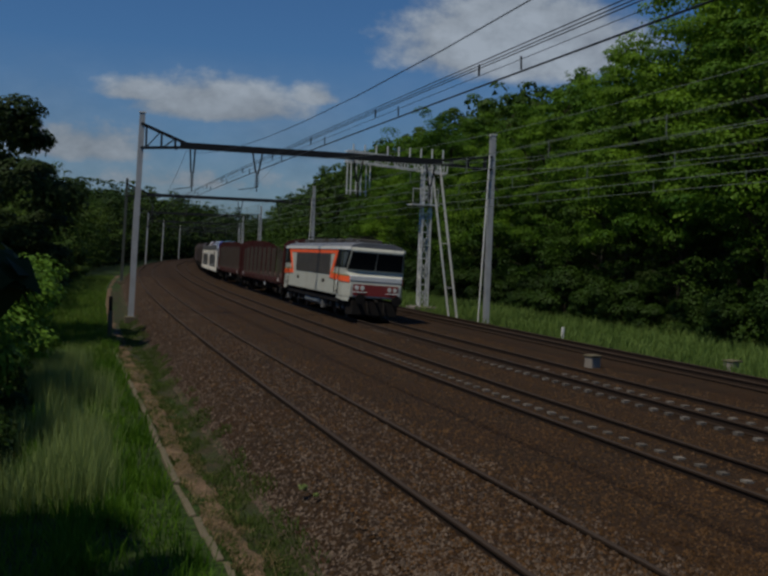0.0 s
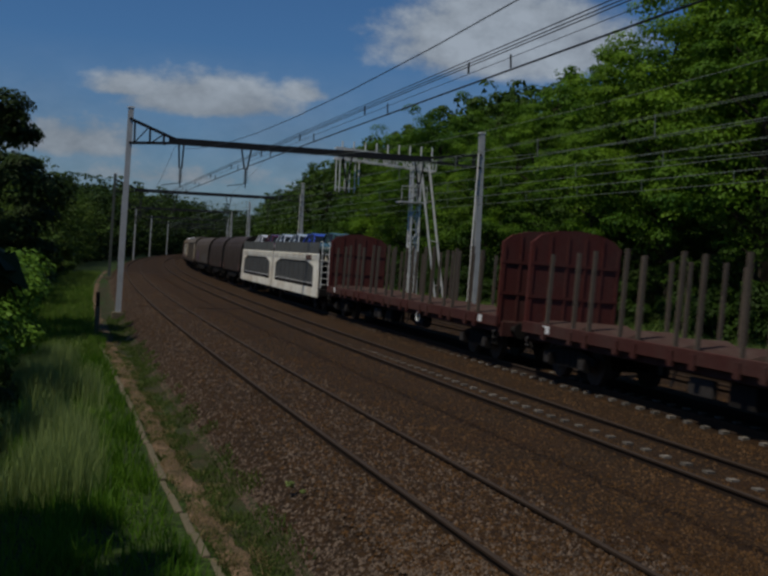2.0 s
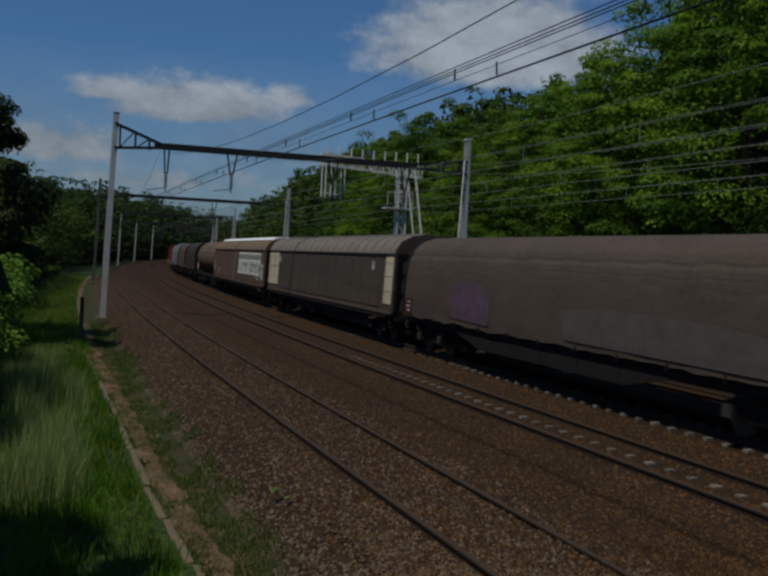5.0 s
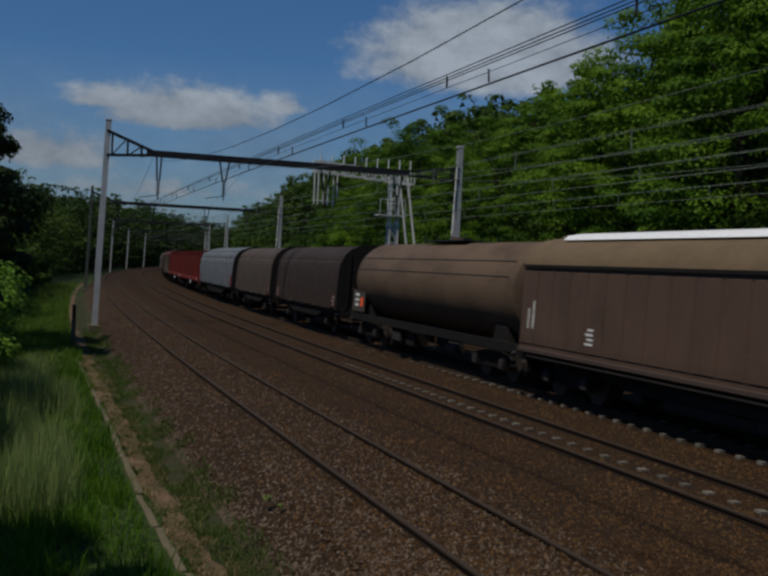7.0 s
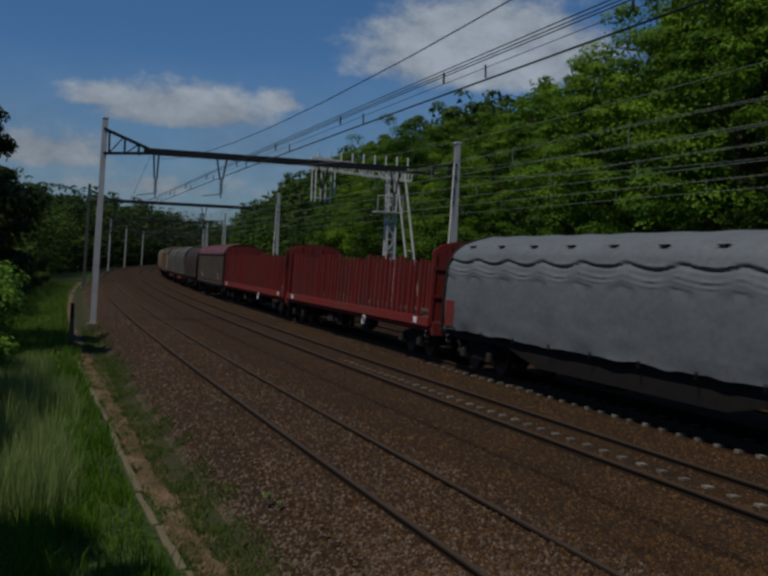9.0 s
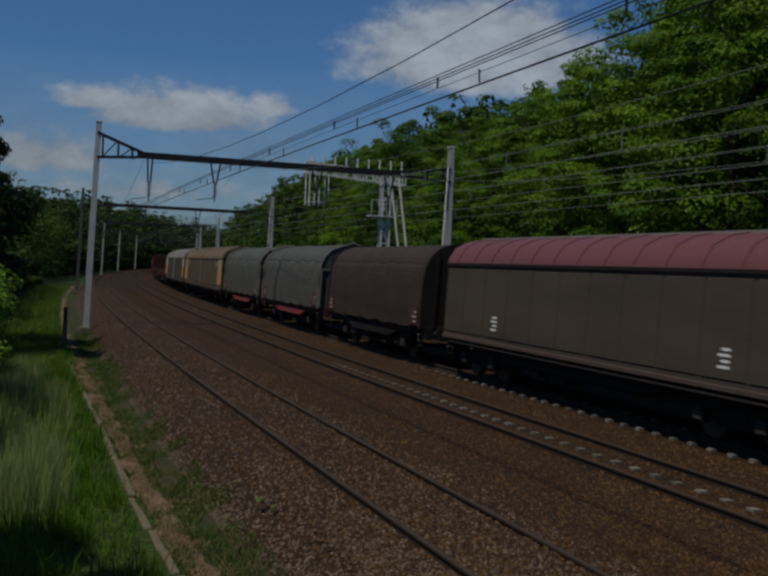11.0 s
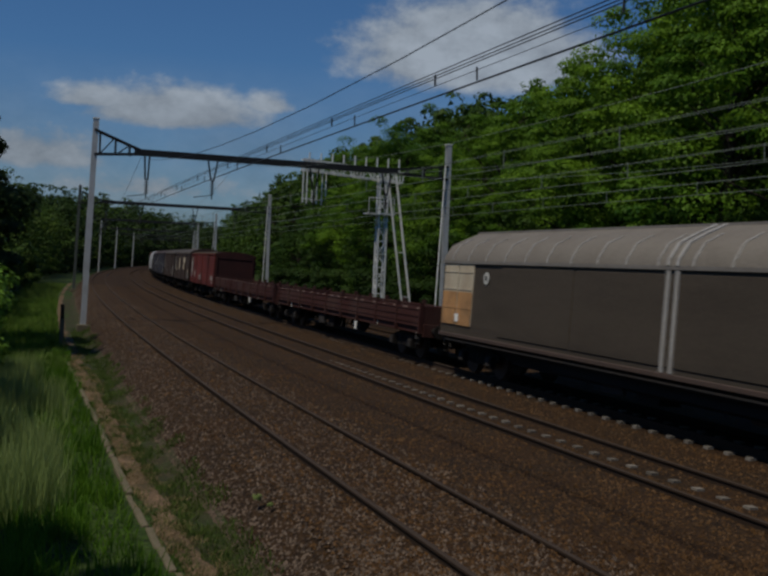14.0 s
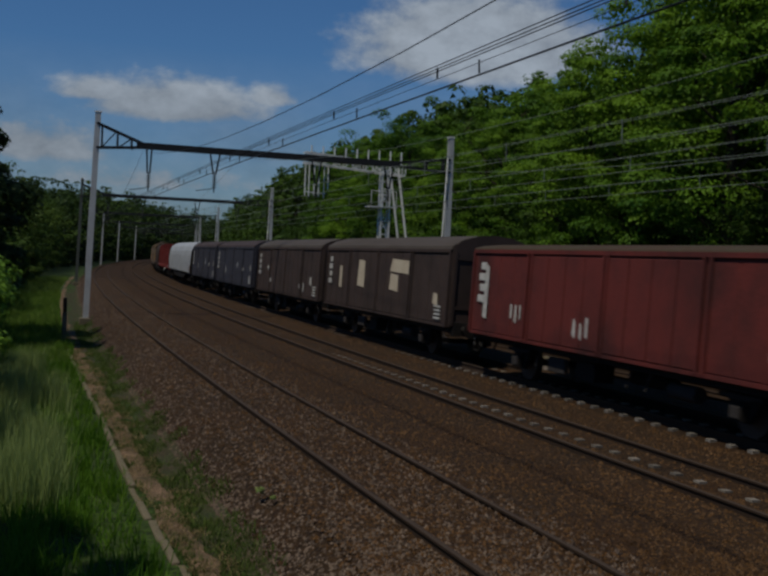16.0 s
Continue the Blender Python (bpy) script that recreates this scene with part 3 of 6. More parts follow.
def small_lineside():
    rng = random.Random(8)
    post = tagged(new("marker_post"), "short weathered wooden marker post beside the path", "post")
    post.matrix_basis = along(41.0, 1.62, 0)
    part("shaft", slab(bmesh.new(), [(-0.09, -0.8), (0.09, -0.8), (0.08, 0.55), (-0.07, 0.55)], -0.09, 0.09), KERB, post, "grey concrete shaft", soften=0.02)
    part("cap", box(bmesh.new(), -0.11, 0.11, -0.07, 0.07, 0.55, 1.1), BLACK, post, "dark upper board", soften=0.01)
    stake = tagged(new("stake"), "short white painted stake in the grass", "stake")
    stake.matrix_basis = along(40.8, 21.05, 0)
    part("shaft", box(bmesh.new(), -0.05, 0.05, -0.05, 0.05, -0.6, 0.22), WHITE, stake, soften=0.01)
    for s, n, z, sz in ((28.1, 15.75, -0.15, 0.36), (29.6, 21.9, -0.5, 0.42)):
        b = tagged(new("lineside_box"), "small pale concrete junction box on the ballast", "junction box", "junction boxes")
        b.matrix_basis = along(s, n, z, 0, 12)
        part("body", box(bmesh.new(), -sz / 2, sz / 2, -sz / 2, sz / 2, 0, sz), CONCRETE, b, soften=0.02)
        part("lid", box(bmesh.new(), -sz / 2 - 0.03, sz / 2 + 0.03, -sz / 2 - 0.03, sz / 2 + 0.03, sz, sz + 0.06), KERB, b, soften=0.01)


small_lineside()
railway_tracks()


# ---- trees ----
def leaf_cloud(rng, centres, per, size, flat=0.6):
    """Many small leaf blades round the clump centres: (place, radius)."""
    c = np.array([p for p, r in centres])
    rad = np.array([r for p, r in centres])
    idx = rng.integers(0, len(c), per)
    d = rng.normal(size=(per, 3))
    d /= np.linalg.norm(d, axis=1)[:, None]
    # most leaves sit on the upper side of their clump
    up = rng.random(per) < 0.6
    d[up, 2] = np.abs(d[up, 2])
    rr = rng.uniform(0.3, 1.08, per) ** 0.45
    pos = c[idx] + d * (rad[idx] * rr)[:, None] * np.array([1, 1, flat])
    face = d + rng.normal(size=(per, 3)) * 0.24 + np.array([0, 0, 0.45])
    u = np.cross(face, rng.normal(size=(per, 3)))
    u /= np.linalg.norm(u, axis=1)[:, None] + 1e-9
    w = np.cross(face, u)
    w /= np.linalg.norm(w, axis=1)[:, None] + 1e-9
    sz = (size * rng.uniform(0.6, 1.35, per))[:, None]
    a, b = u * sz * 0.62, w * sz * 0.5
    blade = np.stack([pos - a, pos + a * 0.6 + b, pos + a * 0.6 - b], 1).reshape(-1, 3)
    return blade, np.arange(per * 3).reshape(-1, 3)


def tree_model(seed, height, spread, leaves, material, size=0.30, low=0.12, name="tree", belly=0.45):
    rng = np.random.default_rng(seed)
    thing = new(name)
    bm = bmesh.new()
    base = height * 0.028
    rod(bm, (0, 0, -0.6), (0.1, 0.05, height * 0.45), base, 8, base * 0.6)
    rod(bm, (0.1, 0.05, height * 0.45), (0.0, 0.1, height * 0.85), base * 0.6, 7, base * 0.15)
    centres = []
    for k in range(30):
        f = low + (0.97 - low) * ((k + rng.uniform(0, 1)) / 30)
        ang = k * 2.4 + rng.uniform(-0.5, 0.5)
        env = spread * (1 - abs(f - belly) ** 1.6 * 2.0) * rng.uniform(0.6, 1.08)
        env = max(env, spread * 0.2)
        tip = Vector((math.cos(ang) * env, math.sin(ang) * env, height * f))
        root = Vector((0.05, 0.05, max(0.3, height * (f - 0.14))))
        rod(bm, root, root.lerp(tip, 0.72), base * 0.22, 4, base * 0.06)
        r = spread * rng.uniform(0.20, 0.31)
        centres.append((tuple(tip), r))
        for _ in range(2):
            q = tip + Vector(rng.normal(size=3)) * r * 0.75
            centres.append((tuple(q), r * rng.uniform(0.5, 0.85)))
        if k % 3 == 0:
            centres.append((tuple(root.lerp(tip, rng.uniform(0.4, 0.65))), spread * rng.uniform(0.2, 0.3)))
    part("trunk", bm, BARK, thing)
    v, f = leaf_cloud(rng, centres, leaves, size)
    me = bpy.data.meshes.new("crown")
    me.from_pydata(v.tolist(), [], f.tolist())
    me.materials.append(material)
    part("crown", me, material, thing)
    return thing


def bush_model(seed, height, spread, leaves, material, size=0.16, name="bush", stems=16):
    rng = np.random.default_rng(seed)
    thing = new(name)
    bm = bmesh.new()
    centres = []
    for k in range(16):
        ang, f = k * 2.4, rng.uniform(0.15, 1.0)
        tip = Vector((math.cos(ang) * spread * rng.uniform(0.2, 0.8), math.sin(ang) * spread * rng.uniform(0.2, 0.8), height * f * 0.85))
        if k < stems:
            rod(bm, (tip.x * 0.2, tip.y * 0.2, -0.3), tip, 0.012 * height, 5, 0.003 * height)
        centres.append((tuple(tip), spread * rng.uniform(0.3, 0.5)))
    part("stem", bm, BARK, thing)
    v, f = leaf_cloud(rng, centres, leaves, size, 0.75)
    me = bpy.data.meshes.new("foliage")
    me.from_pydata(v.tolist(), [], f.tolist())
    me.materials.append(material)
    part("foliage", me, material, thing)
    return thing


def place_all(models, spots, group, label, category):
    rng = random.Random(len(spots))
    for k, (s, n, z, size) in enumerate(spots):
        ob = models[k % len(models)]
        m = along(s, n, z, 0, rng.uniform(0, 360))
        if k < len(models):
            ob.matrix_basis = m
        else:
            ob = copy_thing(ob, m)
        ob.scale = (size * rng.uniform(0.9, 1.1), size * rng.uniform(0.9, 1.1), size)
        tagged(ob, label, category, group)


def woods():
    rng = random.Random(11)
    # wood along the inside of the bend, on rising ground
    near = [tree_model(20 + k, 15.0, 4.1 + 0.5 * (k % 3), 27000, LEAF, 0.13, 0.30) for k in range(6)]
    behind = [tree_model(56 + k, 15.0, 4.5, 9000, LEAF, 0.21, 0.30) for k in range(3)]
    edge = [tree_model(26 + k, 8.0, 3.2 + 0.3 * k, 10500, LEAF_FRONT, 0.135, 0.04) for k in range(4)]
    far = [tree_model(30 + k, 15.0, 4.8, 2500, LEAF_FAR, 0.42) for k in range(3)]
    tall_spots, second, edge_spots, distant = [], [], [], []
    s = 25.6
    while s < 380:
        step = 4.4 if s < 110 else 7.0
        tall = 0.8 if s < 34 else 1.42 if s < 54 else 1.0 if s < 72 else 1.08
        n = 31.6 + rng.uniform(-0.8, 1.2)
        if s < 150:
            edge_spots.append((s, n, ground_z(s, n) - 0.1, rng.uniform(0.62, 1.12)))
        n = 32.6 + rng.uniform(-1.4, 1.5)
        (tall_spots if s < 110 else distant).append((s + 1.2, n, ground_z(s, n) - 0.1, rng.uniform(0.66, 0.98) * tall))
        n = 39.5 + rng.uniform(-1.5, 2.0)
        (second if s < 80 else distant).append((s + step / 2, n, ground_z(s, n) - 0.1, rng.uniform(0.92, 1.08) * tall))
        n = 46.5 + rng.uniform(-2, 3)
        if s < 240:
            distant.append((s + step * 0.3, n, ground_z(s, n) - 0.1, rng.uniform(0.85, 1.08) * tall))
        s += step
    tall_spots += [(52.0, 33.4, 0.6, 1.18), (46.0, 33.6, 0.6, 1.3)]
    place_all(near, tall_spots, "wood beside the line", "leafy green deciduous tree in a dense wood", "tree")
    place_all(behind, second, "wood beside the line", "leafy green deciduous tree in a dense wood", "tree")
    place_all(edge, edge_spots, "young trees at the wood's edge", "low tree at the edge of the wood, leaves coloured dark for shade", "tree")
    place_all(far, distant, "wood beside the line", "leafy green deciduous tree in a distant wood", "tree")
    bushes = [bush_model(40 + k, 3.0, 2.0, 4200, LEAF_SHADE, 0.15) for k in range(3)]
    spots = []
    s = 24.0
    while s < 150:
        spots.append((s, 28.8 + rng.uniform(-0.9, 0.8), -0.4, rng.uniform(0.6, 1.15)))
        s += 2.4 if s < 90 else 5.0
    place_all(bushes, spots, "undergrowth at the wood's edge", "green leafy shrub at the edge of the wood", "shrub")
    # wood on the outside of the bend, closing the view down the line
    # dark leaves for the shaded trees, brighter ones for the sunlit front
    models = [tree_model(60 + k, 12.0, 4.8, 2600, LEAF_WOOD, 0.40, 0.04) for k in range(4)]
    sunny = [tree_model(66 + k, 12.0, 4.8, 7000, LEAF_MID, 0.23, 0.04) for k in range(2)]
    spots, front = [], []
    s = 82.0
    while s < 640:
        step = 7.5 if s < 240 else 15.0
        big = 0.86 + min(0.85, max(0.0, (s - 120) / 300))
        (front if s < 185 else spots).append((s, -5.2 - 3 * (big - 0.86) + rng.uniform(-2.0, 1.0), -1.0, big * rng.uniform(0.9, 1.1)))
        spots.append((s + step / 2, -13 - 4 * (big - 0.86) + rng.uniform(-2, 2), -1.2, big * rng.uniform(1.05, 1.25)))
        s += step
    front += [(46.5, -5.0, -0.9, 0.52), (53.0, -4.6, -0.9, 0.56), (60.0, -4.4, -0.9, 0.60), (67.5, -4.3, -0.9, 0.62), (75.0, -4.6, -0.9, 0.70)]
    place_all(sunny, front, "wood beyond the embankment", "green deciduous tree in a sunlit leaf colour at the edge of a wood", "tree")
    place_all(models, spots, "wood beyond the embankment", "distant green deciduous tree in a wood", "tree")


woods()


def near_left():
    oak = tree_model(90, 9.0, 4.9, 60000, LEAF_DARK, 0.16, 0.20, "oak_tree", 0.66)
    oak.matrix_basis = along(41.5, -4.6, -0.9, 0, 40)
    tagged(oak, "tree on the embankment with shade put into its dark leaf colour", "tree")
    # unseen trees left of the view, added only to shade the nearest grass
    shade_caster = tree_model(92, 10.0, 2.6, 12000, LEAF_DARK, 0.30, 0.34, "ash_tree")
    place_all([shade_caster], [(11.6, -4.5, -0.9, 1.0), (8.8, -4.1, -0.9, 1.0), (5.4, -4.1, -0.9, 1.0)], "trees shading the bank", "unseen tree added beside the view to shade the grass", "tree")
    # scrub takes the shade-dark leaf colour
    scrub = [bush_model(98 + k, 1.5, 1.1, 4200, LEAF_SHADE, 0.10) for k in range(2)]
    place_all(scrub, [(s, -1.45 - 0.03 * (s - 17), -0.85, 0.9 + 0.15 * (s % 2)) for s in (16.0, 18.2, 20.5, 23.0, 26.0, 29.0, 32.5, 36.0)], "scrub on the bank", "low green scrub beside tall grass, coloured dark for shade", "bush")
    hedge = [bush_model(110 + k, 3.6, 1.9, 6000, LEAF_MID, 0.17) for k in range(2)]
    place_all(hedge, [(s, -2.7 - 0.004 * (s - 50), -0.95, 0.85 + 0.2 * ((s * 7) % 3) / 2) for s in (48.5, 54.0, 59.5, 65.5, 72.0, 79.0, 87.0, 96.0, 107.0, 119.0)], "bushes along the bank", "mid-green leafy bush at the foot of the wood", "bush")
    models = [bush_model(95 + k, 3.3, 1.7, 9000, LEAF_BRIGHT, 0.115) for k in range(2)]
    place_all(models, [(20.0, -1.95, -0.8, 1.15), (24.5, -1.75, -0.8, 1.15), (28.5, -1.7, -0.8, 1.1), (33.0, -2.2, -0.9, 1.1)], "bushes beside the path", "bright green leafy bush beside the grass", "bush")


near_left()


def weeds():
    model = bush_model(120, 0.20, 0.14, 420, HAY, 0.045, "weed", 1)
    place_all([model], [(13.3, 3.25, -0.14, 0.5), (12.95, 3.35, -0.14, 0.3)], "weeds in the ballast", "small pale green weed growing in the ballast", "weed")


weeds()


def blades(name, spots, tall, wide, material, label, seed, lean=0.35):
    rng = np.random.default_rng(seed)
    k = len(spots)
    base = np.array(spots)
    h = tall * rng.uniform(0.45, 1.15, k)
    ang = rng.uniform(0, math.tau, k)
    bend = rng.normal(size=(k, 2)) * lean * h[:, None]
    side = np.stack([np.cos(ang), np.sin(ang), np.zeros(k)], 1) * wide
    mid = base + np.stack([bend[:, 0] * 0.35, bend[:, 1] * 0.35, h * 0.6], 1)
    tip = base + np.stack([bend[:, 0], bend[:, 1], h], 1)
    v = np.stack([base - side, base + side, mid + side * 0.7, mid - side * 0.7, tip], 1).reshape(-1, 3)
    i = np.arange(k)[:, None] * 5
    faces = (i + np.array([[0, 1, 2, 3]])).tolist() + (i + np.array([[3, 2, 4]])).tolist()
    me = bpy.data.meshes.new(name)
    me.from_pydata(v.tolist(), [], faces)
    me.materials.append(material)
    tagged(new(name, me), label, "grass", kind="stuff")


def meadow():
    rng = random.Random(21)
    spots = []
    for _ in range(34000):
        s, n = 8 + 75 * rng.random() ** 1.5, rng.uniform(-3.2, 1.72)
        spots.append(at(s, n, ground_z(s, n) - 0.03))
    blades("grass", spots, 0.27, 0.011, GRASS, "short lush green grass beside the path", 1)
    spots = []
    while len(spots) < 11500:
        s, n = rng.uniform(14.6, 32.0), rng.uniform(-1.2, 1.25)
        if noise.noise(Vector((s * 0.35, n * 1.1, 0.3))) * 0.8 + 0.55 - abs(n + 0.1) * 0.5 > rng.random() * 0.9:
            spots.append(at(s, n, ground_z(s, n) - 0.03))
    blades("tall_grass", spots, 0.85, 0.0062, HAY, "tall pale flowering grass on the bank", 2, 0.15)
    spots = []
    while len(spots) < 19000:
        s, n = 8 + 44 * rng.random() ** 1.3, rng.uniform(2.2, 3.2)
        if n > path_edge(s)[1] - 0.05 and noise.noise(Vector((s * 0.9, n * 1.6, 5.0))) + rng.uniform(-0.25, 0.25) > -0.12 + max(0.0, n - 2.8) * 1.3:
            spots.append(at(s, n, ground_z(s, n) - 0.02 if n < 2.75 else max(ground_z(s, n), bed_z(s, n)) - 0.02))
    blades("verge_grass", spots, 0.11, 0.010, VERGEGRASS, "patchy grass and weeds between path and ballast", 3)
    spots = []
    while len(spots) < 6500:
        s = 8 + 34 * rng.random() ** 1.3
        a, b = path_edge(s)
        n = rng.uniform(a - 0.05, b + 0.1)
        if noise.noise(Vector((s * 1.1, n * 3.0, 9.0))) + rng.uniform(-0.2, 0.2) > 0.06:
            spots.append(at(s, n, ground_z(s, n) + 0.01))
    blades("path_grass", spots, 0.07, 0.008, VERGEGRASS, "sparse grass tufts on the worn path", 6)
    spots = []
    while len(spots) < 5500:
        s = 8 + 34 * rng.random() ** 1.3
        a, b = path_edge(s)
        n = rng.uniform(a - 0.02, b + 0.16)
        if noise.noise(Vector((s * 1.9, n * 2.0, 13.0))) > -0.05:
            spots.append(at(s, n, ground_z(s, n) + 0.01))
    blades("dry_grass", spots, 0.075, 0.007, STRAW, "flattened dry straw on the worn path", 9, 1.3)
    spots = []
    for _ in range(16000):
        s, n = 33 + 90 * rng.random() ** 1.4, rng.uniform(-3.0, 1.6)
        spots.append(at(s, n, ground_z(s, n) - 0.03))
    blades("bank_grass", spots, 0.42, 0.014, BANKGRASS, "sunlit yellow-green grass on the bank", 12, 0.3)
    spots = []
    while len(spots) < 7000:
        s, n = 8 + 40 * rng.random() ** 1.3, rng.uniform(-0.6, 1.85)
        if noise.noise(Vector((s * 0.9, n * 1.7, 21.0))) > 0.14:
            spots.append(at(s, n, ground_z(s, n) - 0.02))
    blades("grass_tufts", spots, 0.42, 0.009, GRASS, "longer green grass tufts beside the path", 7, 0.3)
    spots = []
    for _ in range(42000):
        s, n = 12 + 120 * rng.random() ** 1.5, rng.uniform(20.7, 30.5)
        spots.append(at(s, n, ground_z(s, n) - 0.05))
    blades("meadow_grass", spots, 0.62, 0.022, MEADOW, "knee-high green grass along the far side of the line", 4, 0.25)


meadow()


def loose_ballast(name, seed, k, n0, n1, material, label, fade=1.0):
    """Loose stones on the bed where it lies nearest."""
    rng = np.random.default_rng(seed)
    s = 8.5 + 100 * rng.random(k) ** 2.9
    n = n0 + (n1 - n0) * rng.random(k) ** fade
    n[(abs(n - 10.16) < 0.14) | (abs(n - 12.66) < 0.14) | (abs(n - 13.86) < 0.14)] -= 0.4
    corner = np.array([(-1, -0.8, -0.7), (1, -0.9, -0.7), (0.9, 1, -0.6), (-0.8, 0.9, -0.7), (0, 0, 0.9)])
    size = rng.uniform(0.011, 0.023, k) * rng.choice([1.0, 1.0, 1.0, 1.45], k)
    ang = rng.uniform(0, math.tau, k)
    ca, sa = np.cos(ang), np.sin(ang)
    pts = corner[None] * (1 + rng.uniform(-0.35, 0.35, (k, 5, 3)))
    pts[:, 4, :2] += rng.uniform(-0.6, 0.6, (k, 2))
    pts *= size[:, None, None] * np.array([1.2, 0.95, 0.85])
    base = np.array([at(a, b, bed_z(a, b)) for a, b in zip(s, n)])
    x = pts[:, :, 0] * ca[:, None] - pts[:, :, 1] * sa[:, None]
    y = pts[:, :, 0] * sa[:, None] + pts[:, :, 1] * ca[:, None]
    v = np.stack([x, y, pts[:, :, 2] + 0.008], 2) + base[:, None, :]
    sides = np.array([(0, 1, 4), (1, 2, 4), (2, 3, 4), (3, 0, 4)])
    f = (np.arange(k)[:, None, None] * 5 + sides[None]).reshape(-1, 3)
    me = bpy.data.meshes.new(name)
    me.from_pydata(v.reshape(-1, 3).tolist(), [], f.tolist())
    me.materials.append(material)
    tagged(new(name, me), label, "ballast", kind="stuff")


loose_ballast("ballast_stones", 77, 56000, 3.4, 16.0, STONE, "loose brown crushed stones on the track bed")
loose_ballast("shoulder_stones", 78, 24000, 2.85, 6.6, STONE_PALE, "loose grey-brown stones on the ballast shoulder", 2.3)

# ---- the train ----
# x runs from the leading end (negative) to the trailing end, y towards the path, z up from the rail head
STEPGREY = paint("step_grey", (0.125, 0.117, 0.109), 0.7, 0.1, 0.5, (0.0468, 0.039, 0.0312), 4.0)
LOCO_PALE = paint("loco_pale_band", (0.66, 0.67, 0.65), 0.45, dirt=0.2, dirt_colour=(0.4, 0.36, 0.3))
AXLEGREY = paint("axle_box_grey", (0.036, 0.032, 0.030), 0.8, 0.0, 0.5, (0.025, 0.021, 0.018), 4.0)
LIFT = 0.085   # wheels stand this far above the datum of the bodies


def wheel_mesh():
    bm = bmesh.new()
    rod(bm, (0, -0.07, 0), (0, 0.065, 0), 0.45, 24)
    rod(bm, (0, -0.10, 0), (0, -0.07, 0), 0.48, 24)
    rod(bm, (0, 0.065, 0), (0, 0.12, 0), 0.12, 12)
    me = finish(bm, "wheel", smooth=True)
    me.materials.append(WHEEL)
    return me


WHEEL_MESH = wheel_mesh()


def bogie(thing, x, base=1.8):
    bm = bmesh.new()
    for y in (-1.0, 1.0):
        slab(bm, [(-base / 2 - 0.35, 0.52), (-base / 2 - 0.35, 0.66), (-0.5, 0.80), (0.5, 0.80), (base / 2 + 0.35, 0.66), (base / 2 + 0.35, 0.52), (0.45, 0.34), (-0.45, 0.34)], y - 0.05, y + 0.05)
        for dx in (-base / 2, base / 2):
            box(bm, dx - 0.16, dx + 0.16, y + (0.03 if y > 0 else -0.2), y + (0.2 if y > 0 else -0.03), 0.32, 0.64)
        for dx in (-0.28, 0.0, 0.28):
            rod(bm, (dx, y, 0.40), (dx, y, 0.72), 0.085, 8)
    box(bm, -0.3, 0.3, -1.0, 1.0, 0.5, 0.85)
    for dx in (-base / 2, base / 2):
        rod(bm, (dx, -0.75, 0.45), (dx, 0.75, 0.45), 0.08, 8)
    b = part("bogie", bm, BLACK, thing, m=pose(x, 0, LIFT))
    for dx in (-base / 2, base / 2):
        part("axle_box", box(bmesh.new(), dx - 0.13, dx + 0.13, 1.2, 1.24, 0.36, 0.60), AXLEGREY, b, "grey axle box cover", soften=0.01)
    for dx in (-base / 2, base / 2):
        for y, turn in ((0.75, 0), (-0.75, 180)):
            part("wheel", WHEEL_MESH, WHEEL, b, m=pose(dx, y, 0.46, 0, 0, turn))


def axle(thing, x):
    bm = bmesh.new()
    for y in (-1.02, 1.02):
        slab(bm, [(-0.55, 0.95), (0.55, 0.95), (0.22, 0.3), (-0.22, 0.3)], y - 0.04, y + 0.04)
        slab(bm, [(-0.62, 0.72), (0.62, 0.72), (0.62, 0.78), (-0.62, 0.78)], y + (0.05 if y > 0 else -0.13), y + (0.13 if y > 0 else -0.05))
        box(bm, -0.17, 0.17, y + (0.02 if y > 0 else -0.2), y + (0.2 if y > 0 else -0.02), 0.34, 0.64)
    rod(bm, (0, -0.75, 0.46), (0, 0.75, 0.46), 0.08, 8)
    b = part("axle", bm, BLACK, thing, m=pose(x, 0, LIFT))
    part("axle_box", box(bmesh.new(), -0.14, 0.14, 1.22, 1.26, 0.38, 0.60), AXLEGREY, b, "grey axle box cover", soften=0.01)
    spring = bmesh.new()
    for k in range(4):
        box(spring, -0.6 + 0.11 * k, 0.6 - 0.11 * k, 1.10, 1.17, 0.79 - 0.028 * k, 0.812 - 0.028 * k)
    part("leaf_spring", spring, AXLEGREY, b, "grey leaf spring")
    for y, turn in ((0.75, 0), (-0.75, 180)):
        part("wheel", WHEEL_MESH, WHEEL, b, m=pose(0, y, 0.46, 0, 0, turn))


def buffer_mesh():
    bm = bmesh.new()
    rod(bm, (0, 0, 0), (-0.35, 0, 0), 0.10, 12)
    rod(bm, (-0.35, 0, 0), (-0.58, 0, 0), 0.07, 12)
    rod(bm, (-0.58, 0, 0), (-0.62, 0, 0), 0.23, 16)
    me = finish(bm, "buffer", smooth=True)
    me.materials.append(BLACK)
    return me


BUFFER = buffer_mesh()


def boxes_of(name, spans, material, thing):
    """Each box as a part of its own: x0, x1, y0, y1, z0, z1."""
    for x0, x1, y0, y1, z0, z1 in spans:
        part(name, box(bmesh.new(), x0, x1, y0, y1, z0, z1), material, thing)




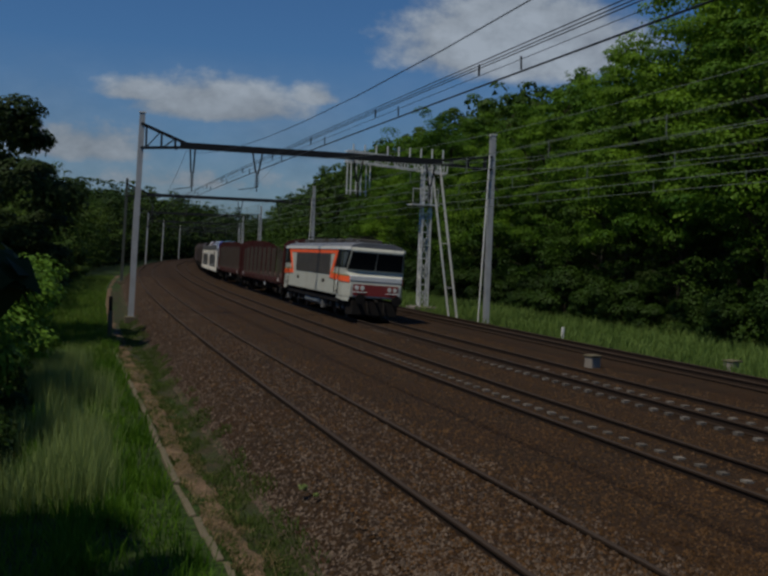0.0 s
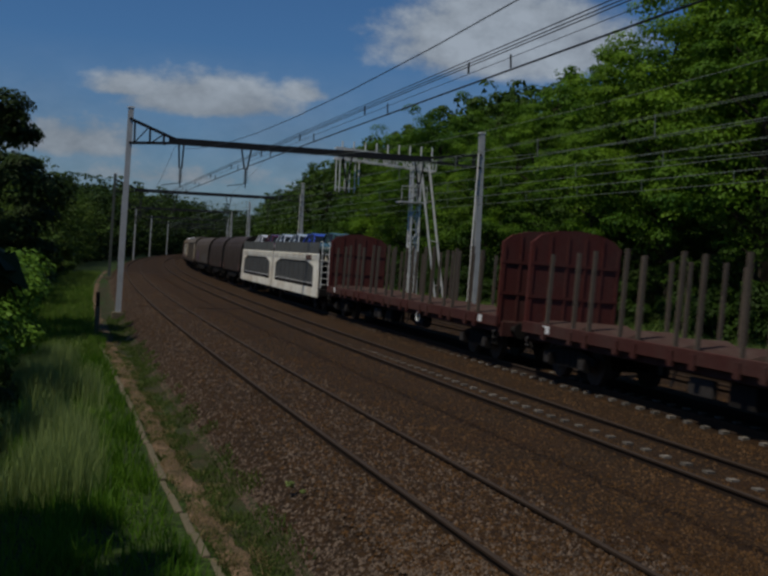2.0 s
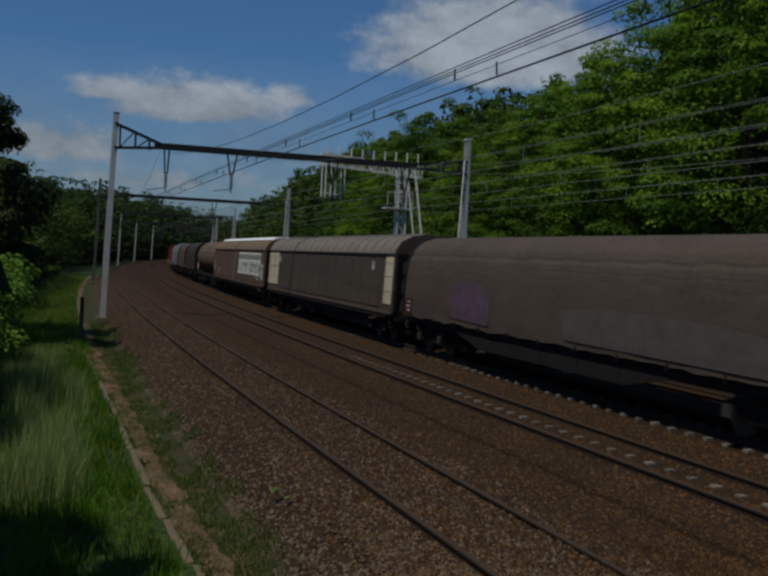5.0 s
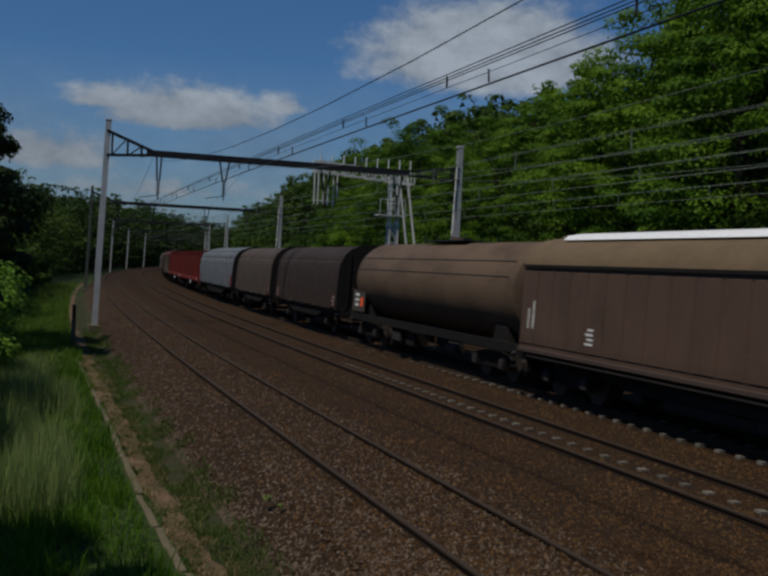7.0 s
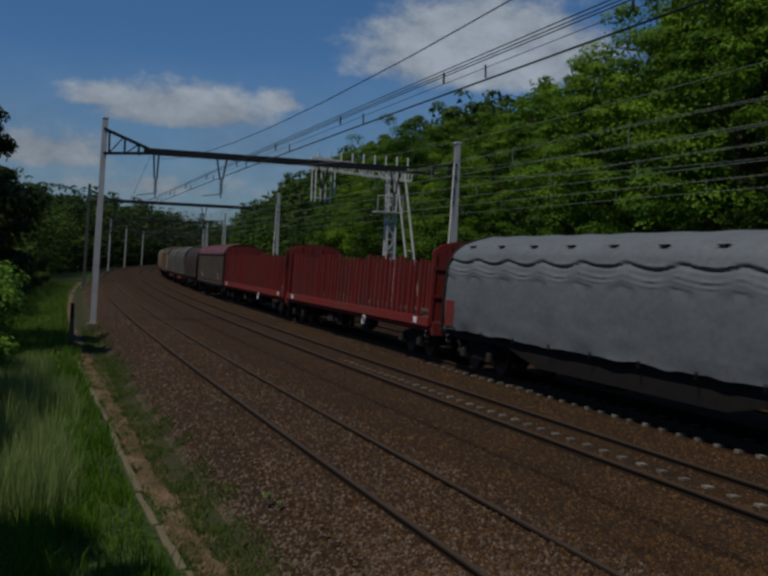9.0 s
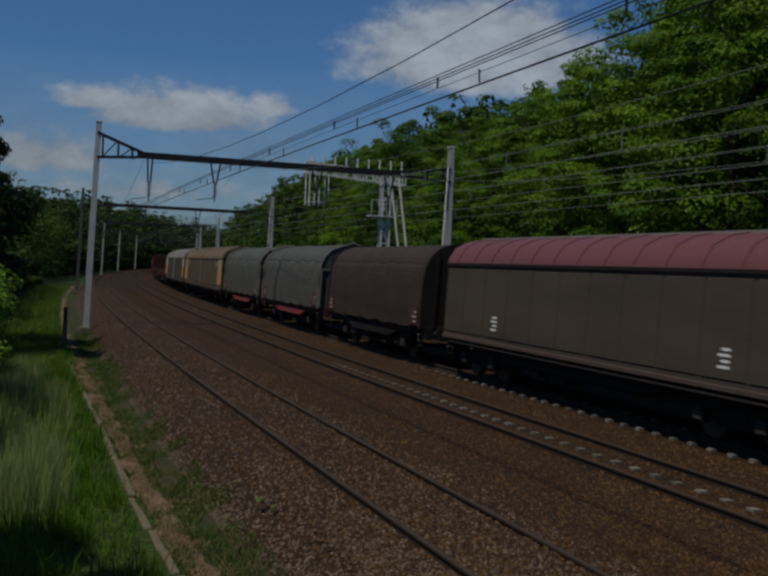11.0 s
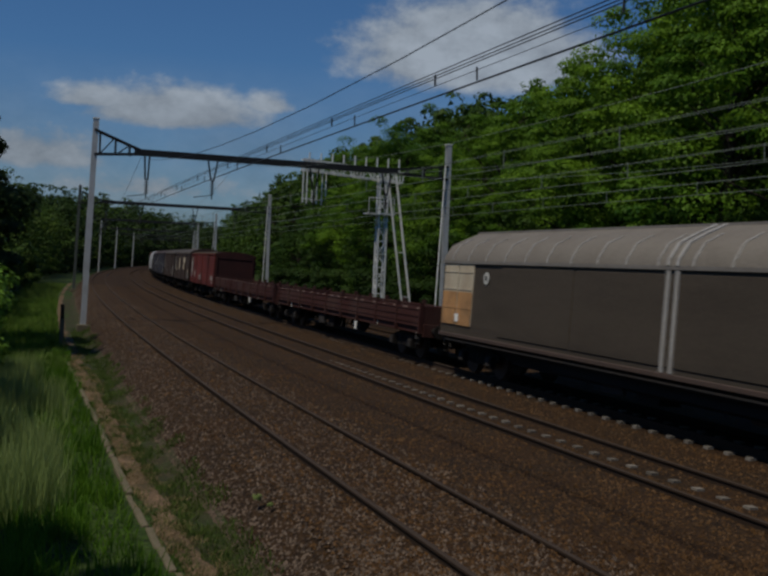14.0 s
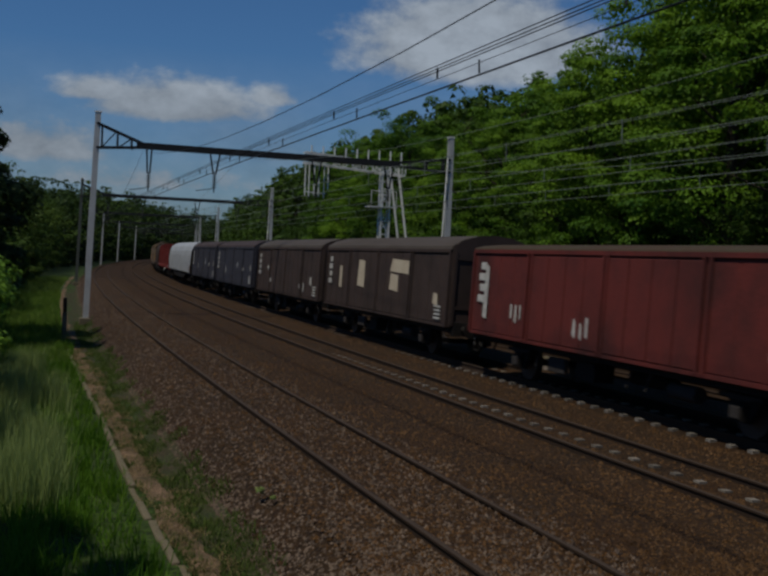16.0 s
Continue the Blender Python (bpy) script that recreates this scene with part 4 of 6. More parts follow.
def running_gear(thing, length, frame_mat, bogies=True, deep=0.0, sole_z=(0.95, 1.22), half=1.25):
    """Underframe, buffers, draw hooks, brake rigging and wheels of a wagon; the body is 1.24 m shorter than length."""
    e = length / 2 - 0.62
    bm = bmesh.new()
    for y in (-1, 1):
        box(bm, -e, e, y * half - 0.04, y * half + 0.04, *sole_z)
        if deep:
            tr = bmesh.new()
            slab(tr, [(-e * 0.55, sole_z[0]), (e * 0.55, sole_z[0]), (e * 0.38, sole_z[0] - deep), (-e * 0.38, sole_z[0] - deep)], y * (half + 0.04) - 0.03, y * (half + 0.04) + 0.03)
            part("truss", tr, TRUSSRED if frame_mat is BROWNRED else frame_mat, thing)
    box(bm, -e, e, -0.25, 0.25, sole_z[0] - 0.1, sole_z[1])
    for x in (-e, e):
        box(bm, x - 0.08, x + 0.08, -half, half, sole_z[0] - 0.1, sole_z[1] + 0.05)
    part("underframe", bm, frame_mat, thing, soften=0.01)
    for side in (-1, 1):
        for y in (-0.875, 0.875):
            part("buffer", BUFFER, BLACK, thing, m=pose(side * e, y, 1.06, 0, 0, 0 if side < 0 else 180))
    for side in (-1, 1):
        part("coupling", rod(bmesh.new(), (side * e, 0, 1.0), (side * (e + 0.62), 0, 0.95), 0.06, 8), BLACK, thing)
        part("brake_hose", rod(bmesh.new(), (side * (e + 0.1), 0.45, 0.95), (side * (e + 0.5), 0.4, 0.55), 0.035, 6), BLACK, thing)
    bm = bmesh.new()
    rod(bm, (-1.2, 0.3, 0.72), (0.2, 0.3, 0.72), 0.20, 12)
    box(bm, 0.7, 1.5, 0.55, 1.1, 0.45, 0.9)
    rod(bm, (-e * 0.7, 0, 0.55), (e * 0.7, 0, 0.55), 0.03, 6)
    part("brake_gear", bm, BLACK, thing)
    part("air_reservoir", rod(bmesh.new(), (-3.0, 0.95, 0.68), (-2.1, 0.95, 0.68), 0.17, 12), AXLEGREY, thing, "grey cylindrical air reservoir", smooth=True)
    part("battery_box", box(bmesh.new(), 1.9, 2.7, 1.06, 1.2, 0.5, 0.86), AXLEGREY, thing, "grey equipment box", soften=0.02)
    bm = bmesh.new()
    for x in (-1.6, -0.9, 3.2):
        rod(bm, (x, 1.15, 0.95), (x + 0.1, 1.2, 0.55), 0.025, 5)
    part("brake_lever", bm, AXLEGREY, thing)
    if bogies:
        off = e - 2.1
        bogie(thing, -off)
        bogie(thing, off)
    else:
        off = e - min(2.6, length * 0.17)
        axle(thing, -off)
        axle(thing, off)
    for x in (-e + 0.25, e - 0.25):
        bm = bmesh.new()
        for d in (-0.14, 0.14):
            bar(bm, (x + d, half + 0.04, 0.62), (x + d, half + 0.04, 1.0), 0.022, 0.022)
        box(bm, x - 0.16, x + 0.16, half - 0.04, half + 0.08, 0.60, 0.625)
        part("footstep", bm, BLACK, thing)
        grip = tube(bmesh.new(), [Vector((x, half + 0.05, 1.0)), Vector((x, half + 0.12, 0.97)), Vector((x, half + 0.12, 0.80)), Vector((x, half + 0.05, 0.78))], 0.022, 5)
        part("coupling_grip", grip, STEPGREY, thing, "small pale shunter's grip")


def decals(thing, spots, y, material, seed=1, name="marking"):
    """Small painted panels with rows of bars where the writing cannot be read: x, z, width, height."""
    for x, z, w, h in spots:
        part(name, box(bmesh.new(), x - w / 2, x + w / 2, y, y + 0.006, z - h / 2, z + h / 2), material, thing)


TRUSSRED = paint("truss_red", (0.20, 0.035, 0.045), 0.6, dirt=0.4)


# --- electric locomotive ---
LOCO_GREY = paint("loco_grey", (0.425, 0.435, 0.375), 0.5, dirt=0.3, dirt_colour=(0.30, 0.26, 0.20), scale=0.9)
LOCO_ROOF = paint("loco_roof", (0.13, 0.14, 0.16), 0.6, dirt=0.4, dirt_colour=(0.07, 0.065, 0.06), scale=0.8)
ORANGE = paint("loco_orange", (0.90, 0.115, 0.025), 0.5, dirt=0.2, dirt_colour=(0.5, 0.12, 0.05))
LOCO_RED = paint("loco_front_red", (0.22, 0.025, 0.02), 0.5, dirt=0.4, dirt_colour=(0.1, 0.03, 0.03))
UNDERGREY = paint("bogie_grey", (0.15, 0.15, 0.145), 0.7, 0.1, 0.6, (0.05, 0.04, 0.035), 4.0)
PANE = paint("cab_pane", (0.05, 0.06, 0.065), 0.1, 0.0, 0.2, (0.08, 0.08, 0.08), 2.0)
OLIVE = paint("olive_line", (0.234, 0.211, 0.0702), 0.5, dirt=0.2)
GRILLE = paint("grille", (0.0663, 0.0585, 0.0468), 0.55, 0.2, 0.4, (0.039, 0.0312, 0.0273), 1.0)
LAMP = paint("lamp_glass", (0.8, 0.8, 0.75), 0.1, 0.3, 0.1, (0.4, 0.4, 0.4))
TANKGREY = paint("air_tank_grey", (0.22, 0.25, 0.26), 0.6, 0.0, 0.4, (0.12, 0.11, 0.10))


def taper_ends(thing, start, stop, cut):
    """Draws the ends of a body in towards its middle line."""
    for ob in thing.children:
        if ob.type != "MESH" or ob.name.split(".")[0] in ("buffer", "bogie", "air_tank", "sand_box", "bracket", "horn"):
            continue
        bm = bmesh.new()
        bm.from_mesh(ob.data)
        for x in (-start, start):
            bmesh.ops.bisect_plane(bm, geom=bm.verts[:] + bm.edges[:] + bm.faces[:], dist=1e-5, plane_co=(x, 0, 0), plane_no=(1, 0, 0))
        for v in bm.verts:
            f = max(0.0, (abs(v.co.x) - start) / (stop - start))
            v.co.y *= 1 - cut * min(1.1, f)
        bm.to_mesh(ob.data)
        bm.free()


def locomotive():
    thing = tagged(new("electric_locomotive"), "grey and orange electric locomotive with dark windscreen", "locomotive")
    e = 8.13
    # body: cab ends lean back above the waist, as seen from the side
    side = [(-e, 1.10), (-e, 1.62), (-e + 0.10, 2.12), (-e + 0.42, 2.28), (-e + 0.05, 3.28), (-e + 0.15, 3.42), (e - 0.15, 3.42), (e - 0.05, 3.28), (e - 0.42, 2.28), (e - 0.10, 2.12), (e, 1.62), (e, 1.10)]
    part("body", slab(bmesh.new(), side, -1.475, 1.475), LOCO_GREY, thing, soften=0.035)
    # roof with pale gutter
    prof = [(-1.46, 3.38), (-1.46, 3.43), (-1.25, 3.58), (-0.8, 3.68), (0.8, 3.68), (1.25, 3.58), (1.46, 3.43), (1.46, 3.38)]
    part("roof", prism(bmesh.new(), prof, -e + 0.25, e - 0.25), LOCO_ROOF, thing, soften=0.02)
    for y in (-1.49, 1.49):
        part("gutter", box(bmesh.new(), -e + 0.1, e - 0.1, y - 0.03, y + 0.03, 3.30, 3.44), LOCO_PALE, thing, "pale gutter band")
    for x, l in ((-5.2, 1.6), (-2.0, 2.6), (1.6, 2.4), (5.0, 1.4)):
        part("roof_hatch", box(bmesh.new(), x - l / 2, x + l / 2, -0.75, 0.75, 3.66, 3.88), GRILLE, thing, soften=0.04)
    for x, d in ((-4.6, 1), (4.6, -1)):
        bm = bmesh.new()
        for y in (-0.45, 0.45):
            rod(bm, (x, y, 3.80), (x + d * 1.5, y * 0.6, 3.92), 0.03, 6)
            rod(bm, (x + d * 1.5, y * 0.6, 3.92), (x + d * 0.1, y, 4.0), 0.025, 6)
        rod(bm, (x + d * 0.1, -0.8, 4.02), (x + d * 0.1, 0.8, 4.02), 0.03, 6)
        part("pantograph", bm, BLACK, thing, "folded pantograph")
    for sg in (-1, 1):   # both sides
        y = sg * 1.475

        def skin(name, outline, material, t=0.012, label="", k=sg, yy=y):
            bm = slab(bmesh.new(), outline, yy, yy + k * t)
            part(name, bm, material, thing, label)
        skin("grille", [(-4.75, 2.08), (4.0, 2.08), (4.0, 3.08), (-4.75, 3.08)], GRILLE, 0.03, "dark louvred air intake")
        for k in range(7):
            z = 2.2 + k * 0.125
            bm = slab(bmesh.new(), [(-4.72, z), (3.97, z), (3.97, z + 0.05), (-4.72, z + 0.05)], y + sg * 0.03, y + sg * 0.033)
            part("louvre", bm, GRILLE, thing)
        # orange ribbon: along the eaves, broken back at both cabs, and low round the noses
        skin("orange_stripe", [(-6.18, 3.09), (6.18, 3.09), (6.32, 3.28), (-6.32, 3.28)], ORANGE, 0.016, "orange painted stripe")
        for m in (-1, 1):
            skin("orange_stripe", [(m * 5.80, 3.20), (m * 6.30, 3.20), (m * 5.40, 2.13), (m * 4.88, 2.13)][::m], ORANGE, 0.015, "orange slanting stripe")
            skin("orange_stripe", [(m * 4.78, 1.90), (m * 8.08, 1.78), (m * 8.08, 2.05), (m * 4.95, 2.14)][::m], ORANGE, 0.028, "orange painted stripe")
            skin("cab_band", [(m * 5.75, 2.44), (m * 7.74, 2.44), (m * 8.03, 3.26), (m * 6.35, 3.26)][::m], GLASS, 0.013, "black band round the cab windows")
            skin("cab_side_window", [(m * 6.98, 2.52), (m * 7.62, 2.52), (m * 7.86, 3.18), (m * 6.98, 3.18)][::m], PANE, 0.02, "dark cab side window")
            skin("cab_door", [(m * 6.22, 1.2), (m * 6.76, 1.2), (m * 6.76, 2.43), (m * 6.22, 2.43)][::m], LOCO_GREY, 0.020, "grey cab door")
            skin("thin_stripe", [(m * 5.2, 2.13), (m * 8.06, 2.06), (m * 8.06, 2.11), (m * 5.2, 2.19)][::m], OLIVE, 0.027, "thin olive line")
            skin("plaque", [(m * 6.36, 1.66), (m * 6.6, 1.66), (m * 6.6, 1.86), (m * 6.36, 1.86)][::m], LOCO_PALE, 0.026, "white plate")
            skin("step_recess", [(m * 6.36, 1.24), (m * 6.6, 1.24), (m * 6.6, 1.36), (m * 6.36, 1.36)][::m], BLACK, 0.024)
            skin("cab_skirt", [(m * 6.5, 0.98), (m * 8.05, 0.90), (m * 8.12, 1.11), (m * 6.5, 1.11)][::m], LOCO_GREY, 0.01)
            for x in (6.08, 6.8):
                part("handrail", rod(bmesh.new(), (m * x, y + sg * 0.06, 1.2), (m * x, y + sg * 0.06, 2.5), 0.018, 6), BLACK, thing)
            part("number_panel", slab(bmesh.new(), [(m * 3.3 - 0.3, 1.62), (m * 3.3 + 0.3, 1.62), (m * 3.3 + 0.3, 1.80), (m * 3.3 - 0.3, 1.80)], y, y + sg * 0.01), GRILLE, thing)
    for m in (-1, 1):   # the two ends
        def face(name, outline, x, material, t=0.02, label="", k=m):
            bm = prism(bmesh.new(), outline, k * x, k * (x + t))
            part(name, bm, material, thing, label)
        # windscreen follows the lean of the cab
        bm = bmesh.new()
        for a, b in ((-1.43, -0.03), (0.03, 1.43)):
            lo, hi = m * (e - 0.38), m * (e - 0.06)
            v = [bm.verts.new(p) for p in ((lo, a, 2.40), (lo, b, 2.40), (hi, b, 3.20), (hi, a, 3.20))]
            w = [bm.verts.new(Vector(q.co) + Vector((m * 0.03, 0, -0.012))) for q in v]
            bm.faces.new(v)
            bm.faces.new(w[::-1])
            for k in range(4):
                bm.faces.new((v[k], w[k], w[(k + 1) % 4], v[(k + 1) % 4]))
        part("windscreen", bm, GLASS, thing, "dark raked windscreen")
        face("front_panel", [(-1.3, 1.2), (1.3, 1.2), (1.3, 1.72), (-1.3, 1.72)], e, LOCO_RED, 0.02, "dark red front panel")
        bm = bmesh.new()
        box(bm, m * (e - 0.02) if m < 0 else e - 0.2, m * (e - 0.2) if m < 0 else e + 0.02, -1.49, 1.49, 1.86, 2.12)
        part("white_band", bm, LOCO_PALE, thing, "pale band across the nose", soften=0.03)
        for y in (-0.95, 0.95):
            for dy in (-0.16, 0.16):
                bm = rod(bmesh.new(), (m * (e + 0.01), y + dy, 1.55), (m * (e + 0.07), y + dy, 1.55), 0.11, 14)
                part("headlight", bm, LAMP, thing, "round unlit headlight")
            bm = bmesh.new()
            rod(bm, (m * (e + 0.1), y - 0.4, 1.36), (m * (e + 0.1), y + 0.4, 1.36), 0.018, 6)
            part("handrail", bm, WHITE, thing)
            part("buffer", BUFFER, BLACK, thing, m=pose(m * e, y * 0.92, 1.06, 0, 0, 0 if m < 0 else 180))
        bm = bmesh.new()
        slab(bm, [(m * (e - 0.5), 0.3), (m * (e + 0.05), 0.32), (m * (e + 0.02), 0.96), (m * (e - 0.5), 0.96)][::m], -1.3, 1.3)
        part("snowplough", bm, BLACK, thing, "black pilot plate")
        bm = rod(bmesh.new(), (m * e, 0, 1.0), (m * (e + 0.6), 0, 0.95), 0.06, 8)
        for y in (-0.5, 0.5):
            rod(bm, (m * (e + 0.05), y, 0.95), (m * (e + 0.3), y * 0.9, 0.45), 0.04, 6)
        part("coupling", bm, BLACK, thing)
        part("horn", rod(bmesh.new(), (m * (e - 0.9), 0.9, 3.68), (m * (e - 0.5), 0.9, 3.72), 0.045, 8, 0.07), UNDERGREY, thing)
    bm = bmesh.new()
    for y in (-1.3, 1.3):
        box(bm, -e + 0.1, e - 0.1, y - 0.06, y + 0.06, 0.78, 0.97)
    part("underframe", bm, BLACK, thing)
    for y in (-1.05, 1.05):
        part("air_tank", rod(bmesh.new(), (-1.9, y, 0.62), (1.9, y, 0.62), 0.24, 16), TANKGREY, thing, "grey cylindrical air tank", smooth=True)
    for x in (-4.85, 4.85):
        bogie(thing, x, 2.6)
        for dx in (-1.9, -0.7, 0.7, 1.9):
            for y0 in (1.12, -1.22):
                part("bracket", box(bmesh.new(), x + dx - 0.09, x + dx + 0.09, y0, y0 + 0.1, 0.45, 0.95), UNDERGREY, thing, soften=0.02)
        for y0 in (1.05, -1.3):
            part("sand_box", box(bmesh.new(), x + 2.0, x + 2.45, y0, y0 + 0.25, 0.3, 0.72), UNDERGREY, thing, "grey sand box", soften=0.02)
    taper_ends(thing, 7.5, 8.13, 0.16)
    return thing


# --- stake wagon with end walls ---
def rusty(name, c, dirt=0.55):
    return paint(name, c, 0.75, dirt=dirt, dirt_colour=(0.075, 0.05, 0.042), scale=1.1, stretch=(1, 1, 0.45), grain=14)


BROWNRED = rusty("wagon_brown_red", (0.0585, 0.0203, 0.0164))
ENDRED = rusty("end_wall_red", (0.085, 0.022, 0.018), 0.5)
BRIGHTRED = rusty("wagon_bright_red", (0.156, 0.0203, 0.0172), 0.55)
STAKEGREY = rusty("stake_steel", (0.105, 0.085, 0.064), 0.4)
PLANK = paint("wagon_planks", (0.055, 0.030, 0.024), 0.9, dirt=0.5, scale=2.0, bump=0.3)


def stake_wagon(length, body, stake, stakes, label):
    thing = tagged(new("stake_wagon"), label, "freight wagon")
    running_gear(thing, length, body)
    e = length / 2 - 0.62
    part("floor", box(bmesh.new(), -e, e, -1.3, 1.3, 1.20, 1.30), PLANK, thing, soften=0.01)
    for y in (-1.36, 1.36):
        part("side_sill", box(bmesh.new(), -e, e, y - 0.05, y + 0.05, 1.12, 1.42), body, thing, soften=0.01)
    for x in (-e + 0.06, e - 0.06):
        arch = [(-1.38, 1.2), (-1.38, 3.55), (-1.1, 3.78), (-0.6, 3.92), (0, 3.97), (0.6, 3.92), (1.1, 3.78), (1.38, 3.55), (1.38, 1.2)]
        wall = part("end_wall", prism(bmesh.new(), arch, x - 0.05, x + 0.05), ENDRED if body is BROWNRED else body, thing)
        tone = ENDRED if body is BROWNRED else body
        boxes_of("end_rib", [(x - 0.075, x + 0.075, y - 0.035, y + 0.035, 1.2, 3.5 if abs(y) > 1 else 3.8) for y in (-1.3, -0.8, -0.27, 0.27, 0.8, 1.3)], tone, wall)
        boxes_of("cross_rib", [(x - 0.08, x + 0.08, -1.37, 1.37, z - 0.04, z + 0.04) for z in (2.1, 3.0)], tone, wall)
    rng = random.Random(4)
    for k in range(stakes):
        x = -e + 0.9 + (2 * e - 1.8) * (k + 0.5) / stakes
        x += (0.16 if k % 2 == 0 else -0.16) if stakes < 20 else rng.uniform(-0.08, 0.08)
        for y in (-1.33, 1.33):
            bm = bmesh.new()
            w = 0.030 if stakes < 20 else rng.uniform(0.05, 0.09)
            h = 3.35 + rng.uniform(-0.12, 0.08)
            tip = rng.uniform(-0.05, 0.05)
            slab(bm, [(x - w, 1.06), (x + w, 1.06), (x + w * 0.8 + tip, h), (x - w * 0.8 + tip, h)], y - 0.05, y + 0.05)
            part("stake", bm, stake, thing)
        if stakes < 20:
            part("stake_pocket", box(bmesh.new(), x - 0.09, x + 0.09, 1.38, 1.45, 1.02, 1.34), body, thing)
        if k % 2 == 0:
            bm = bmesh.new()
            slab(bm, [(x - 0.4, 1.3), (x + 1.0, 1.3), (x + 0.9, 1.36), (x + 0.3, 1.52), (x - 0.3, 1.36)], -1.2, 1.2)
            part("bunk", bm, PLANK, thing, "low timber bearer")
    ring = [Vector((math.cos(k * math.tau / 14) * 0.17 - 3.2, 1.38, 0.92 + math.sin(k * math.tau / 14) * 0.17)) for k in range(15)]
    part("brake_wheel", tube(bmesh.new(), ring, 0.025, 6), LOCO_PALE, thing, "pale brake handwheel")
    decals(thing, [(-e + 1.2, 1.28, 0.3, 0.2), (e - 1.4, 1.28, 0.35, 0.2)], 1.41, LOCO_PALE)
    return thing


# --- two-part car carrier ---
CREAM = paint("carrier_cream", (0.80, 0.775, 0.68), 0.5, dirt=0.75, dirt_colour=(0.40, 0.30, 0.18), scale=1.1, stretch=(1, 1, 0.5))
MESH_GREY = paint("carrier_mesh", (0.0819, 0.0842, 0.0819), 0.6, 0.3, 0.3, (0.0546, 0.0468, 0.0429), 0.8)
RAIL_GREY = paint("carrier_rail", (0.20, 0.205, 0.205), 0.32, 0.5, 0.5, (0.115, 0.107, 0.10), 0.8)


def car_carrier(length, cut):
    thing = tagged(new("car_carrier_wagon"), "cream two-deck car carrier wagon with dark mesh sides", "car carrier wagon")
    e = length / 2 - 0.62
    gap = 0.18
    for x0, x1 in ((-e, cut - gap), (cut + gap, e)):
        y0, y1 = 1.36, 1.46
        for sg in (-1, 1):
            # side frame: deep lower beam, tapered ends, top beam, joined round one long opening
            ends = (1.05, 0.72) if x0 < 0 else (0.72, 1.05)
            hole = [(x0 + ends[0], 1.18), (x1 - ends[1], 1.18), (x1 - ends[1] - 0.15, 2.22), (x1 - ends[1] - 1.7, 2.50), (x0 + ends[0] + 1.7, 2.50), (x0 + ends[0] + 0.15, 2.22)]
            bm = bmesh.new()
            t0, t1 = (0.30, 0.03) if x0 < 0 else (0.03, 0.30)
            ring = [(x0, 0.74), (x1, 0.74), (x1 - t1, 2.45), (x1 - t1, 2.90), (x0 + t0, 2.90), (x0 + t0, 2.45)]
            loops = []
            for y in (sg * y0, sg * y1):
                loops.append(([bm.verts.new((x, y, z)) for x, z in ring], [bm.verts.new((x, y, z)) for x, z in hole]))
            for o, h in loops:
                for k in range(6):
                    bm.faces.new((o[k], o[(k + 1) % 6], h[(k + 1) % 6], h[k]))
            for which in (0, 1):
                a, b = loops[0][which], loops[1][which]
                for k in range(6):
                    bm.faces.new((a[k], a[(k + 1) % 6], b[(k + 1) % 6], b[k]))
            fr = part("side_frame", bm, CREAM, thing, "cream steel side frame", soften=0.012)
            bm = slab(bmesh.new(), [(x + (0.02 if x < (x0 + x1) / 2 else -0.02) * -1, z) for x, z in hole], sg * 1.385, sg * 1.40)
            part("mesh_panel", bm, MESH_GREY, fr, "dark grey perforated panel")
            for k in range(9):
                x = x0 + 1.0 + (x1 - x0 - 2.0) * k / 8
                part("mesh_rib", box(bmesh.new(), x - 0.02, x + 0.02, sg * 1.41 - 0.012, sg * 1.41 + 0.012, 1.45, 2.42), MESH_GREY, fr)
            bm = bmesh.new()
            box(bm, x0 + ends[0] + 0.05, x1 - ends[1] - 0.05, sg * 1.43 - 0.015, sg * 1.43 + 0.015, 1.385, 1.41)
            part("guard_rail", bm, LOCO_PALE, fr, "thin pale guard rail over a dark slot")
            part("slot", box(bmesh.new(), x0 + ends[0] + 0.03, x1 - ends[1] - 0.03, sg * 1.41 - 0.004, sg * 1.41 + 0.004, 1.18, 1.385), BLACK, fr, "dark slot above the sill")
            # stepped cornice and upper rail
            bm = bmesh.new()
            for k, z in enumerate((2.62, 2.72, 2.82)):
                box(bm, x0 + t0 + 0.04, x1 - t1 - 0.04, sg * 1.465 - 0.02, sg * 1.465 + 0.02, z - 0.025, z + 0.025)
            part("cornice", bm, CREAM, fr)
            bm = bmesh.new()
            n = 8
            for k in range(n):
                a = x0 + t0 + 0.04 + (x1 - x0 - t0 - t1 - 0.08) * k / n
                b = x0 + t0 + 0.04 + (x1 - x0 - t0 - t1 - 0.08) * (k + 1) / n - 0.02
                box(bm, a, b, sg * 1.42 - 0.02, sg * 1.42 + 0.02, 2.92, 3.47)
            part("upper_rail", bm, RAIL_GREY, fr, "grey steel upper deck rail")
        part("lower_deck", box(bmesh.new(), x0, x1, -1.34, 1.34, 0.78, 0.9), BLACK, thing)
        part("upper_deck", box(bmesh.new(), x0 + 0.3, x1 - 0.3, -1.34, 1.34, 2.50, 2.58), RAIL_GREY, thing)
        bogie(thing, x0 + 2.0 if x0 < 0 and x0 == -e else x1 - 2.0)
    axle(thing, cut)
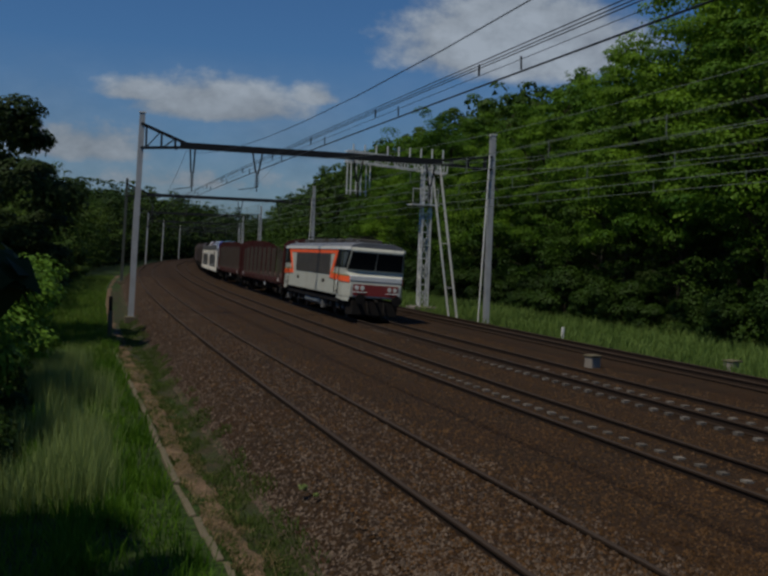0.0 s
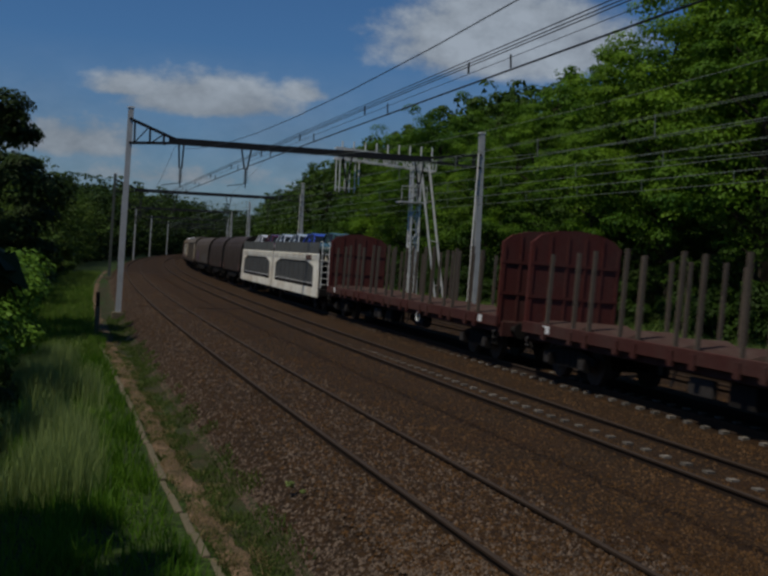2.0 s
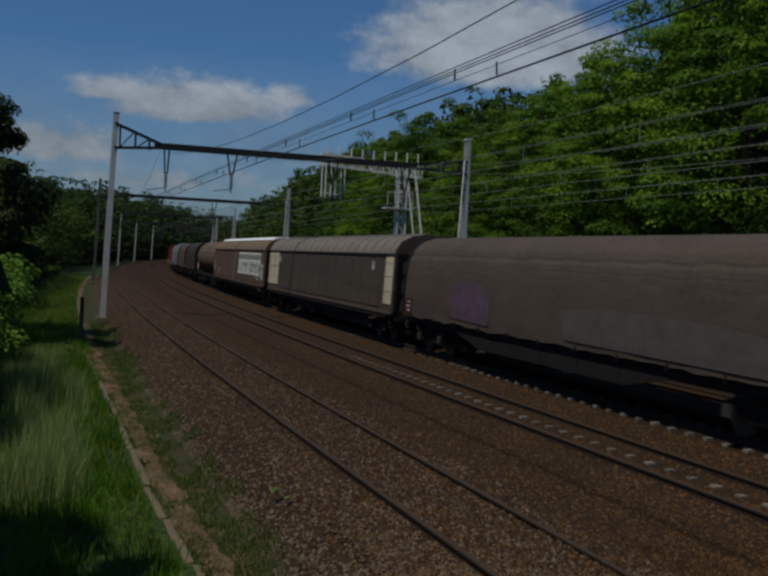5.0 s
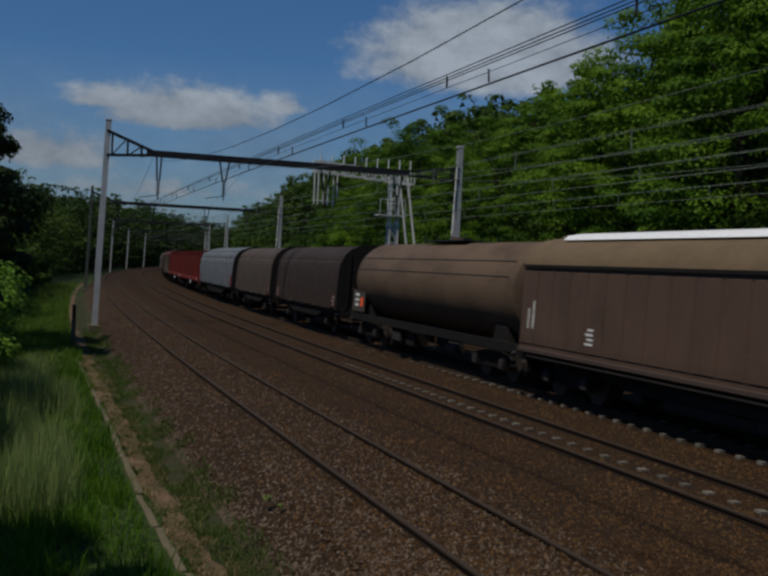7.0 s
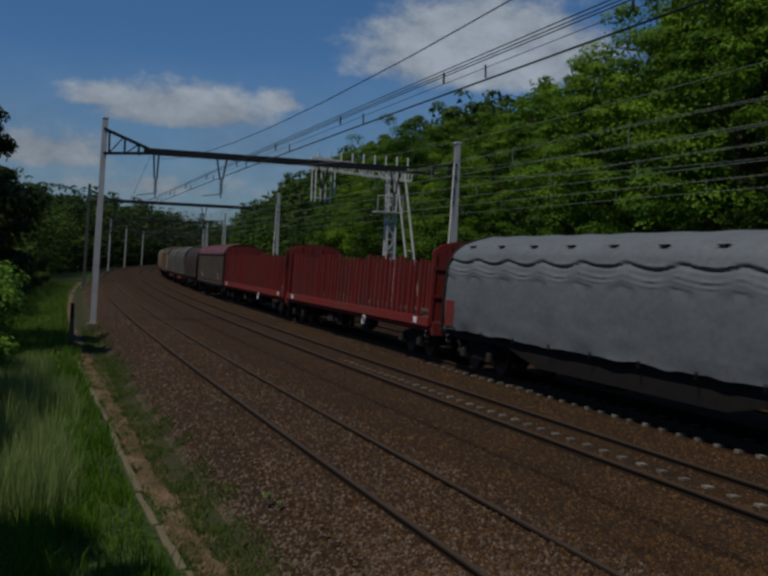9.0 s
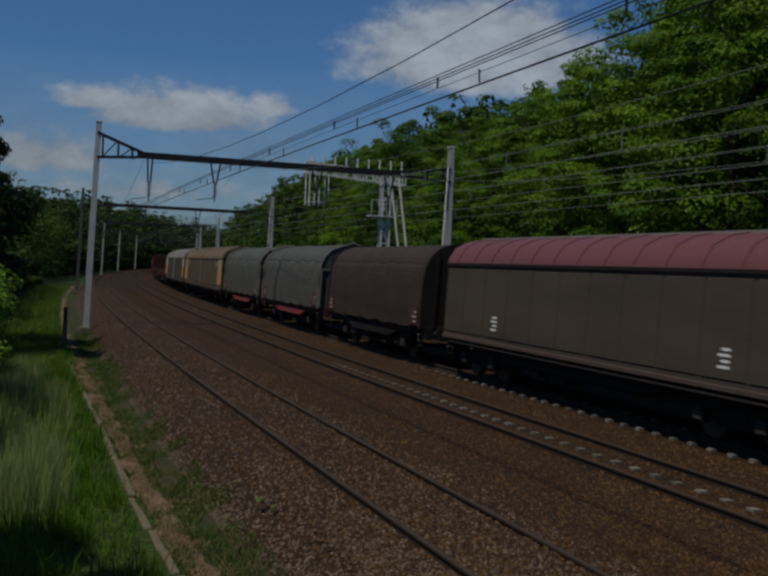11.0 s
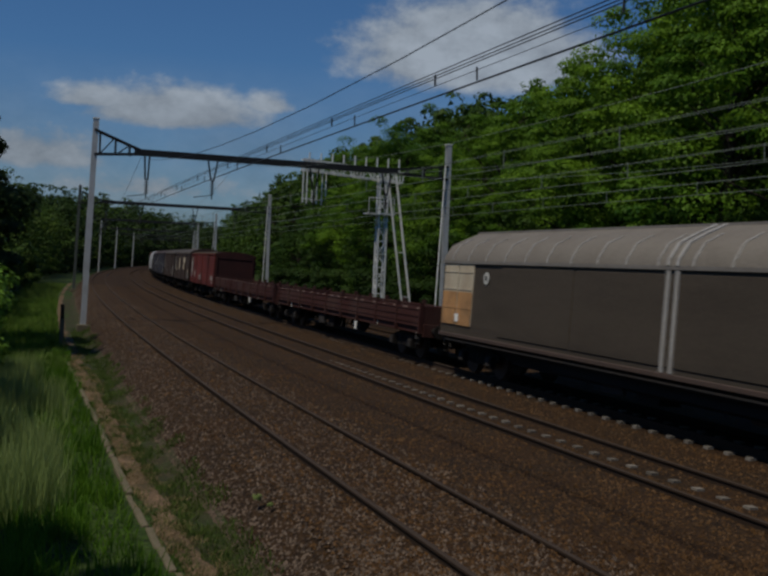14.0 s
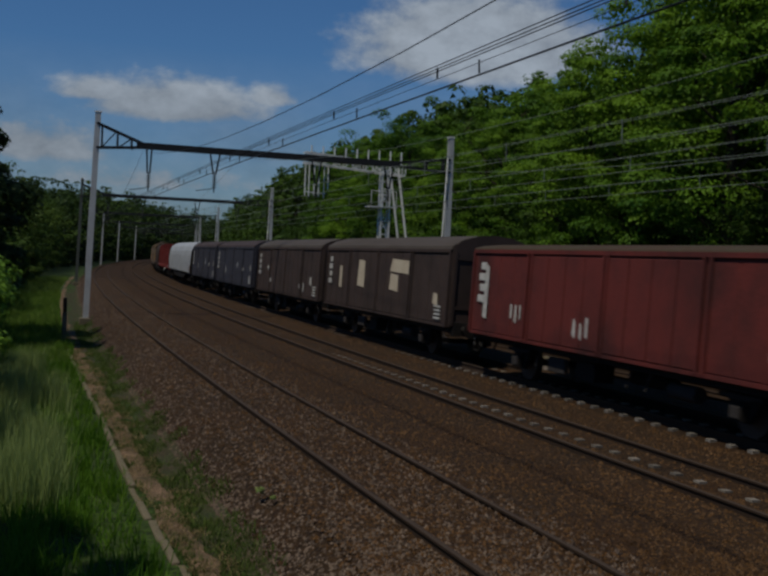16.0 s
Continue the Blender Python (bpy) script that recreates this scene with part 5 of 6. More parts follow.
    for m in (-1, 1):
        for a, b in ((-1.28, -0.92), (0.92, 1.28)):
            bm = bmesh.new()
            for y in (a, b):
                rod(bm, (m * (e + 0.05), y, 0.9), (m * (e - 0.2), y, 3.5), 0.022, 6)
                rod(bm, (m * (e - 0.2), y, 3.5), (m * (e - 0.7), y, 3.5), 0.022, 6)
            for k in range(8):
                rod(bm, (m * (e + 0.03 - k * 0.028), a, 1.1 + k * 0.3), (m * (e + 0.03 - k * 0.028), b, 1.1 + k * 0.3), 0.015, 6)
            part("end_ladder", bm, LOCO_PALE, thing, "pale tubular end ladder")
        for y in (-0.875, 0.875):
            part("buffer", BUFFER, BLACK, thing, m=pose(m * e, y, 1.06, 0, 0, 0 if m < 0 else 180))
        part("headstock", box(bmesh.new(), m * e - 0.1, m * e + 0.1, -1.3, 1.3, 0.85, 1.2), BLACK, thing)
    # the maker's mark as plain bars
    for k, w in enumerate((0.26, 0.3, 0.24, 0.28)):
        part("marking", slab(bmesh.new(), [(-e + 1.7 + k * 0.36, 2.56), (-e + 1.7 + k * 0.36 + w, 2.56), (-e + 1.76 + k * 0.36 + w, 2.82), (-e + 1.76 + k * 0.36, 2.82)], 1.487, 1.493), BROWNRED, thing)
    return thing


def loft(bm, stations, power=2.6, seg=20):
    """A rounded hull along x: x, half width, bottom, top at each station."""
    rings = []
    for x, w, z0, z1 in stations:
        ring = []
        for k in range(seg):
            a = k * math.tau / seg
            c, d = math.cos(a), math.sin(a)
            y = math.copysign(abs(c) ** (2 / power), c) * w
            z = (z0 + z1) / 2 + math.copysign(abs(d) ** (2 / power), d) * (z1 - z0) / 2
            ring.append(bm.verts.new((x, y, z)))
        rings.append(ring)
    for a, b in zip(rings, rings[1:]):
        for k in range(seg):
            bm.faces.new((a[k], a[(k + 1) % seg], b[(k + 1) % seg], b[k]))
    bm.faces.new(rings[0][::-1])
    bm.faces.new(rings[-1])
    return bm


def canopy(bm, rows):
    """A glasshouse: x at the belt, x at the roof, half width at the belt and the roof, heights."""
    rings = [[bm.verts.new(p) for p in ((xb, -wb, zb), (xr, -wr, zr), (xr, wr, zr), (xb, wb, zb))] for xb, xr, wb, wr, zb, zr in rows]
    for a, b in zip(rings, rings[1:]):
        for k in range(4):
            bm.faces.new((a[k], a[(k + 1) % 4], b[(k + 1) % 4], b[k]))
    bm.faces.new(rings[0][::-1])
    bm.faces.new(rings[-1])
    return bm


def motor_car(colour, style):
    """A car on the upper deck: hull, glasshouse, roof panel, pillars, wheels."""
    mat = paint("car_paint_" + style, colour, 0.15, 0.2, 0.05, colour)
    thing = tagged(new("car"), style + " hatchback car riding on the upper deck", "car", "cars on the carrier")
    hull = ((-1.98, 0.55, 0.34, 0.66), (-1.92, 0.74, 0.28, 0.74), (-1.6, 0.82, 0.25, 0.86), (-1.0, 0.84, 0.25, 0.97), (0.0, 0.85, 0.25, 1.0), (1.2, 0.84, 0.25, 1.02), (1.75, 0.80, 0.27, 1.0), (1.92, 0.72, 0.32, 0.94), (1.97, 0.55, 0.38, 0.82))
    part("body", loft(bmesh.new(), hull, 3.6), mat, thing, smooth=True)
    glass = ((-1.30, -0.50, 0.68, 0.50, 0.93, 1.30), (-1.12, -0.28, 0.75, 0.56, 0.93, 1.38), (0.2, 0.25, 0.77, 0.59, 0.94, 1.43), (1.55, 1.02, 0.74, 0.55, 0.95, 1.37), (1.86, 1.30, 0.62, 0.48, 0.95, 1.28))
    part("glasshouse", canopy(bmesh.new(), glass), GLASS, thing, soften=0.03, smooth=True)
    roof = ((-0.56, 0.44, 1.28, 1.33), (-0.28, 0.56, 1.34, 1.41), (0.3, 0.61, 1.38, 1.465), (0.9, 0.58, 1.35, 1.43), (1.25, 0.51, 1.28, 1.35), (1.40, 0.44, 1.24, 1.28))
    part("roof", loft(bmesh.new(), roof, 3.0), mat, thing, smooth=True)
    for sg in (-1, 1):
        part("pillar", bar(bmesh.new(), (-1.22, sg * 0.745, 0.92), (-0.42, sg * 0.55, 1.36), 0.05, 0.05), mat, thing)
        part("pillar", bar(bmesh.new(), (0.25, sg * 0.785, 0.92), (0.22, sg * 0.62, 1.42), 0.05, 0.05), mat, thing)
        part("pillar", bar(bmesh.new(), (1.38, sg * 0.765, 0.92), (0.95, sg * 0.575, 1.38), 0.13, 0.05), mat, thing)
        part("pillar", bar(bmesh.new(), (1.84, sg * 0.64, 0.95), (1.30, sg * 0.49, 1.30), 0.08, 0.08), mat, thing)
        part("door_mirror", loft(bmesh.new(), ((-0.92, 0.05, 0.98, 1.04), (-0.84, 0.08, 0.95, 1.08), (-0.76, 0.05, 0.97, 1.05)), 2.4, 10), mat, thing, m=pose(0, sg * 0.9, 0), smooth=True)
        part("tail_light", box(bmesh.new(), 1.86, 1.975, sg * 0.62 - 0.09, sg * 0.62 + 0.09, 0.66, 0.95), LOCO_RED, thing, soften=0.02)
        part("headlight", box(bmesh.new(), -1.96, -1.84, sg * 0.56 - 0.14, sg * 0.56 + 0.14, 0.55, 0.69), LAMP, thing, soften=0.02)
    for x in (-1.25, 1.25):
        for y in (-0.75, 0.75):
            part("wheel", rod(bmesh.new(), (x, y - 0.1, 0.30), (x, y + 0.1, 0.30), 0.30, 18), BLACK, thing, smooth=True)
    return thing


# --- tarpaulin-hooded wagon ---
def tarp_mat(name, c, gloss=0.5):
    return paint(name, c, gloss, dirt=0.45, dirt_colour=tuple(x * 0.55 for x in c), scale=0.6, stretch=(1, 1, 1.6), bump=0.12, grain=7)


def tarp_wagon(length, hood, frame_mat, label, folds=0.055, ends=BLACK, mark=None, top=4.02, rim=None, tags=()):
    thing = tagged(new("hooded_wagon"), label, "freight wagon")
    running_gear(thing, length, frame_mat, length > 15, deep=0.22 if length < 15 else 0.35)
    e = length / 2 - 0.62
    half = 1.44
    arch = [(half, 1.18), (half + 0.02, 2.0), (half, 2.75), (half - 0.06, 3.15), (half - 0.22, 3.5), (half - 0.5, 3.78), (half - 0.9, 3.95), (0, top)]
    arch = arch + [(-y, z) for y, z in arch[-2::-1]]
    ribs = max(6, int(length * 0.52))

    def bell(d, w):
        return math.exp(-(d / w) ** 2)

    def wave(x, y, z):
        u = (x + e) / (2 * e) * ribs
        f = u % 1.0
        low = 1.0 - min(1.0, max(0.0, (z - 1.2) / 2.8))
        uneven = noise.noise(Vector((math.floor(u) * 3.1, 0.5, y * 0.1)))
        # the sheet hangs in between the hoops, most at the shoulder, and puckers at the hem
        dip = math.sin(f * math.pi) ** 2 * (0.75 + 0.5 * uneven)
        shoulder = bell(z - 3.15, 0.42)
        bag = noise.noise(Vector((x * 0.9, z * 1.3, y))) * 0.7 + noise.noise(Vector((x * 1.4, z * 5.0, y + 7))) * 0.6
        slack = folds * (0.7 * dip * shoulder + 0.5 * bag * (0.08 + low ** 3))
        # overlap of the upper sheet, then three swags under it, all scalloped from hoop to hoop
        edge = 3.34 - min(1.6, folds * 22) * (0.10 + 0.04 * uneven) * (4 * f * (1 - f)) * (1.2 - 0.6 * f)
        slack -= folds * 0.42 * min(1.0, max(0.0, (z - edge) / 0.04)) * (1.0 if z < 3.75 else 0.0)
        for k in range(3):
            slack -= folds * (0.30 - 0.05 * k) * bell(z - (edge - 0.26 - 0.11 * k), 0.035)
        slack += folds * (0.28 * bell(z - (edge - 0.52), 0.05) + 0.5 * bell(z - (edge - 0.035), 0.03))
        # creases above the hem
        slack -= folds * 0.5 * bell(z - (1.55 + 0.12 * noise.noise(Vector((x * 0.8, 4.0, y)))), 0.07) * max(0.0, noise.noise(Vector((x * 1.3, 9.0, y))) + 0.05)
        s = 1 - slack / half
        hem = (0.015 * abs(math.sin(u * math.pi)) + 0.05 * noise.noise(Vector((x * 1.7, 2.0, y)))) if z < 1.3 else 0.0
        return (x, y * s, z - (0.25 * folds * dip if z > 3.3 else 0) + hem)
    full = []
    for (y0, z0), (y1, z1) in zip(arch, arch[1:]):
        m = max(2, int(abs(z1 - z0) / (0.03 if 2.76 < max(z0, z1) < 3.6 else 0.14)))
        full += [(y0 + (y1 - y0) * k / m, z0 + (z1 - z0) * k / m) for k in range(m)]
    full.append(arch[-1])
    part("hood", prism(bmesh.new(), full, -e + 0.12, e - 0.12, ribs * 10, wave), hood, thing, smooth=True)
    for m in (-1, 1):
        outer = [(y * 1.015, 1.15 + (z - 1.15) * 1.012) for y, z in arch]
        wall = part("end_wall", prism(bmesh.new(), outer, m * e - 0.06, m * e + 0.06), ends, thing)
        if rim is not None:
            pts = [Vector((m * (e + 0.07), y * 1.02, 1.15 + (z - 1.15) * 1.018)) for y, z in arch]
            part("end_rim", tube(bmesh.new(), pts, 0.035, 5), rim, wall, "pale steel hoop round the end wall")
            part("end_step", bar(bmesh.new(), (m * (e + 0.09), -1.35, 2.9), (m * (e + 0.09), 1.42, 2.9), 0.06, 0.06), rim, wall, "pale cross rail")
            for y in (-1.36, 1.40):
                part("end_post", bar(bmesh.new(), (m * (e + 0.12), y, 1.25), (m * (e + 0.12), y, 2.9), 0.07, 0.07), rim, wall)
        boxes_of("end_rib", [(m * e - 0.1, m * e + 0.1, y - 0.05, y + 0.05, 1.2, 3.6) for y in (-1.0, -0.35, 0.35, 1.0)], ends, thing)
    for k in range(ribs):
        x = -e + 2 * e * (k + 0.5) / ribs
        boxes_of("hood_tie", [(x - 0.02, x + 0.02, 1.44, 1.48, 1.10, 1.26)], BLACK, thing)
    if folds > 0.08:
        for k in range(ribs):
            x = -e + 2 * e * (k + 0.5) / ribs
            part("vent_flap", slab(bmesh.new(), [(x - 0.16, 3.74), (x + 0.18, 3.73), (x + 0.1, 3.69), (x - 0.1, 3.69)], 1.0, 1.10), BLACK, thing, "small dark vent flap")
    for x, z, w, h, tone in tags:
        bm = slab(bmesh.new(), [(x - w, z - h), (x + w * 0.9, z - h * 0.9), (x + w, z + h * 0.7), (x + w * 0.4, z + h), (x - w * 0.5, z + h * 0.85), (x - w * 0.95, z + h * 0.5)], 1.458, 1.470)
        part("painted_patch", bm, tone, thing, "faded sprayed paint patch")
    for x in (-e + 0.55, e - 0.55):
        part("data_panel", box(bmesh.new(), x - 0.32, x + 0.32, 1.455, 1.475, 1.28, 1.82 if mark is None else 2.05), BROWNRED if mark is None else mark, thing)
        if mark is not None:
            continue
        bm = bmesh.new()
        for k in range(3):
            box(bm, x - 0.22, x + 0.02 + 0.12 * (k % 2), 1.475, 1.479, 1.37 + k * 0.15, 1.41 + k * 0.15)
        part("marking", bm, CHALK, thing)
    return thing


# --- sliding-wall wagon ---
def sliding_wagon(length, wall, roof, door, label, doors=(), signs=0, roof_edge=None, top=4.12, white=None, split=0.0, plain=False, low_door=None, rib=None):
    thing = tagged(new("sliding_wall_wagon"), label, "freight wagon")
    running_gear(thing, length, BLACK, length > 16, deep=0.25)
    e = length / 2 - 0.62
    for sg in (-1, 1):
        y = sg * 1.40
        n = 6 if plain else int(2 * e / (0.78 if signs else 1.3))
        part("side_wall", box(bmesh.new(), -e, e, y - 0.03, y + 0.03, 1.15, 3.28), wall, thing, soften=0.01)
        for k in range(n):
            x = -e + 2 * e * (k + 0.5) / n
            w = e / n - (0.03 if signs else 0.045)
            if any(x0 - 0.3 < x < x1 + 0.3 for x0, x1 in doors):
                continue
            part("wall_panel", box(bmesh.new(), x - w, x + w, y, y + sg * 0.055, 1.30, 3.16), wall, thing, soften=0.015)
        for x0, x1 in doors:
            leaf = part("end_panel", box(bmesh.new(), x0 + 0.03, x1 - 0.03, y, y + sg * 0.06, 1.45, 3.24), door, thing, "pale stained end panel", soften=0.015)
            if low_door is not None:
                part("lower_panel", box(bmesh.new(), x0 + 0.035, x1 - 0.035, y + sg * 0.03, y + sg * 0.066, 1.46, 2.42), low_door, leaf, "rust-stained lower half")
            for z in (1.95, 2.5, 3.0):
                part("panel_rib", box(bmesh.new(), x0 + 0.05, x1 - 0.05, y + sg * 0.05, y + sg * 0.075, z - 0.025, z + 0.025), door if low_door is None or z > 2.42 else low_door, leaf)
        bm = bmesh.new()
        box(bm, -e, e, y - 0.06, y + 0.09 if sg > 0 else y + 0.06, 3.24, 3.32)
        part("wall_rail", bm, BLACK if roof_edge is None else roof_edge, thing)
        part("sill", box(bmesh.new(), -e, e, y - 0.08, y + 0.08, 1.08, 1.19), SILLBROWN, thing, "dull brown sill", soften=0.015)
        bm = bmesh.new()
        rod(bm, (-e + 0.5, y * 1.03, 0.98), (e - 0.5, y * 1.03, 0.98), 0.04, 6)
        slab(bm, [(-e * 0.75, 0.95), (e * 0.75, 0.95), (e * 0.6, 0.62), (-e * 0.6, 0.62)], y * 0.8 - 0.02, y * 0.8 + 0.02)
        part("truss", bm, BLACK, thing)
        if signs:
            # seven tall panels with large worn lettering, drawn as bars
            for k in range(signs):
                x = -2.1 - k * 1.29
                f = y + sg * 0.055
                board = part("painted_panel", box(bmesh.new(), x - 0.6, x + 0.6, f, f + sg * 0.005, 1.72, 3.12), SIGNGREY, thing, "dull grey-green painted panel")
                bars = [(x - 0.6, x + 0.6, 3.0, 3.12), (x - 0.6, x + 0.6, 2.54, 2.66), (x - 0.6, x + 0.6, 1.72, 1.84), (x - 0.55, x + 0.3, 2.42, 2.50)]
                lots = ((-0.6, -0.36), (-0.1, 0.22)), ((-0.3, 0.15),), ((-0.6, -0.45), (0.1, 0.5)), ((-0.6, -0.5), (-0.15, 0.3)), ((-0.55, -0.4), (0.35, 0.5)), ((-0.6, -0.48), (0.0, 0.15), (0.42, 0.55)), ((-0.6, -0.46), (0.3, 0.6))
                for a, b in lots[k % 7]:
                    bars.append((x + a, x + b, 1.86, 2.40 - 0.08 * (k % 3)))
                for x0, x1, z0, z1 in bars:
                    part("painted_bar", box(bmesh.new(), x0, x1, f + sg * 0.005, f + sg * 0.010, z0, z1), white, board, "worn white painted bar")
            part("pink_plate", box(bmesh.new(), -11.4, -10.75, y + sg * 0.055, y + sg * 0.066, 2.26, 2.44), CHALK, thing, "small pale plate")
            for dx, h in ((10.9, 0.7), (11.15, 0.5)):
                part("chalk_mark", box(bmesh.new(), dx, dx + 0.1, y + sg * 0.055, y + sg * 0.063, 1.7, 1.7 + h), CHALK, thing, "rough white chalk mark")
            part("data_plate", box(bmesh.new(), -11.35, -10.92, y + sg * 0.055, y + sg * 0.066, 1.54, 2.17), PLATEBLUE, thing, "pale blue plate")
    arch = [(1.47, 3.30), (1.44, 3.45), (1.24, 3.78), (0.85, 4.0), (0.4, top - 0.02), (0, top)]
    arch = arch + [(-y, z) for y, z in arch[-2::-1]]
    part("roof", prism(bmesh.new(), arch, -e - 0.02, e + 0.02, 1), roof, thing, smooth=True)
    part("roof_strip", box(bmesh.new(), -e, e, 0.30, 0.42, top - 0.035, top + 0.03), RIBDIM, thing, "pale strip along the roof")
    hoop = bmesh.new()
    for (y0, z0), (y1, z1) in (zip(arch, arch[1:]) if rib is None else zip(arch[:3], arch[1:4])):
        bar(hoop, (0, y0 * 1.006, z0 + 0.012), (0, y1 * 1.006, z1 + 0.012), 0.05, 0.015)
    hoop = finish(hoop, "roof_rib")
    for k in range(0 if signs else int(2 * e / 1.15)):
        part("roof_rib", hoop, roof if rib is None else rib, thing, m=pose(-e + 0.6 + k * 1.15, 0, 0))
    if signs:
        cap = [(1.0, 3.98), (0.9, 4.10), (0.5, 4.19), (0, 4.21), (-0.5, 4.19), (-0.9, 4.10), (-1.0, 3.98)]
        part("roof_top", prism(bmesh.new(), cap, -e, e - 1.1), ROOFWHITE, thing, "bright white roof covering", smooth=True)
    for m in (-1, 1):
        outline = [(1.40, 1.15), *[(y * 0.97, z) for y, z in arch], (-1.40, 1.15)]
        part("end_wall", prism(bmesh.new(), outline, m * e - 0.05, m * e + 0.05), wall if length > 20 else BLACK, thing)
        boxes_of("end_rib", [(m * e - 0.11, m * e + 0.11, y - 0.05, y + 0.05, 1.2, 3.3) for y in (-1.3, -0.65, 0.0, 0.65, 1.3)], BLACK, thing)
        boxes_of("cross_rib", [(m * e - 0.09, m * e + 0.09, -1.38, 1.38, z - 0.05, z + 0.05) for z in (1.9, 2.6, 3.3)], BLACK, thing)
    # data panel: rows of bars, or on plain walls one small sign and a white square
    for x in (-e + 2.1, e - 3.4):
        if plain or doors:
            sign = part("small_sign", rod(bmesh.new(), (x + 0.4, 1.456, 2.85), (x + 0.4, 1.464, 2.85), 0.17, 16), CHALK, thing, "small round white painted sign")
            part("mark", rod(bmesh.new(), (x + 0.4, 1.464, 2.85), (x + 0.4, 1.468, 2.85), 0.07, 10), BLACK, sign)
            continue
        bm = bmesh.new()
        for k in range(4):
            box(bm, x - 0.22, x + 0.12 - 0.09 * (k % 2), 1.456, 1.462, 1.5 + k * 0.11, 1.55 + k * 0.11)
        part("marking", bm, LOCO_PALE, thing)
    if low_door is not None:
        part("white_square", box(bmesh.new(), e - 1.35, e - 1.1, 1.475, 1.482, 1.55, 1.78), WHITE, thing, "small white square plate")
    if split:
        bm = bmesh.new()
        for d in (-0.15, 0.15):
            box(bm, split + d - 0.06, split + d + 0.06, 1.40, 1.48, 1.2, 3.3)
            for (y0, z0), (y1, z1) in zip(arch, arch[1:6]):
                bar(bm, (split + d, y0 * 1.01, z0 + 0.02), (split + d, y1 * 1.01, z1 + 0.02), 0.10, 0.04)
        part("joint_cover", bm, RIBPALE if rib is not None else RIBDIM, thing)
    return thing


# --- tank wagon ---
def tank_wagon(length, shell, label):
    thing = tagged(new("tank_wagon"), label, "tank wagon")
    running_gear(thing, length, BLACK)
    e = length / 2 - 0.62
    bm = bmesh.new()
    rings = []
    for x, f in ((-e + 0.35, 0.3), (-e + 0.42, 0.7), (-e + 0.6, 0.93), (-e + 0.9, 1.0), (e - 0.9, 1.0), (e - 0.6, 0.93), (e - 0.42, 0.7), (e - 0.35, 0.3)):
        rings.append([bm.verts.new((x, 1.44 * f * math.cos(k * math.tau / 40), 2.62 + 1.44 * f * math.sin(k * math.tau / 40))) for k in range(40)])
    for a, b in zip(rings, rings[1:]):
        for k in range(40):
            bm.faces.new((a[k], a[(k + 1) % 40], b[(k + 1) % 40], b[k]))
    bm.faces.new(rings[0])
    bm.faces.new(rings[-1])
    part("tank_shell", bm, shell, thing, smooth=True)
    for x in (-e + 1.6, e - 1.6):
        part("saddle", slab(bmesh.new(), [(x - 0.5, 1.2), (x + 0.5, 1.2), (x + 0.35, 1.75), (x - 0.35, 1.75)], -1.1, 1.1), BLACK, thing)
    for z, r in ((3.42, 0.014), (2.98, 0.010)):
        for sg in (-1, 1):
            yy = sg * (math.sqrt(1.44 ** 2 - (z - 2.62) ** 2) + r)
            part("side_pipe", rod(bmesh.new(), (-e + 0.8, yy, z), (e - 0.8, yy, z), r, 6), GRILLE, thing, "thin dark pipe along the shell")
    bm = bmesh.new()
    box(bm, -1.8, 1.8, -0.6, 0.6, 4.08, 4.12)
    for x in (-1.8, -0.6, 0.6, 1.8):
        for y in (-0.6, 0.6):
            rod(bm, (x, y, 4.1), (x, y, 4.3), 0.02, 6)
    part("walkway", bm, DARKSTEEL, thing)
    part("dome", rod(bmesh.new(), (0, 0, 4.0), (0, 0, 4.25), 0.3, 16), shell, thing, smooth=True)
    for m in (-1, 1):
        bm = bmesh.new()
        for y in (-1.2, -0.4, 0.4, 1.2):
            box(bm, m * (e - 0.05) - 0.05, m * (e - 0.05) + 0.05, y - 0.05, y + 0.05, 1.2, 3.9 if abs(y) < 1 else 2.2)
        box(bm, m * (e - 0.05) - 0.05, m * (e - 0.05) + 0.05, -1.3, 1.3, 2.1, 2.2)
        part("end_stanchion", bm, BROWNRED, thing, "rusty end stanchions")
    x = e - 1.1
    plate = part("data_panel", box(bmesh.new(), x - 0.75, x + 0.75, 1.30, 1.33, 1.3, 2.15), GRILLE, thing, "dark data panel")
    part("hazard_plate", box(bmesh.new(), x - 0.55, x - 0.2, 1.33, 1.34, 1.5, 1.85), ORANGE, plate, "orange plate")
    bm = bmesh.new()
    for k in range(3):
        box(bm, x + 0.0, x + 0.5, 1.33, 1.337, 1.5 + k * 0.2, 1.6 + k * 0.2)
    part("marking", bm, LOCO_PALE, plate)
    return thing


# --- low-sided flat wagon ---
# pale tone that paints sunlight on the upper edges of the boards
SUNLITEDGE = paint("sunlit_edge", (0.26, 0.185, 0.16), 0.7, dirt=0.7, dirt_colour=(0.07, 0.035, 0.03), scale=6.0)


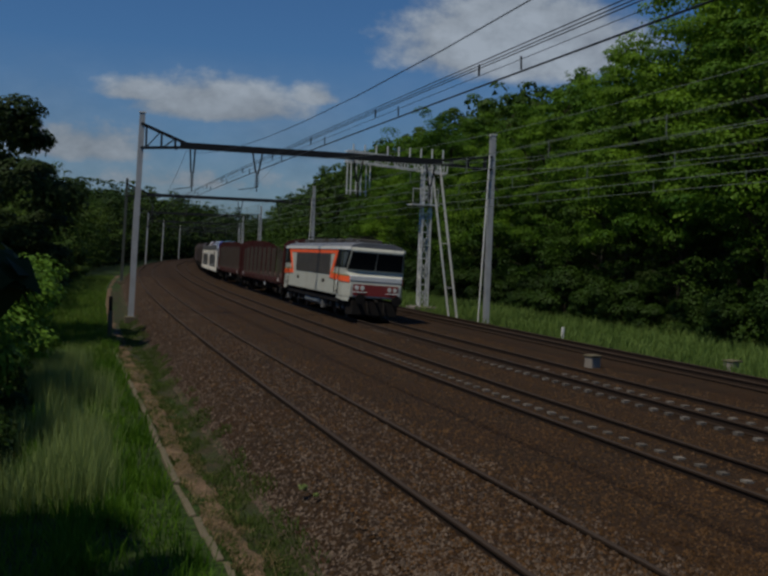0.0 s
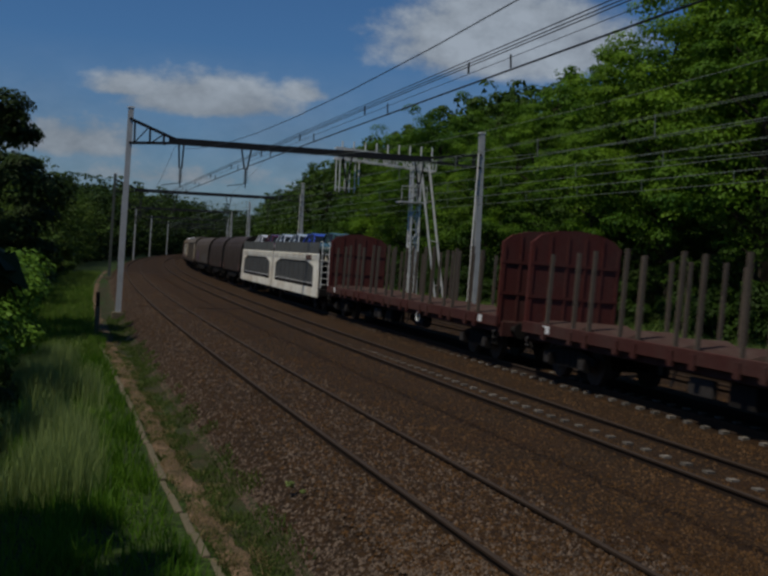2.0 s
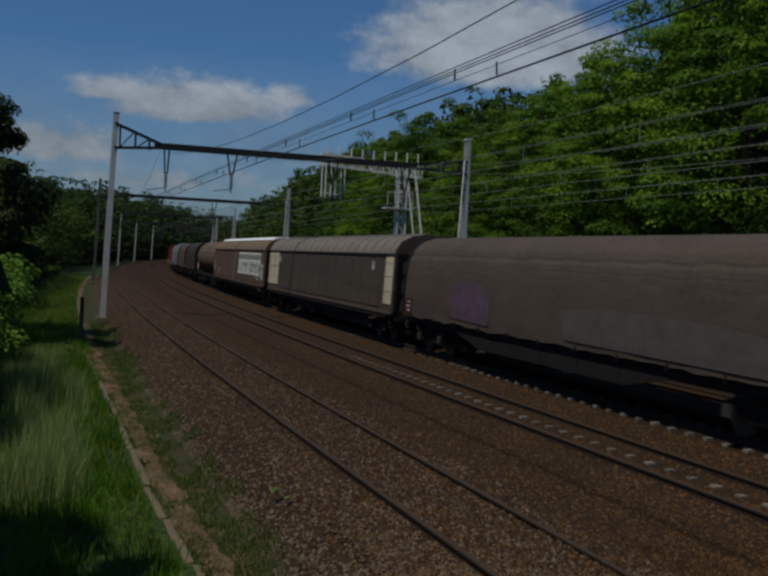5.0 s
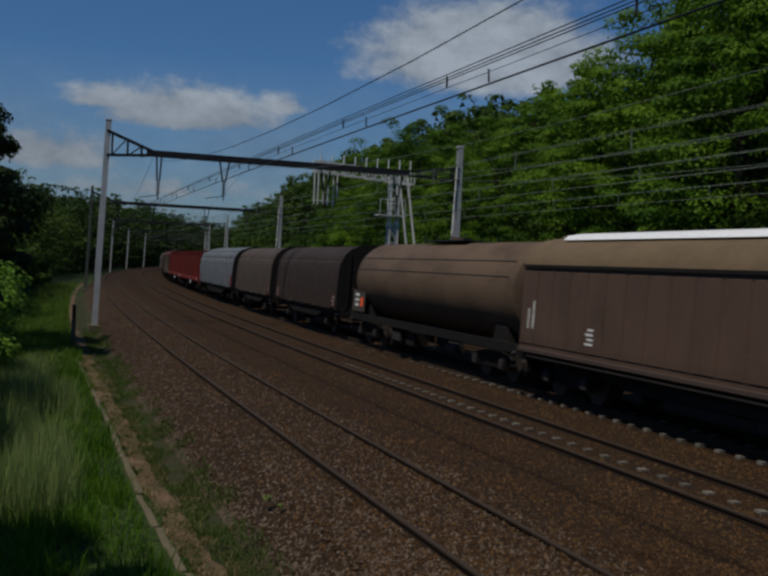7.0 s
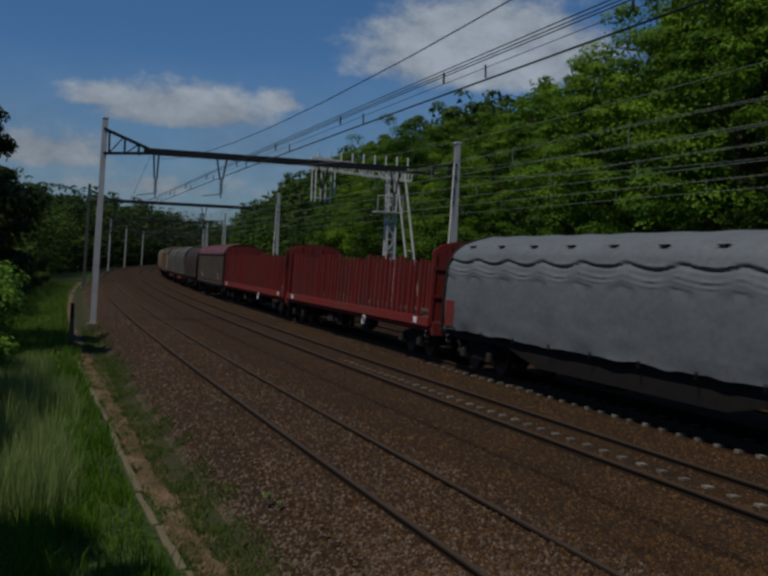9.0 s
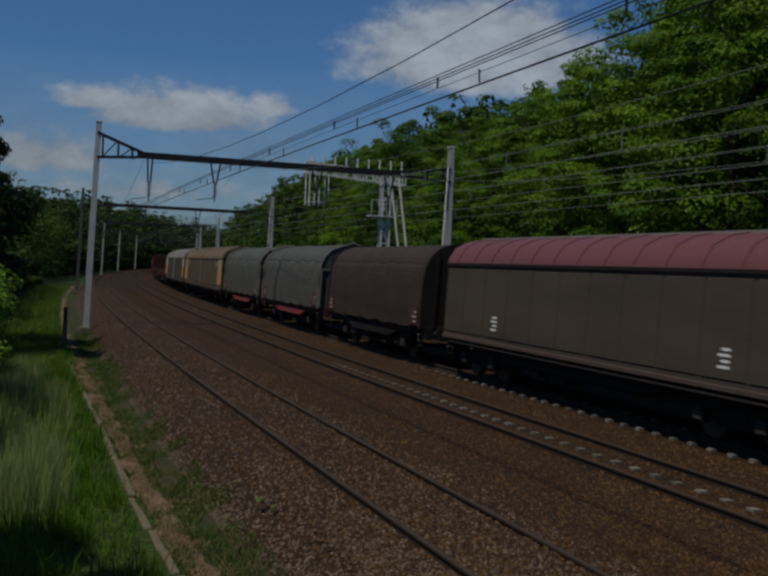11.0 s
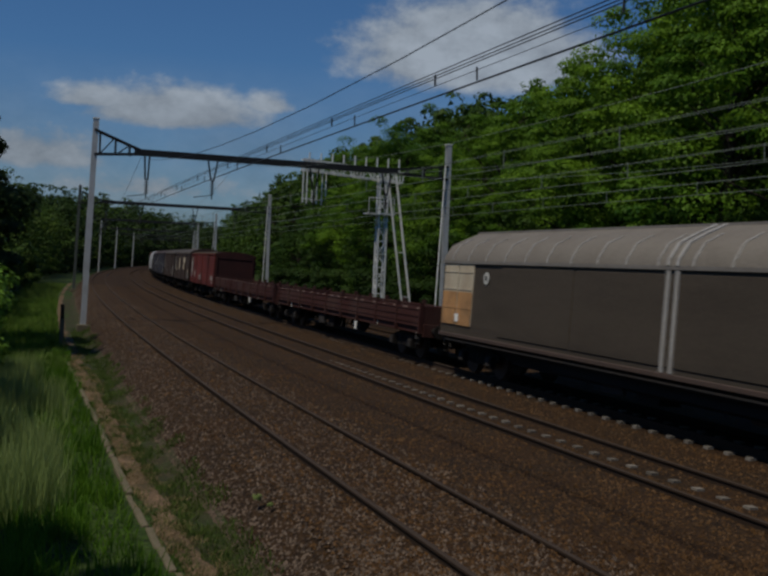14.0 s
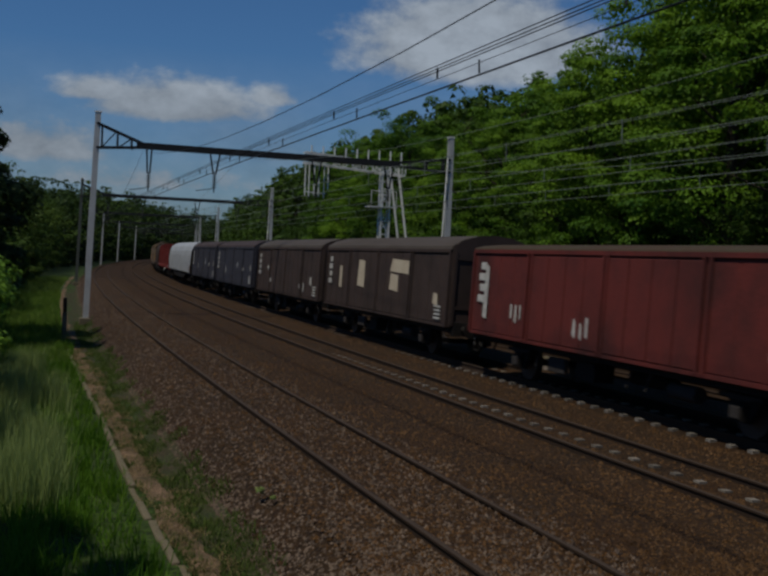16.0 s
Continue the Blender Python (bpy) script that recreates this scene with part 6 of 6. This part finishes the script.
def low_wagon(length, body, label):
    thing = tagged(new("low_side_wagon"), label, "freight wagon")
    running_gear(thing, length, body)
    e = length / 2 - 0.62
    part("floor", box(bmesh.new(), -e, e, -1.3, 1.3, 1.18, 1.28), PLANK, thing)
    n = 9
    for sg in (-1, 1):
        y = sg * 1.34
        for k in range(n):
            a, b = -e + 2 * e * k / n, -e + 2 * e * (k + 1) / n
            bm = box(bmesh.new(), a + 0.05, b - 0.05, y - 0.025, y + 0.025, 1.17, 1.78)
            for z in (1.32, 1.52, 1.74):
                box(bm, a + 0.05, b - 0.05, y - 0.045, y + 0.045, z - 0.03, z + 0.03)
            part("drop_side", bm, body, thing)
        for k in range(n + 1):
            x = -e + 2 * e * k / n
            part("side_post", box(bmesh.new(), x - 0.05, x + 0.05, y - 0.07, y + 0.07, 0.95, 1.94), body, thing)
    for m in (-1, 1):
        part("end_board", box(bmesh.new(), m * e - 0.04, m * e + 0.04, -1.34, 1.34, 1.28, 1.82), body, thing)
    decals(thing, [(-e + 4.6, 1.06, 0.5, 0.16), (e - 2.6, 1.08, 0.16, 0.3), (e - 4.4, 1.05, 0.3, 0.12)], 1.30, CHALK)
    part("white_plate", box(bmesh.new(), -e + 6.9, -e + 7.15, 1.29, 1.31, 0.62, 0.92), WHITE, thing, "small white square plate")
    # pale patches along the top edge stand for the sun catching it
    rng = random.Random(int(length * 7))
    for k in range(2 * n):
        a = -e + 2 * e * (k + rng.uniform(0.05, 0.4)) / (2 * n)
        b = a + rng.uniform(0.15, 0.55)
        lip = slab(bmesh.new(), [(a, 1.748 - rng.uniform(0.0, 0.025)), (b, 1.752), (b - 0.05, 1.784), (a + 0.04, 1.784)], 1.340, 1.389)
        part("worn_lip", lip, SUNLITEDGE, thing, "pale patch painted as sunlight on the top edge of the side")
    return thing


# --- covered van ---
def covered_van(length, wall, roof, label, marks=0, paint_mat=None, top=3.98, end=None):
    thing = tagged(new("covered_van"), label, "freight wagon")
    running_gear(thing, length, BLACK, length > 15.5)
    e = length / 2 - 0.62
    for sg in (-1, 1):
        y = sg * 1.38
        part("side_wall", box(bmesh.new(), -e, e, y - 0.03, y + 0.03, 1.12, 3.45), wall, thing)
        for x0, x1, d in ((-e, -e * 0.52, 0), (-e * 0.5, -0.04, 1), (0.04, e * 0.5, 1), (e * 0.52, e, 0)):
            n = 4
            for k in range(n):
                a, b = x0 + (x1 - x0) * k / n, x0 + (x1 - x0) * (k + 1) / n
                part("door_panel" if d else "wall_panel", box(bmesh.new(), a + 0.02, b - 0.02, y, y + sg * (0.07 if d else 0.045), 1.2, 3.3), wall, thing, soften=0.012)
            boxes_of("door_post", [(x - 0.04, x + 0.04, y - (0.03 if sg > 0 else 0.1), y + (0.1 if sg > 0 else 0.03), 1.15, 3.4) for x in (x0 + 0.04, x1 - 0.04)], wall, thing)
        bm = bmesh.new()
        box(bm, -e, e, y - 0.09, y + 0.09, 3.36, 3.46)
        box(bm, -e, e, y - 0.08, y + 0.08, 1.10, 1.18)
        part("wall_rail", bm, wall, thing)
    arch = [(1.46, 3.44), *[(y, 3.46 + (top - 3.46) * f) for y, f in ((1.42, 0.2), (1.1, 0.58), (0.6, 0.9), (0, 1.0))]]
    arch = arch + [(-y, z) for y, z in arch[-2::-1]]
    part("roof", prism(bmesh.new(), arch, -e - 0.03, e + 0.03), roof, thing, smooth=True)
    for m in (-1, 1):
        outline = [(1.38, 1.12), *[(y * 0.96, z) for y, z in arch], (-1.38, 1.12)]
        back = part("end_wall", prism(bmesh.new(), outline, m * e - 0.05, m * e + 0.05), end or wall, thing)
        boxes_of("end_rib", [(m * e - 0.09, m * e + 0.09, y - 0.05, y + 0.05, 1.15, 3.42) for y in (-1.3, 1.3)], end or wall, back)
        boxes_of("cross_rib", [(m * e - 0.08, m * e + 0.08, -1.36, 1.36, z - 0.05, z + 0.05) for z in (1.7, 3.2)], end or wall, back)
    bm = bmesh.new()
    for k in range(4):
        box(bm, e - 0.9, e - 0.45 - 0.1 * (k % 2), 1.46, 1.466, 2.0 + k * 0.3, 2.2 + k * 0.3)
        box(bm, -e + 0.5, -e + 1.0, 1.46, 1.466, 1.3 + k * 0.12, 1.36 + k * 0.12)
    part("marking", bm, CHALK, thing)
    if marks:
        rng = random.Random(marks)
        if marks == 1:
            spots = ((1.9, 2.5, 0.42, 1.05), (-2.4, 2.85, 1.0, 0.5), (-1.85, 2.28, 0.45, 0.62), (4.6, 2.3, 0.18, 0.9), (-5.8, 1.9, 0.2, 0.4))
        elif marks == 3:
            spots = ((6.0, 2.3, 0.12, 1.5), (4.4, 1.85, 0.05, 0.4), (4.15, 1.8, 0.05, 0.5), (3.9, 1.85, 0.04, 0.4), (1.15, 1.65, 0.06, 0.45), (0.85, 1.6, 0.05, 0.4), (0.6, 1.7, 0.05, 0.5), (-5.6, 1.7, 0.16, 0.36))
        else:
            spots = tuple((rng.uniform(-0.9, 0.9) * e, rng.uniform(1.5, 2.6), rng.uniform(0.05, 0.15), rng.uniform(0.2, 0.45)) for _ in range(5))
        for x, z, w, h in spots:
            bm = slab(bmesh.new(), [(x - w, z - h / 2), (x + w, z - h / 2 + 0.06), (x + w * 0.8, z + h / 2), (x - w * 0.9, z + h / 2 - 0.05)], 1.456, 1.462)
            part("painted_patch", bm, paint_mat, thing, "rough white painted patch")
    return thing


SPRAYMAUVE = paint("faded_mauve_paint", (0.085, 0.055, 0.085), 0.7, dirt=0.9, dirt_colour=(0.05, 0.038, 0.036), scale=3.0)
SPRAYGREY = paint("faded_grey_paint", (0.075, 0.068, 0.062), 0.7, dirt=0.8, dirt_colour=(0.055, 0.044, 0.038), scale=2.0)
DARKTARP = tarp_mat("dark_brown_tarpaulin", (0.040, 0.029, 0.023), 0.65)
BROWNTARP = tarp_mat("brown_tarpaulin", (0.070, 0.055, 0.043), 0.65)
OLIVETARP = tarp_mat("grey_green_tarpaulin", (0.066, 0.067, 0.058), 0.65)
SILVERTARP = tarp_mat("silver_tarpaulin", (0.115, 0.128, 0.14), 0.6)
TANBROWN = paint("tank_brown", (0.118, 0.080, 0.052), 0.6, dirt=0.6, dirt_colour=(0.035, 0.025, 0.02), scale=0.5, stretch=(1, 1, 2.0))
SLBROWN = paint("wall_brown", (0.098, 0.061, 0.044), 0.6, dirt=0.55, dirt_colour=(0.045, 0.033, 0.025), scale=0.8, stretch=(1, 1, 0.5))
SLGREY = paint("wall_dark_grey", (0.062, 0.050, 0.038), 0.6, dirt=0.5, dirt_colour=(0.035, 0.028, 0.022), scale=0.8, stretch=(0.35, 1, 1.6))
SLDULL = paint("wall_dull_brown", (0.086, 0.064, 0.039), 0.6, dirt=0.6, dirt_colour=(0.036, 0.028, 0.020), scale=0.8, stretch=(1, 1, 0.5))
DOORWORN = paint("door_worn_tan", (0.34, 0.245, 0.15), 0.6, dirt=0.8, dirt_colour=(0.15, 0.10, 0.06), scale=1.2, stretch=(1, 1, 0.5))
ROOFBROWN = paint("roof_brown", (0.145, 0.103, 0.060), 0.6, 0.0, 0.6, (0.080, 0.058, 0.038), 0.9)
ROOFGREY = paint("roof_grey", (0.155, 0.138, 0.116), 0.6, 0.0, 0.5, (0.10, 0.085, 0.07), 0.7)
ROOFWHITE = paint("roof_polished", (0.85, 0.86, 0.86), 0.35, 0.1, 0.15, (0.6, 0.58, 0.55), 0.7)
ROOFRED = paint("roof_red", (0.133, 0.0429, 0.0429), 0.5, 0.1, 0.4, (0.078, 0.039, 0.0351), 0.7)
DOORCREAM = paint("door_cream", (0.44, 0.385, 0.29), 0.6, dirt=0.5, dirt_colour=(0.24, 0.165, 0.10), scale=1.2, stretch=(1, 1, 0.4))
DOORTAN = paint("door_tan", (0.42, 0.225, 0.095), 0.6, dirt=0.8, dirt_colour=(0.15, 0.095, 0.055), scale=1.3, stretch=(1, 1, 0.7))
CHALK = paint("chalk_white", (0.44, 0.44, 0.41), 0.7, dirt=0.7, dirt_colour=(0.17, 0.15, 0.135), scale=3.0)
VANRED = paint("van_oxide_red", (0.114, 0.025, 0.021), 0.65, dirt=0.9, dirt_colour=(0.035, 0.016, 0.015), scale=0.55, stretch=(1, 1, 0.8))
# van red darkened so that the ends look turned away from the sun
VANEND = paint("van_end_shaded_red", (0.040, 0.014, 0.013), 0.75, dirt=0.7, dirt_colour=(0.018, 0.011, 0.010), scale=0.9)
LOWRED = rusty("low_wagon_red", (0.046, 0.0165, 0.0135))
ROOFMOSS = paint("mossy_roof", (0.048, 0.038, 0.024), 0.85, dirt=0.6, dirt_colour=(0.055, 0.022, 0.018), scale=0.9)
VANDARK = paint("van_dark_brown", (0.048, 0.033, 0.028), 0.65, dirt=0.7, dirt_colour=(0.022, 0.018, 0.016), scale=0.8)
VANBLUE = paint("van_dark_blue", (0.0351, 0.0351, 0.0452), 0.6, dirt=0.5, dirt_colour=(0.0273, 0.025, 0.0273), scale=0.8)
RIBPALE = paint("roof_rib_pale", (0.34, 0.325, 0.30), 0.5, 0.1, 0.4, (0.2, 0.18, 0.16), 1.0)
RIBDIM = paint("wall_rail_grey", (0.18, 0.165, 0.15), 0.6, 0.1, 0.5, (0.09, 0.08, 0.07), 1.0)
PALEWHITE = tarp_mat("pale_hood", (0.29, 0.305, 0.32), 0.5)

SILLBROWN = paint("sill_brown", (0.072, 0.050, 0.041), 0.65, dirt=0.5, dirt_colour=(0.05, 0.04, 0.035), scale=2.0)
SIGNWHITE = paint("worn_sign_white", (0.60, 0.61, 0.55), 0.7, dirt=0.6, dirt_colour=(0.24, 0.24, 0.20), scale=3.0)
SIGNGREY = paint("sign_grey_green", (0.20, 0.225, 0.20), 0.6, dirt=0.5, dirt_colour=(0.07, 0.065, 0.055), scale=2.0)
PLATEBLUE = paint("plate_blue", (0.38, 0.46, 0.56), 0.5, dirt=0.2)
# vehicles in running order: thing, distance of its leading and trailing couplings along the line at the start
TRAIN = []


def consist():
    def add(ob, a, b):
        TRAIN.append((ob, (a + b) / 2))
        return ob

    def again(ob, a, b, label=""):
        c = copy_thing(ob, pose(0, 0, 0))
        if label:
            c["label"] = label
        return add(c, a, b)
    add(locomotive(), 44.94, 62.44)
    st = add(stake_wagon(21.4, BROWNRED, STAKEGREY, 17, "empty brown-red stake wagon with arched end walls"), 62.05, 83.45)
    again(st, 83.94, 105.34)
    add(car_carrier(27.35, 0.0), 105.9, 133.25)
    for k, (x, col, style) in enumerate(((-11.3, (0.05, 0.10, 0.09), "dark green"), (-6.9, (0.05, 0.09, 0.45), "bright blue"), (-2.75, (0.45, 0.52, 0.60), "pale blue"), (1.75, (0.50, 0.55, 0.62), "silver blue"), (6.2, (0.10, 0.015, 0.02), "dark red"), (10.6, (0.72, 0.73, 0.74), "white"))):
        car = motor_car(col, style)
        TRAIN.append((car, 119.57 + x))
        RIDERS.append(car)
    dk = add(tarp_wagon(12.4, DARKTARP, BLACK, "dark brown tarpaulin-hooded wagon", 0.03), 133.26, 145.66)
    add(tarp_wagon(12.8, DARKTARP, BLACK, "dark brown tarpaulin-hooded wagon", 0.03), 145.76, 158.56)
    add(tarp_wagon(21.9, BROWNTARP, BLACK, "long brown tarpaulin-hooded wagon with painted patches", 0.03, tags=((4.6, 1.95, 1.5, 0.62, SPRAYMAUVE), (-5.0, 1.75, 4.0, 0.45, SPRAYGREY))), 158.88, 180.78)
    add(sliding_wagon(24.2, SLGREY, ROOFGREY, DOORCREAM, "dark sliding-wall wagon with grey ribbed roof and cream end panels", ((10.2, 11.48), (8.9, 10.2), (-11.48, -10.5))), 180.92, 205.12)
    add(sliding_wagon(24.55, SLBROWN, ROOFBROWN, SLBROWN, "brown sliding-wall wagon with white painted lettering and bright roof", signs=7, white=SIGNWHITE, roof_edge=BLACK, split=0.4), 205.58, 230.13)
    add(tank_wagon(16.7, TANBROWN, "brown tank wagon with cylindrical shell"), 229.16, 245.86)
    add(tarp_wagon(13.6, DARKTARP, BLACK, "dark brown tarpaulin-hooded wagon", 0.035), 246.38, 259.98)
    add(tarp_wagon(13.1, BROWNTARP, BLACK, "plain brown tarpaulin-hooded goods wagon", 0.045), 260.34, 273.44)
    add(tarp_wagon(20.8, SILVERTARP, BLACK, "long silver-grey tarpaulin-hooded wagon with wavy folds", 0.12, mark=BRIGHTRED, top=4.12), 273.84, 294.64)
    rs = add(stake_wagon(21.6, BRIGHTRED, BRIGHTRED, 36, "bright red stake wagon with close-set stakes"), 294.7, 316.3)
    again(rs, 316.3, 337.0)
    add(sliding_wagon(16.4, SLGREY, ROOFRED, SLGREY, "dark sliding-wall wagon with dull red roof"), 337.1, 353.5)
    add(tarp_wagon(12.2, DARKTARP, BLACK, "dark brown tarpaulin-hooded wagon", 0.035), 354.26, 366.46)
    ol = add(tarp_wagon(13.1, OLIVETARP, BROWNRED, "grey-green tarpaulin-hooded wagon with red underframe", 0.06, OLIVETARP, top=4.13, rim=RIBDIM), 366.93, 380.03)
    again(ol, 380.41, 393.51)
    sf = add(sliding_wagon(24.6, SLDULL, ROOFBROWN, DOORWORN, "brown sliding-wall wagon with ribbed roof and rusty tan end panels", ((-11.6, -10.75), (-10.7, -9.85), (9.6, 10.55), (10.6, 11.6)), top=4.22, roof_edge=SLBROWN, split=0.15, low_door=DOORTAN), 393.86, 418.56)
    add(sliding_wagon(24.3, SLGREY, ROOFGREY, DOORCREAM, "grey-brown sliding-wall wagon with grey ribbed roof and tan end panels", ((-11.3, -9.95), (9.35, 10.4), (10.4, 11.45)), split=0.05, top=4.24, low_door=DOORTAN, rib=RIBPALE, plain=True, roof_edge=RIBDIM), 418.74, 443.04)
    lw = add(low_wagon(21.4, LOWRED, "empty brown-red low-sided flat wagon"), 443.69, 465.09)
    again(lw, 465.0, 486.4)
    add(covered_van(15.15, VANRED, ROOFMOSS, "oxide-red covered van with ribbed sides and chalk marks", 3, CHALK, 3.68, VANEND), 485.73, 500.88)
    add(covered_van(14.8, VANDARK, SLGREY, "dark brown covered van with rough white patches", 1, DOORCREAM), 501.36, 516.16)
    add(covered_van(14.9, VANDARK, SLGREY, "dark brown covered van with chalk marks", 4, CHALK), 516.01, 530.91)
    bv = add(covered_van(15.0, VANBLUE, VANDARK, "dark blue-grey covered van", 6, CHALK), 531.3, 546.3)
    again(bv, 546.3, 561.3)
    add(tarp_wagon(25.0, PALEWHITE, BLACK, "long pale grey tarpaulin-hooded wagon", 0.02), 561.4, 586.4)
    again(rs, 586.5, 608.1)
    again(dk, 608.1, 620.5)
    again(sf, 620.6, 645.2)
    again(sf, 645.3, 669.9)


RIDERS = []
consist()
for train_ob, _ in TRAIN:
    if train_ob not in RIDERS and "locomotive" not in train_ob.name:
        train_ob["group"] = "wagons of the goods train"


# the speed wavers a little: seconds, metres held back
WAVER = {0.0: -0.15, 0.5: -1.35, 1.0: -0.4, 1.5: 0.45, 2.0: 0.6, 2.5: -0.75, 3.0: 0.2, 3.5: -0.1, 4.0: -0.19, 4.5: -0.15, 5.0: -0.1, 5.5: -0.1, 6.0: -0.05, 6.5: -0.02, 7.0: -0.1, 7.5: 0.38, 8.0: -0.35, 8.5: 0.25, 9.0: -0.15,
         9.5: -0.1, 10.0: -0.1, 10.5: -0.1, 11.0: -0.1, 11.5: -0.02, 12.0: -0.55, 12.5: -0.05, 13.0: -0.47, 13.5: 0.54, 14.0: 0.0, 14.5: 1.4, 15.0: 0.08, 15.5: 0.6, 16.0: 0.23}


def motions():
    """The train runs along its track at about 29 to 30 m/s."""
    n, z, tilt = TRACKS["C"][0], TRACKS["C"][1] - LIFT, 2.4
    for ob, middle in TRAIN:
        up = 2.585 if ob in RIDERS else 0.0
        rows = []
        for k in range(33):
            t = k / 2
            s = middle - (29.196 * t + 0.02726 * t * t)
            s += WAVER.get(t, 0.0)
            side = math.sin(radians(tilt)) * up
            rows.append((t, along(s, n + side, z + up, tilt)))
        walk(ob, rows)


motions()
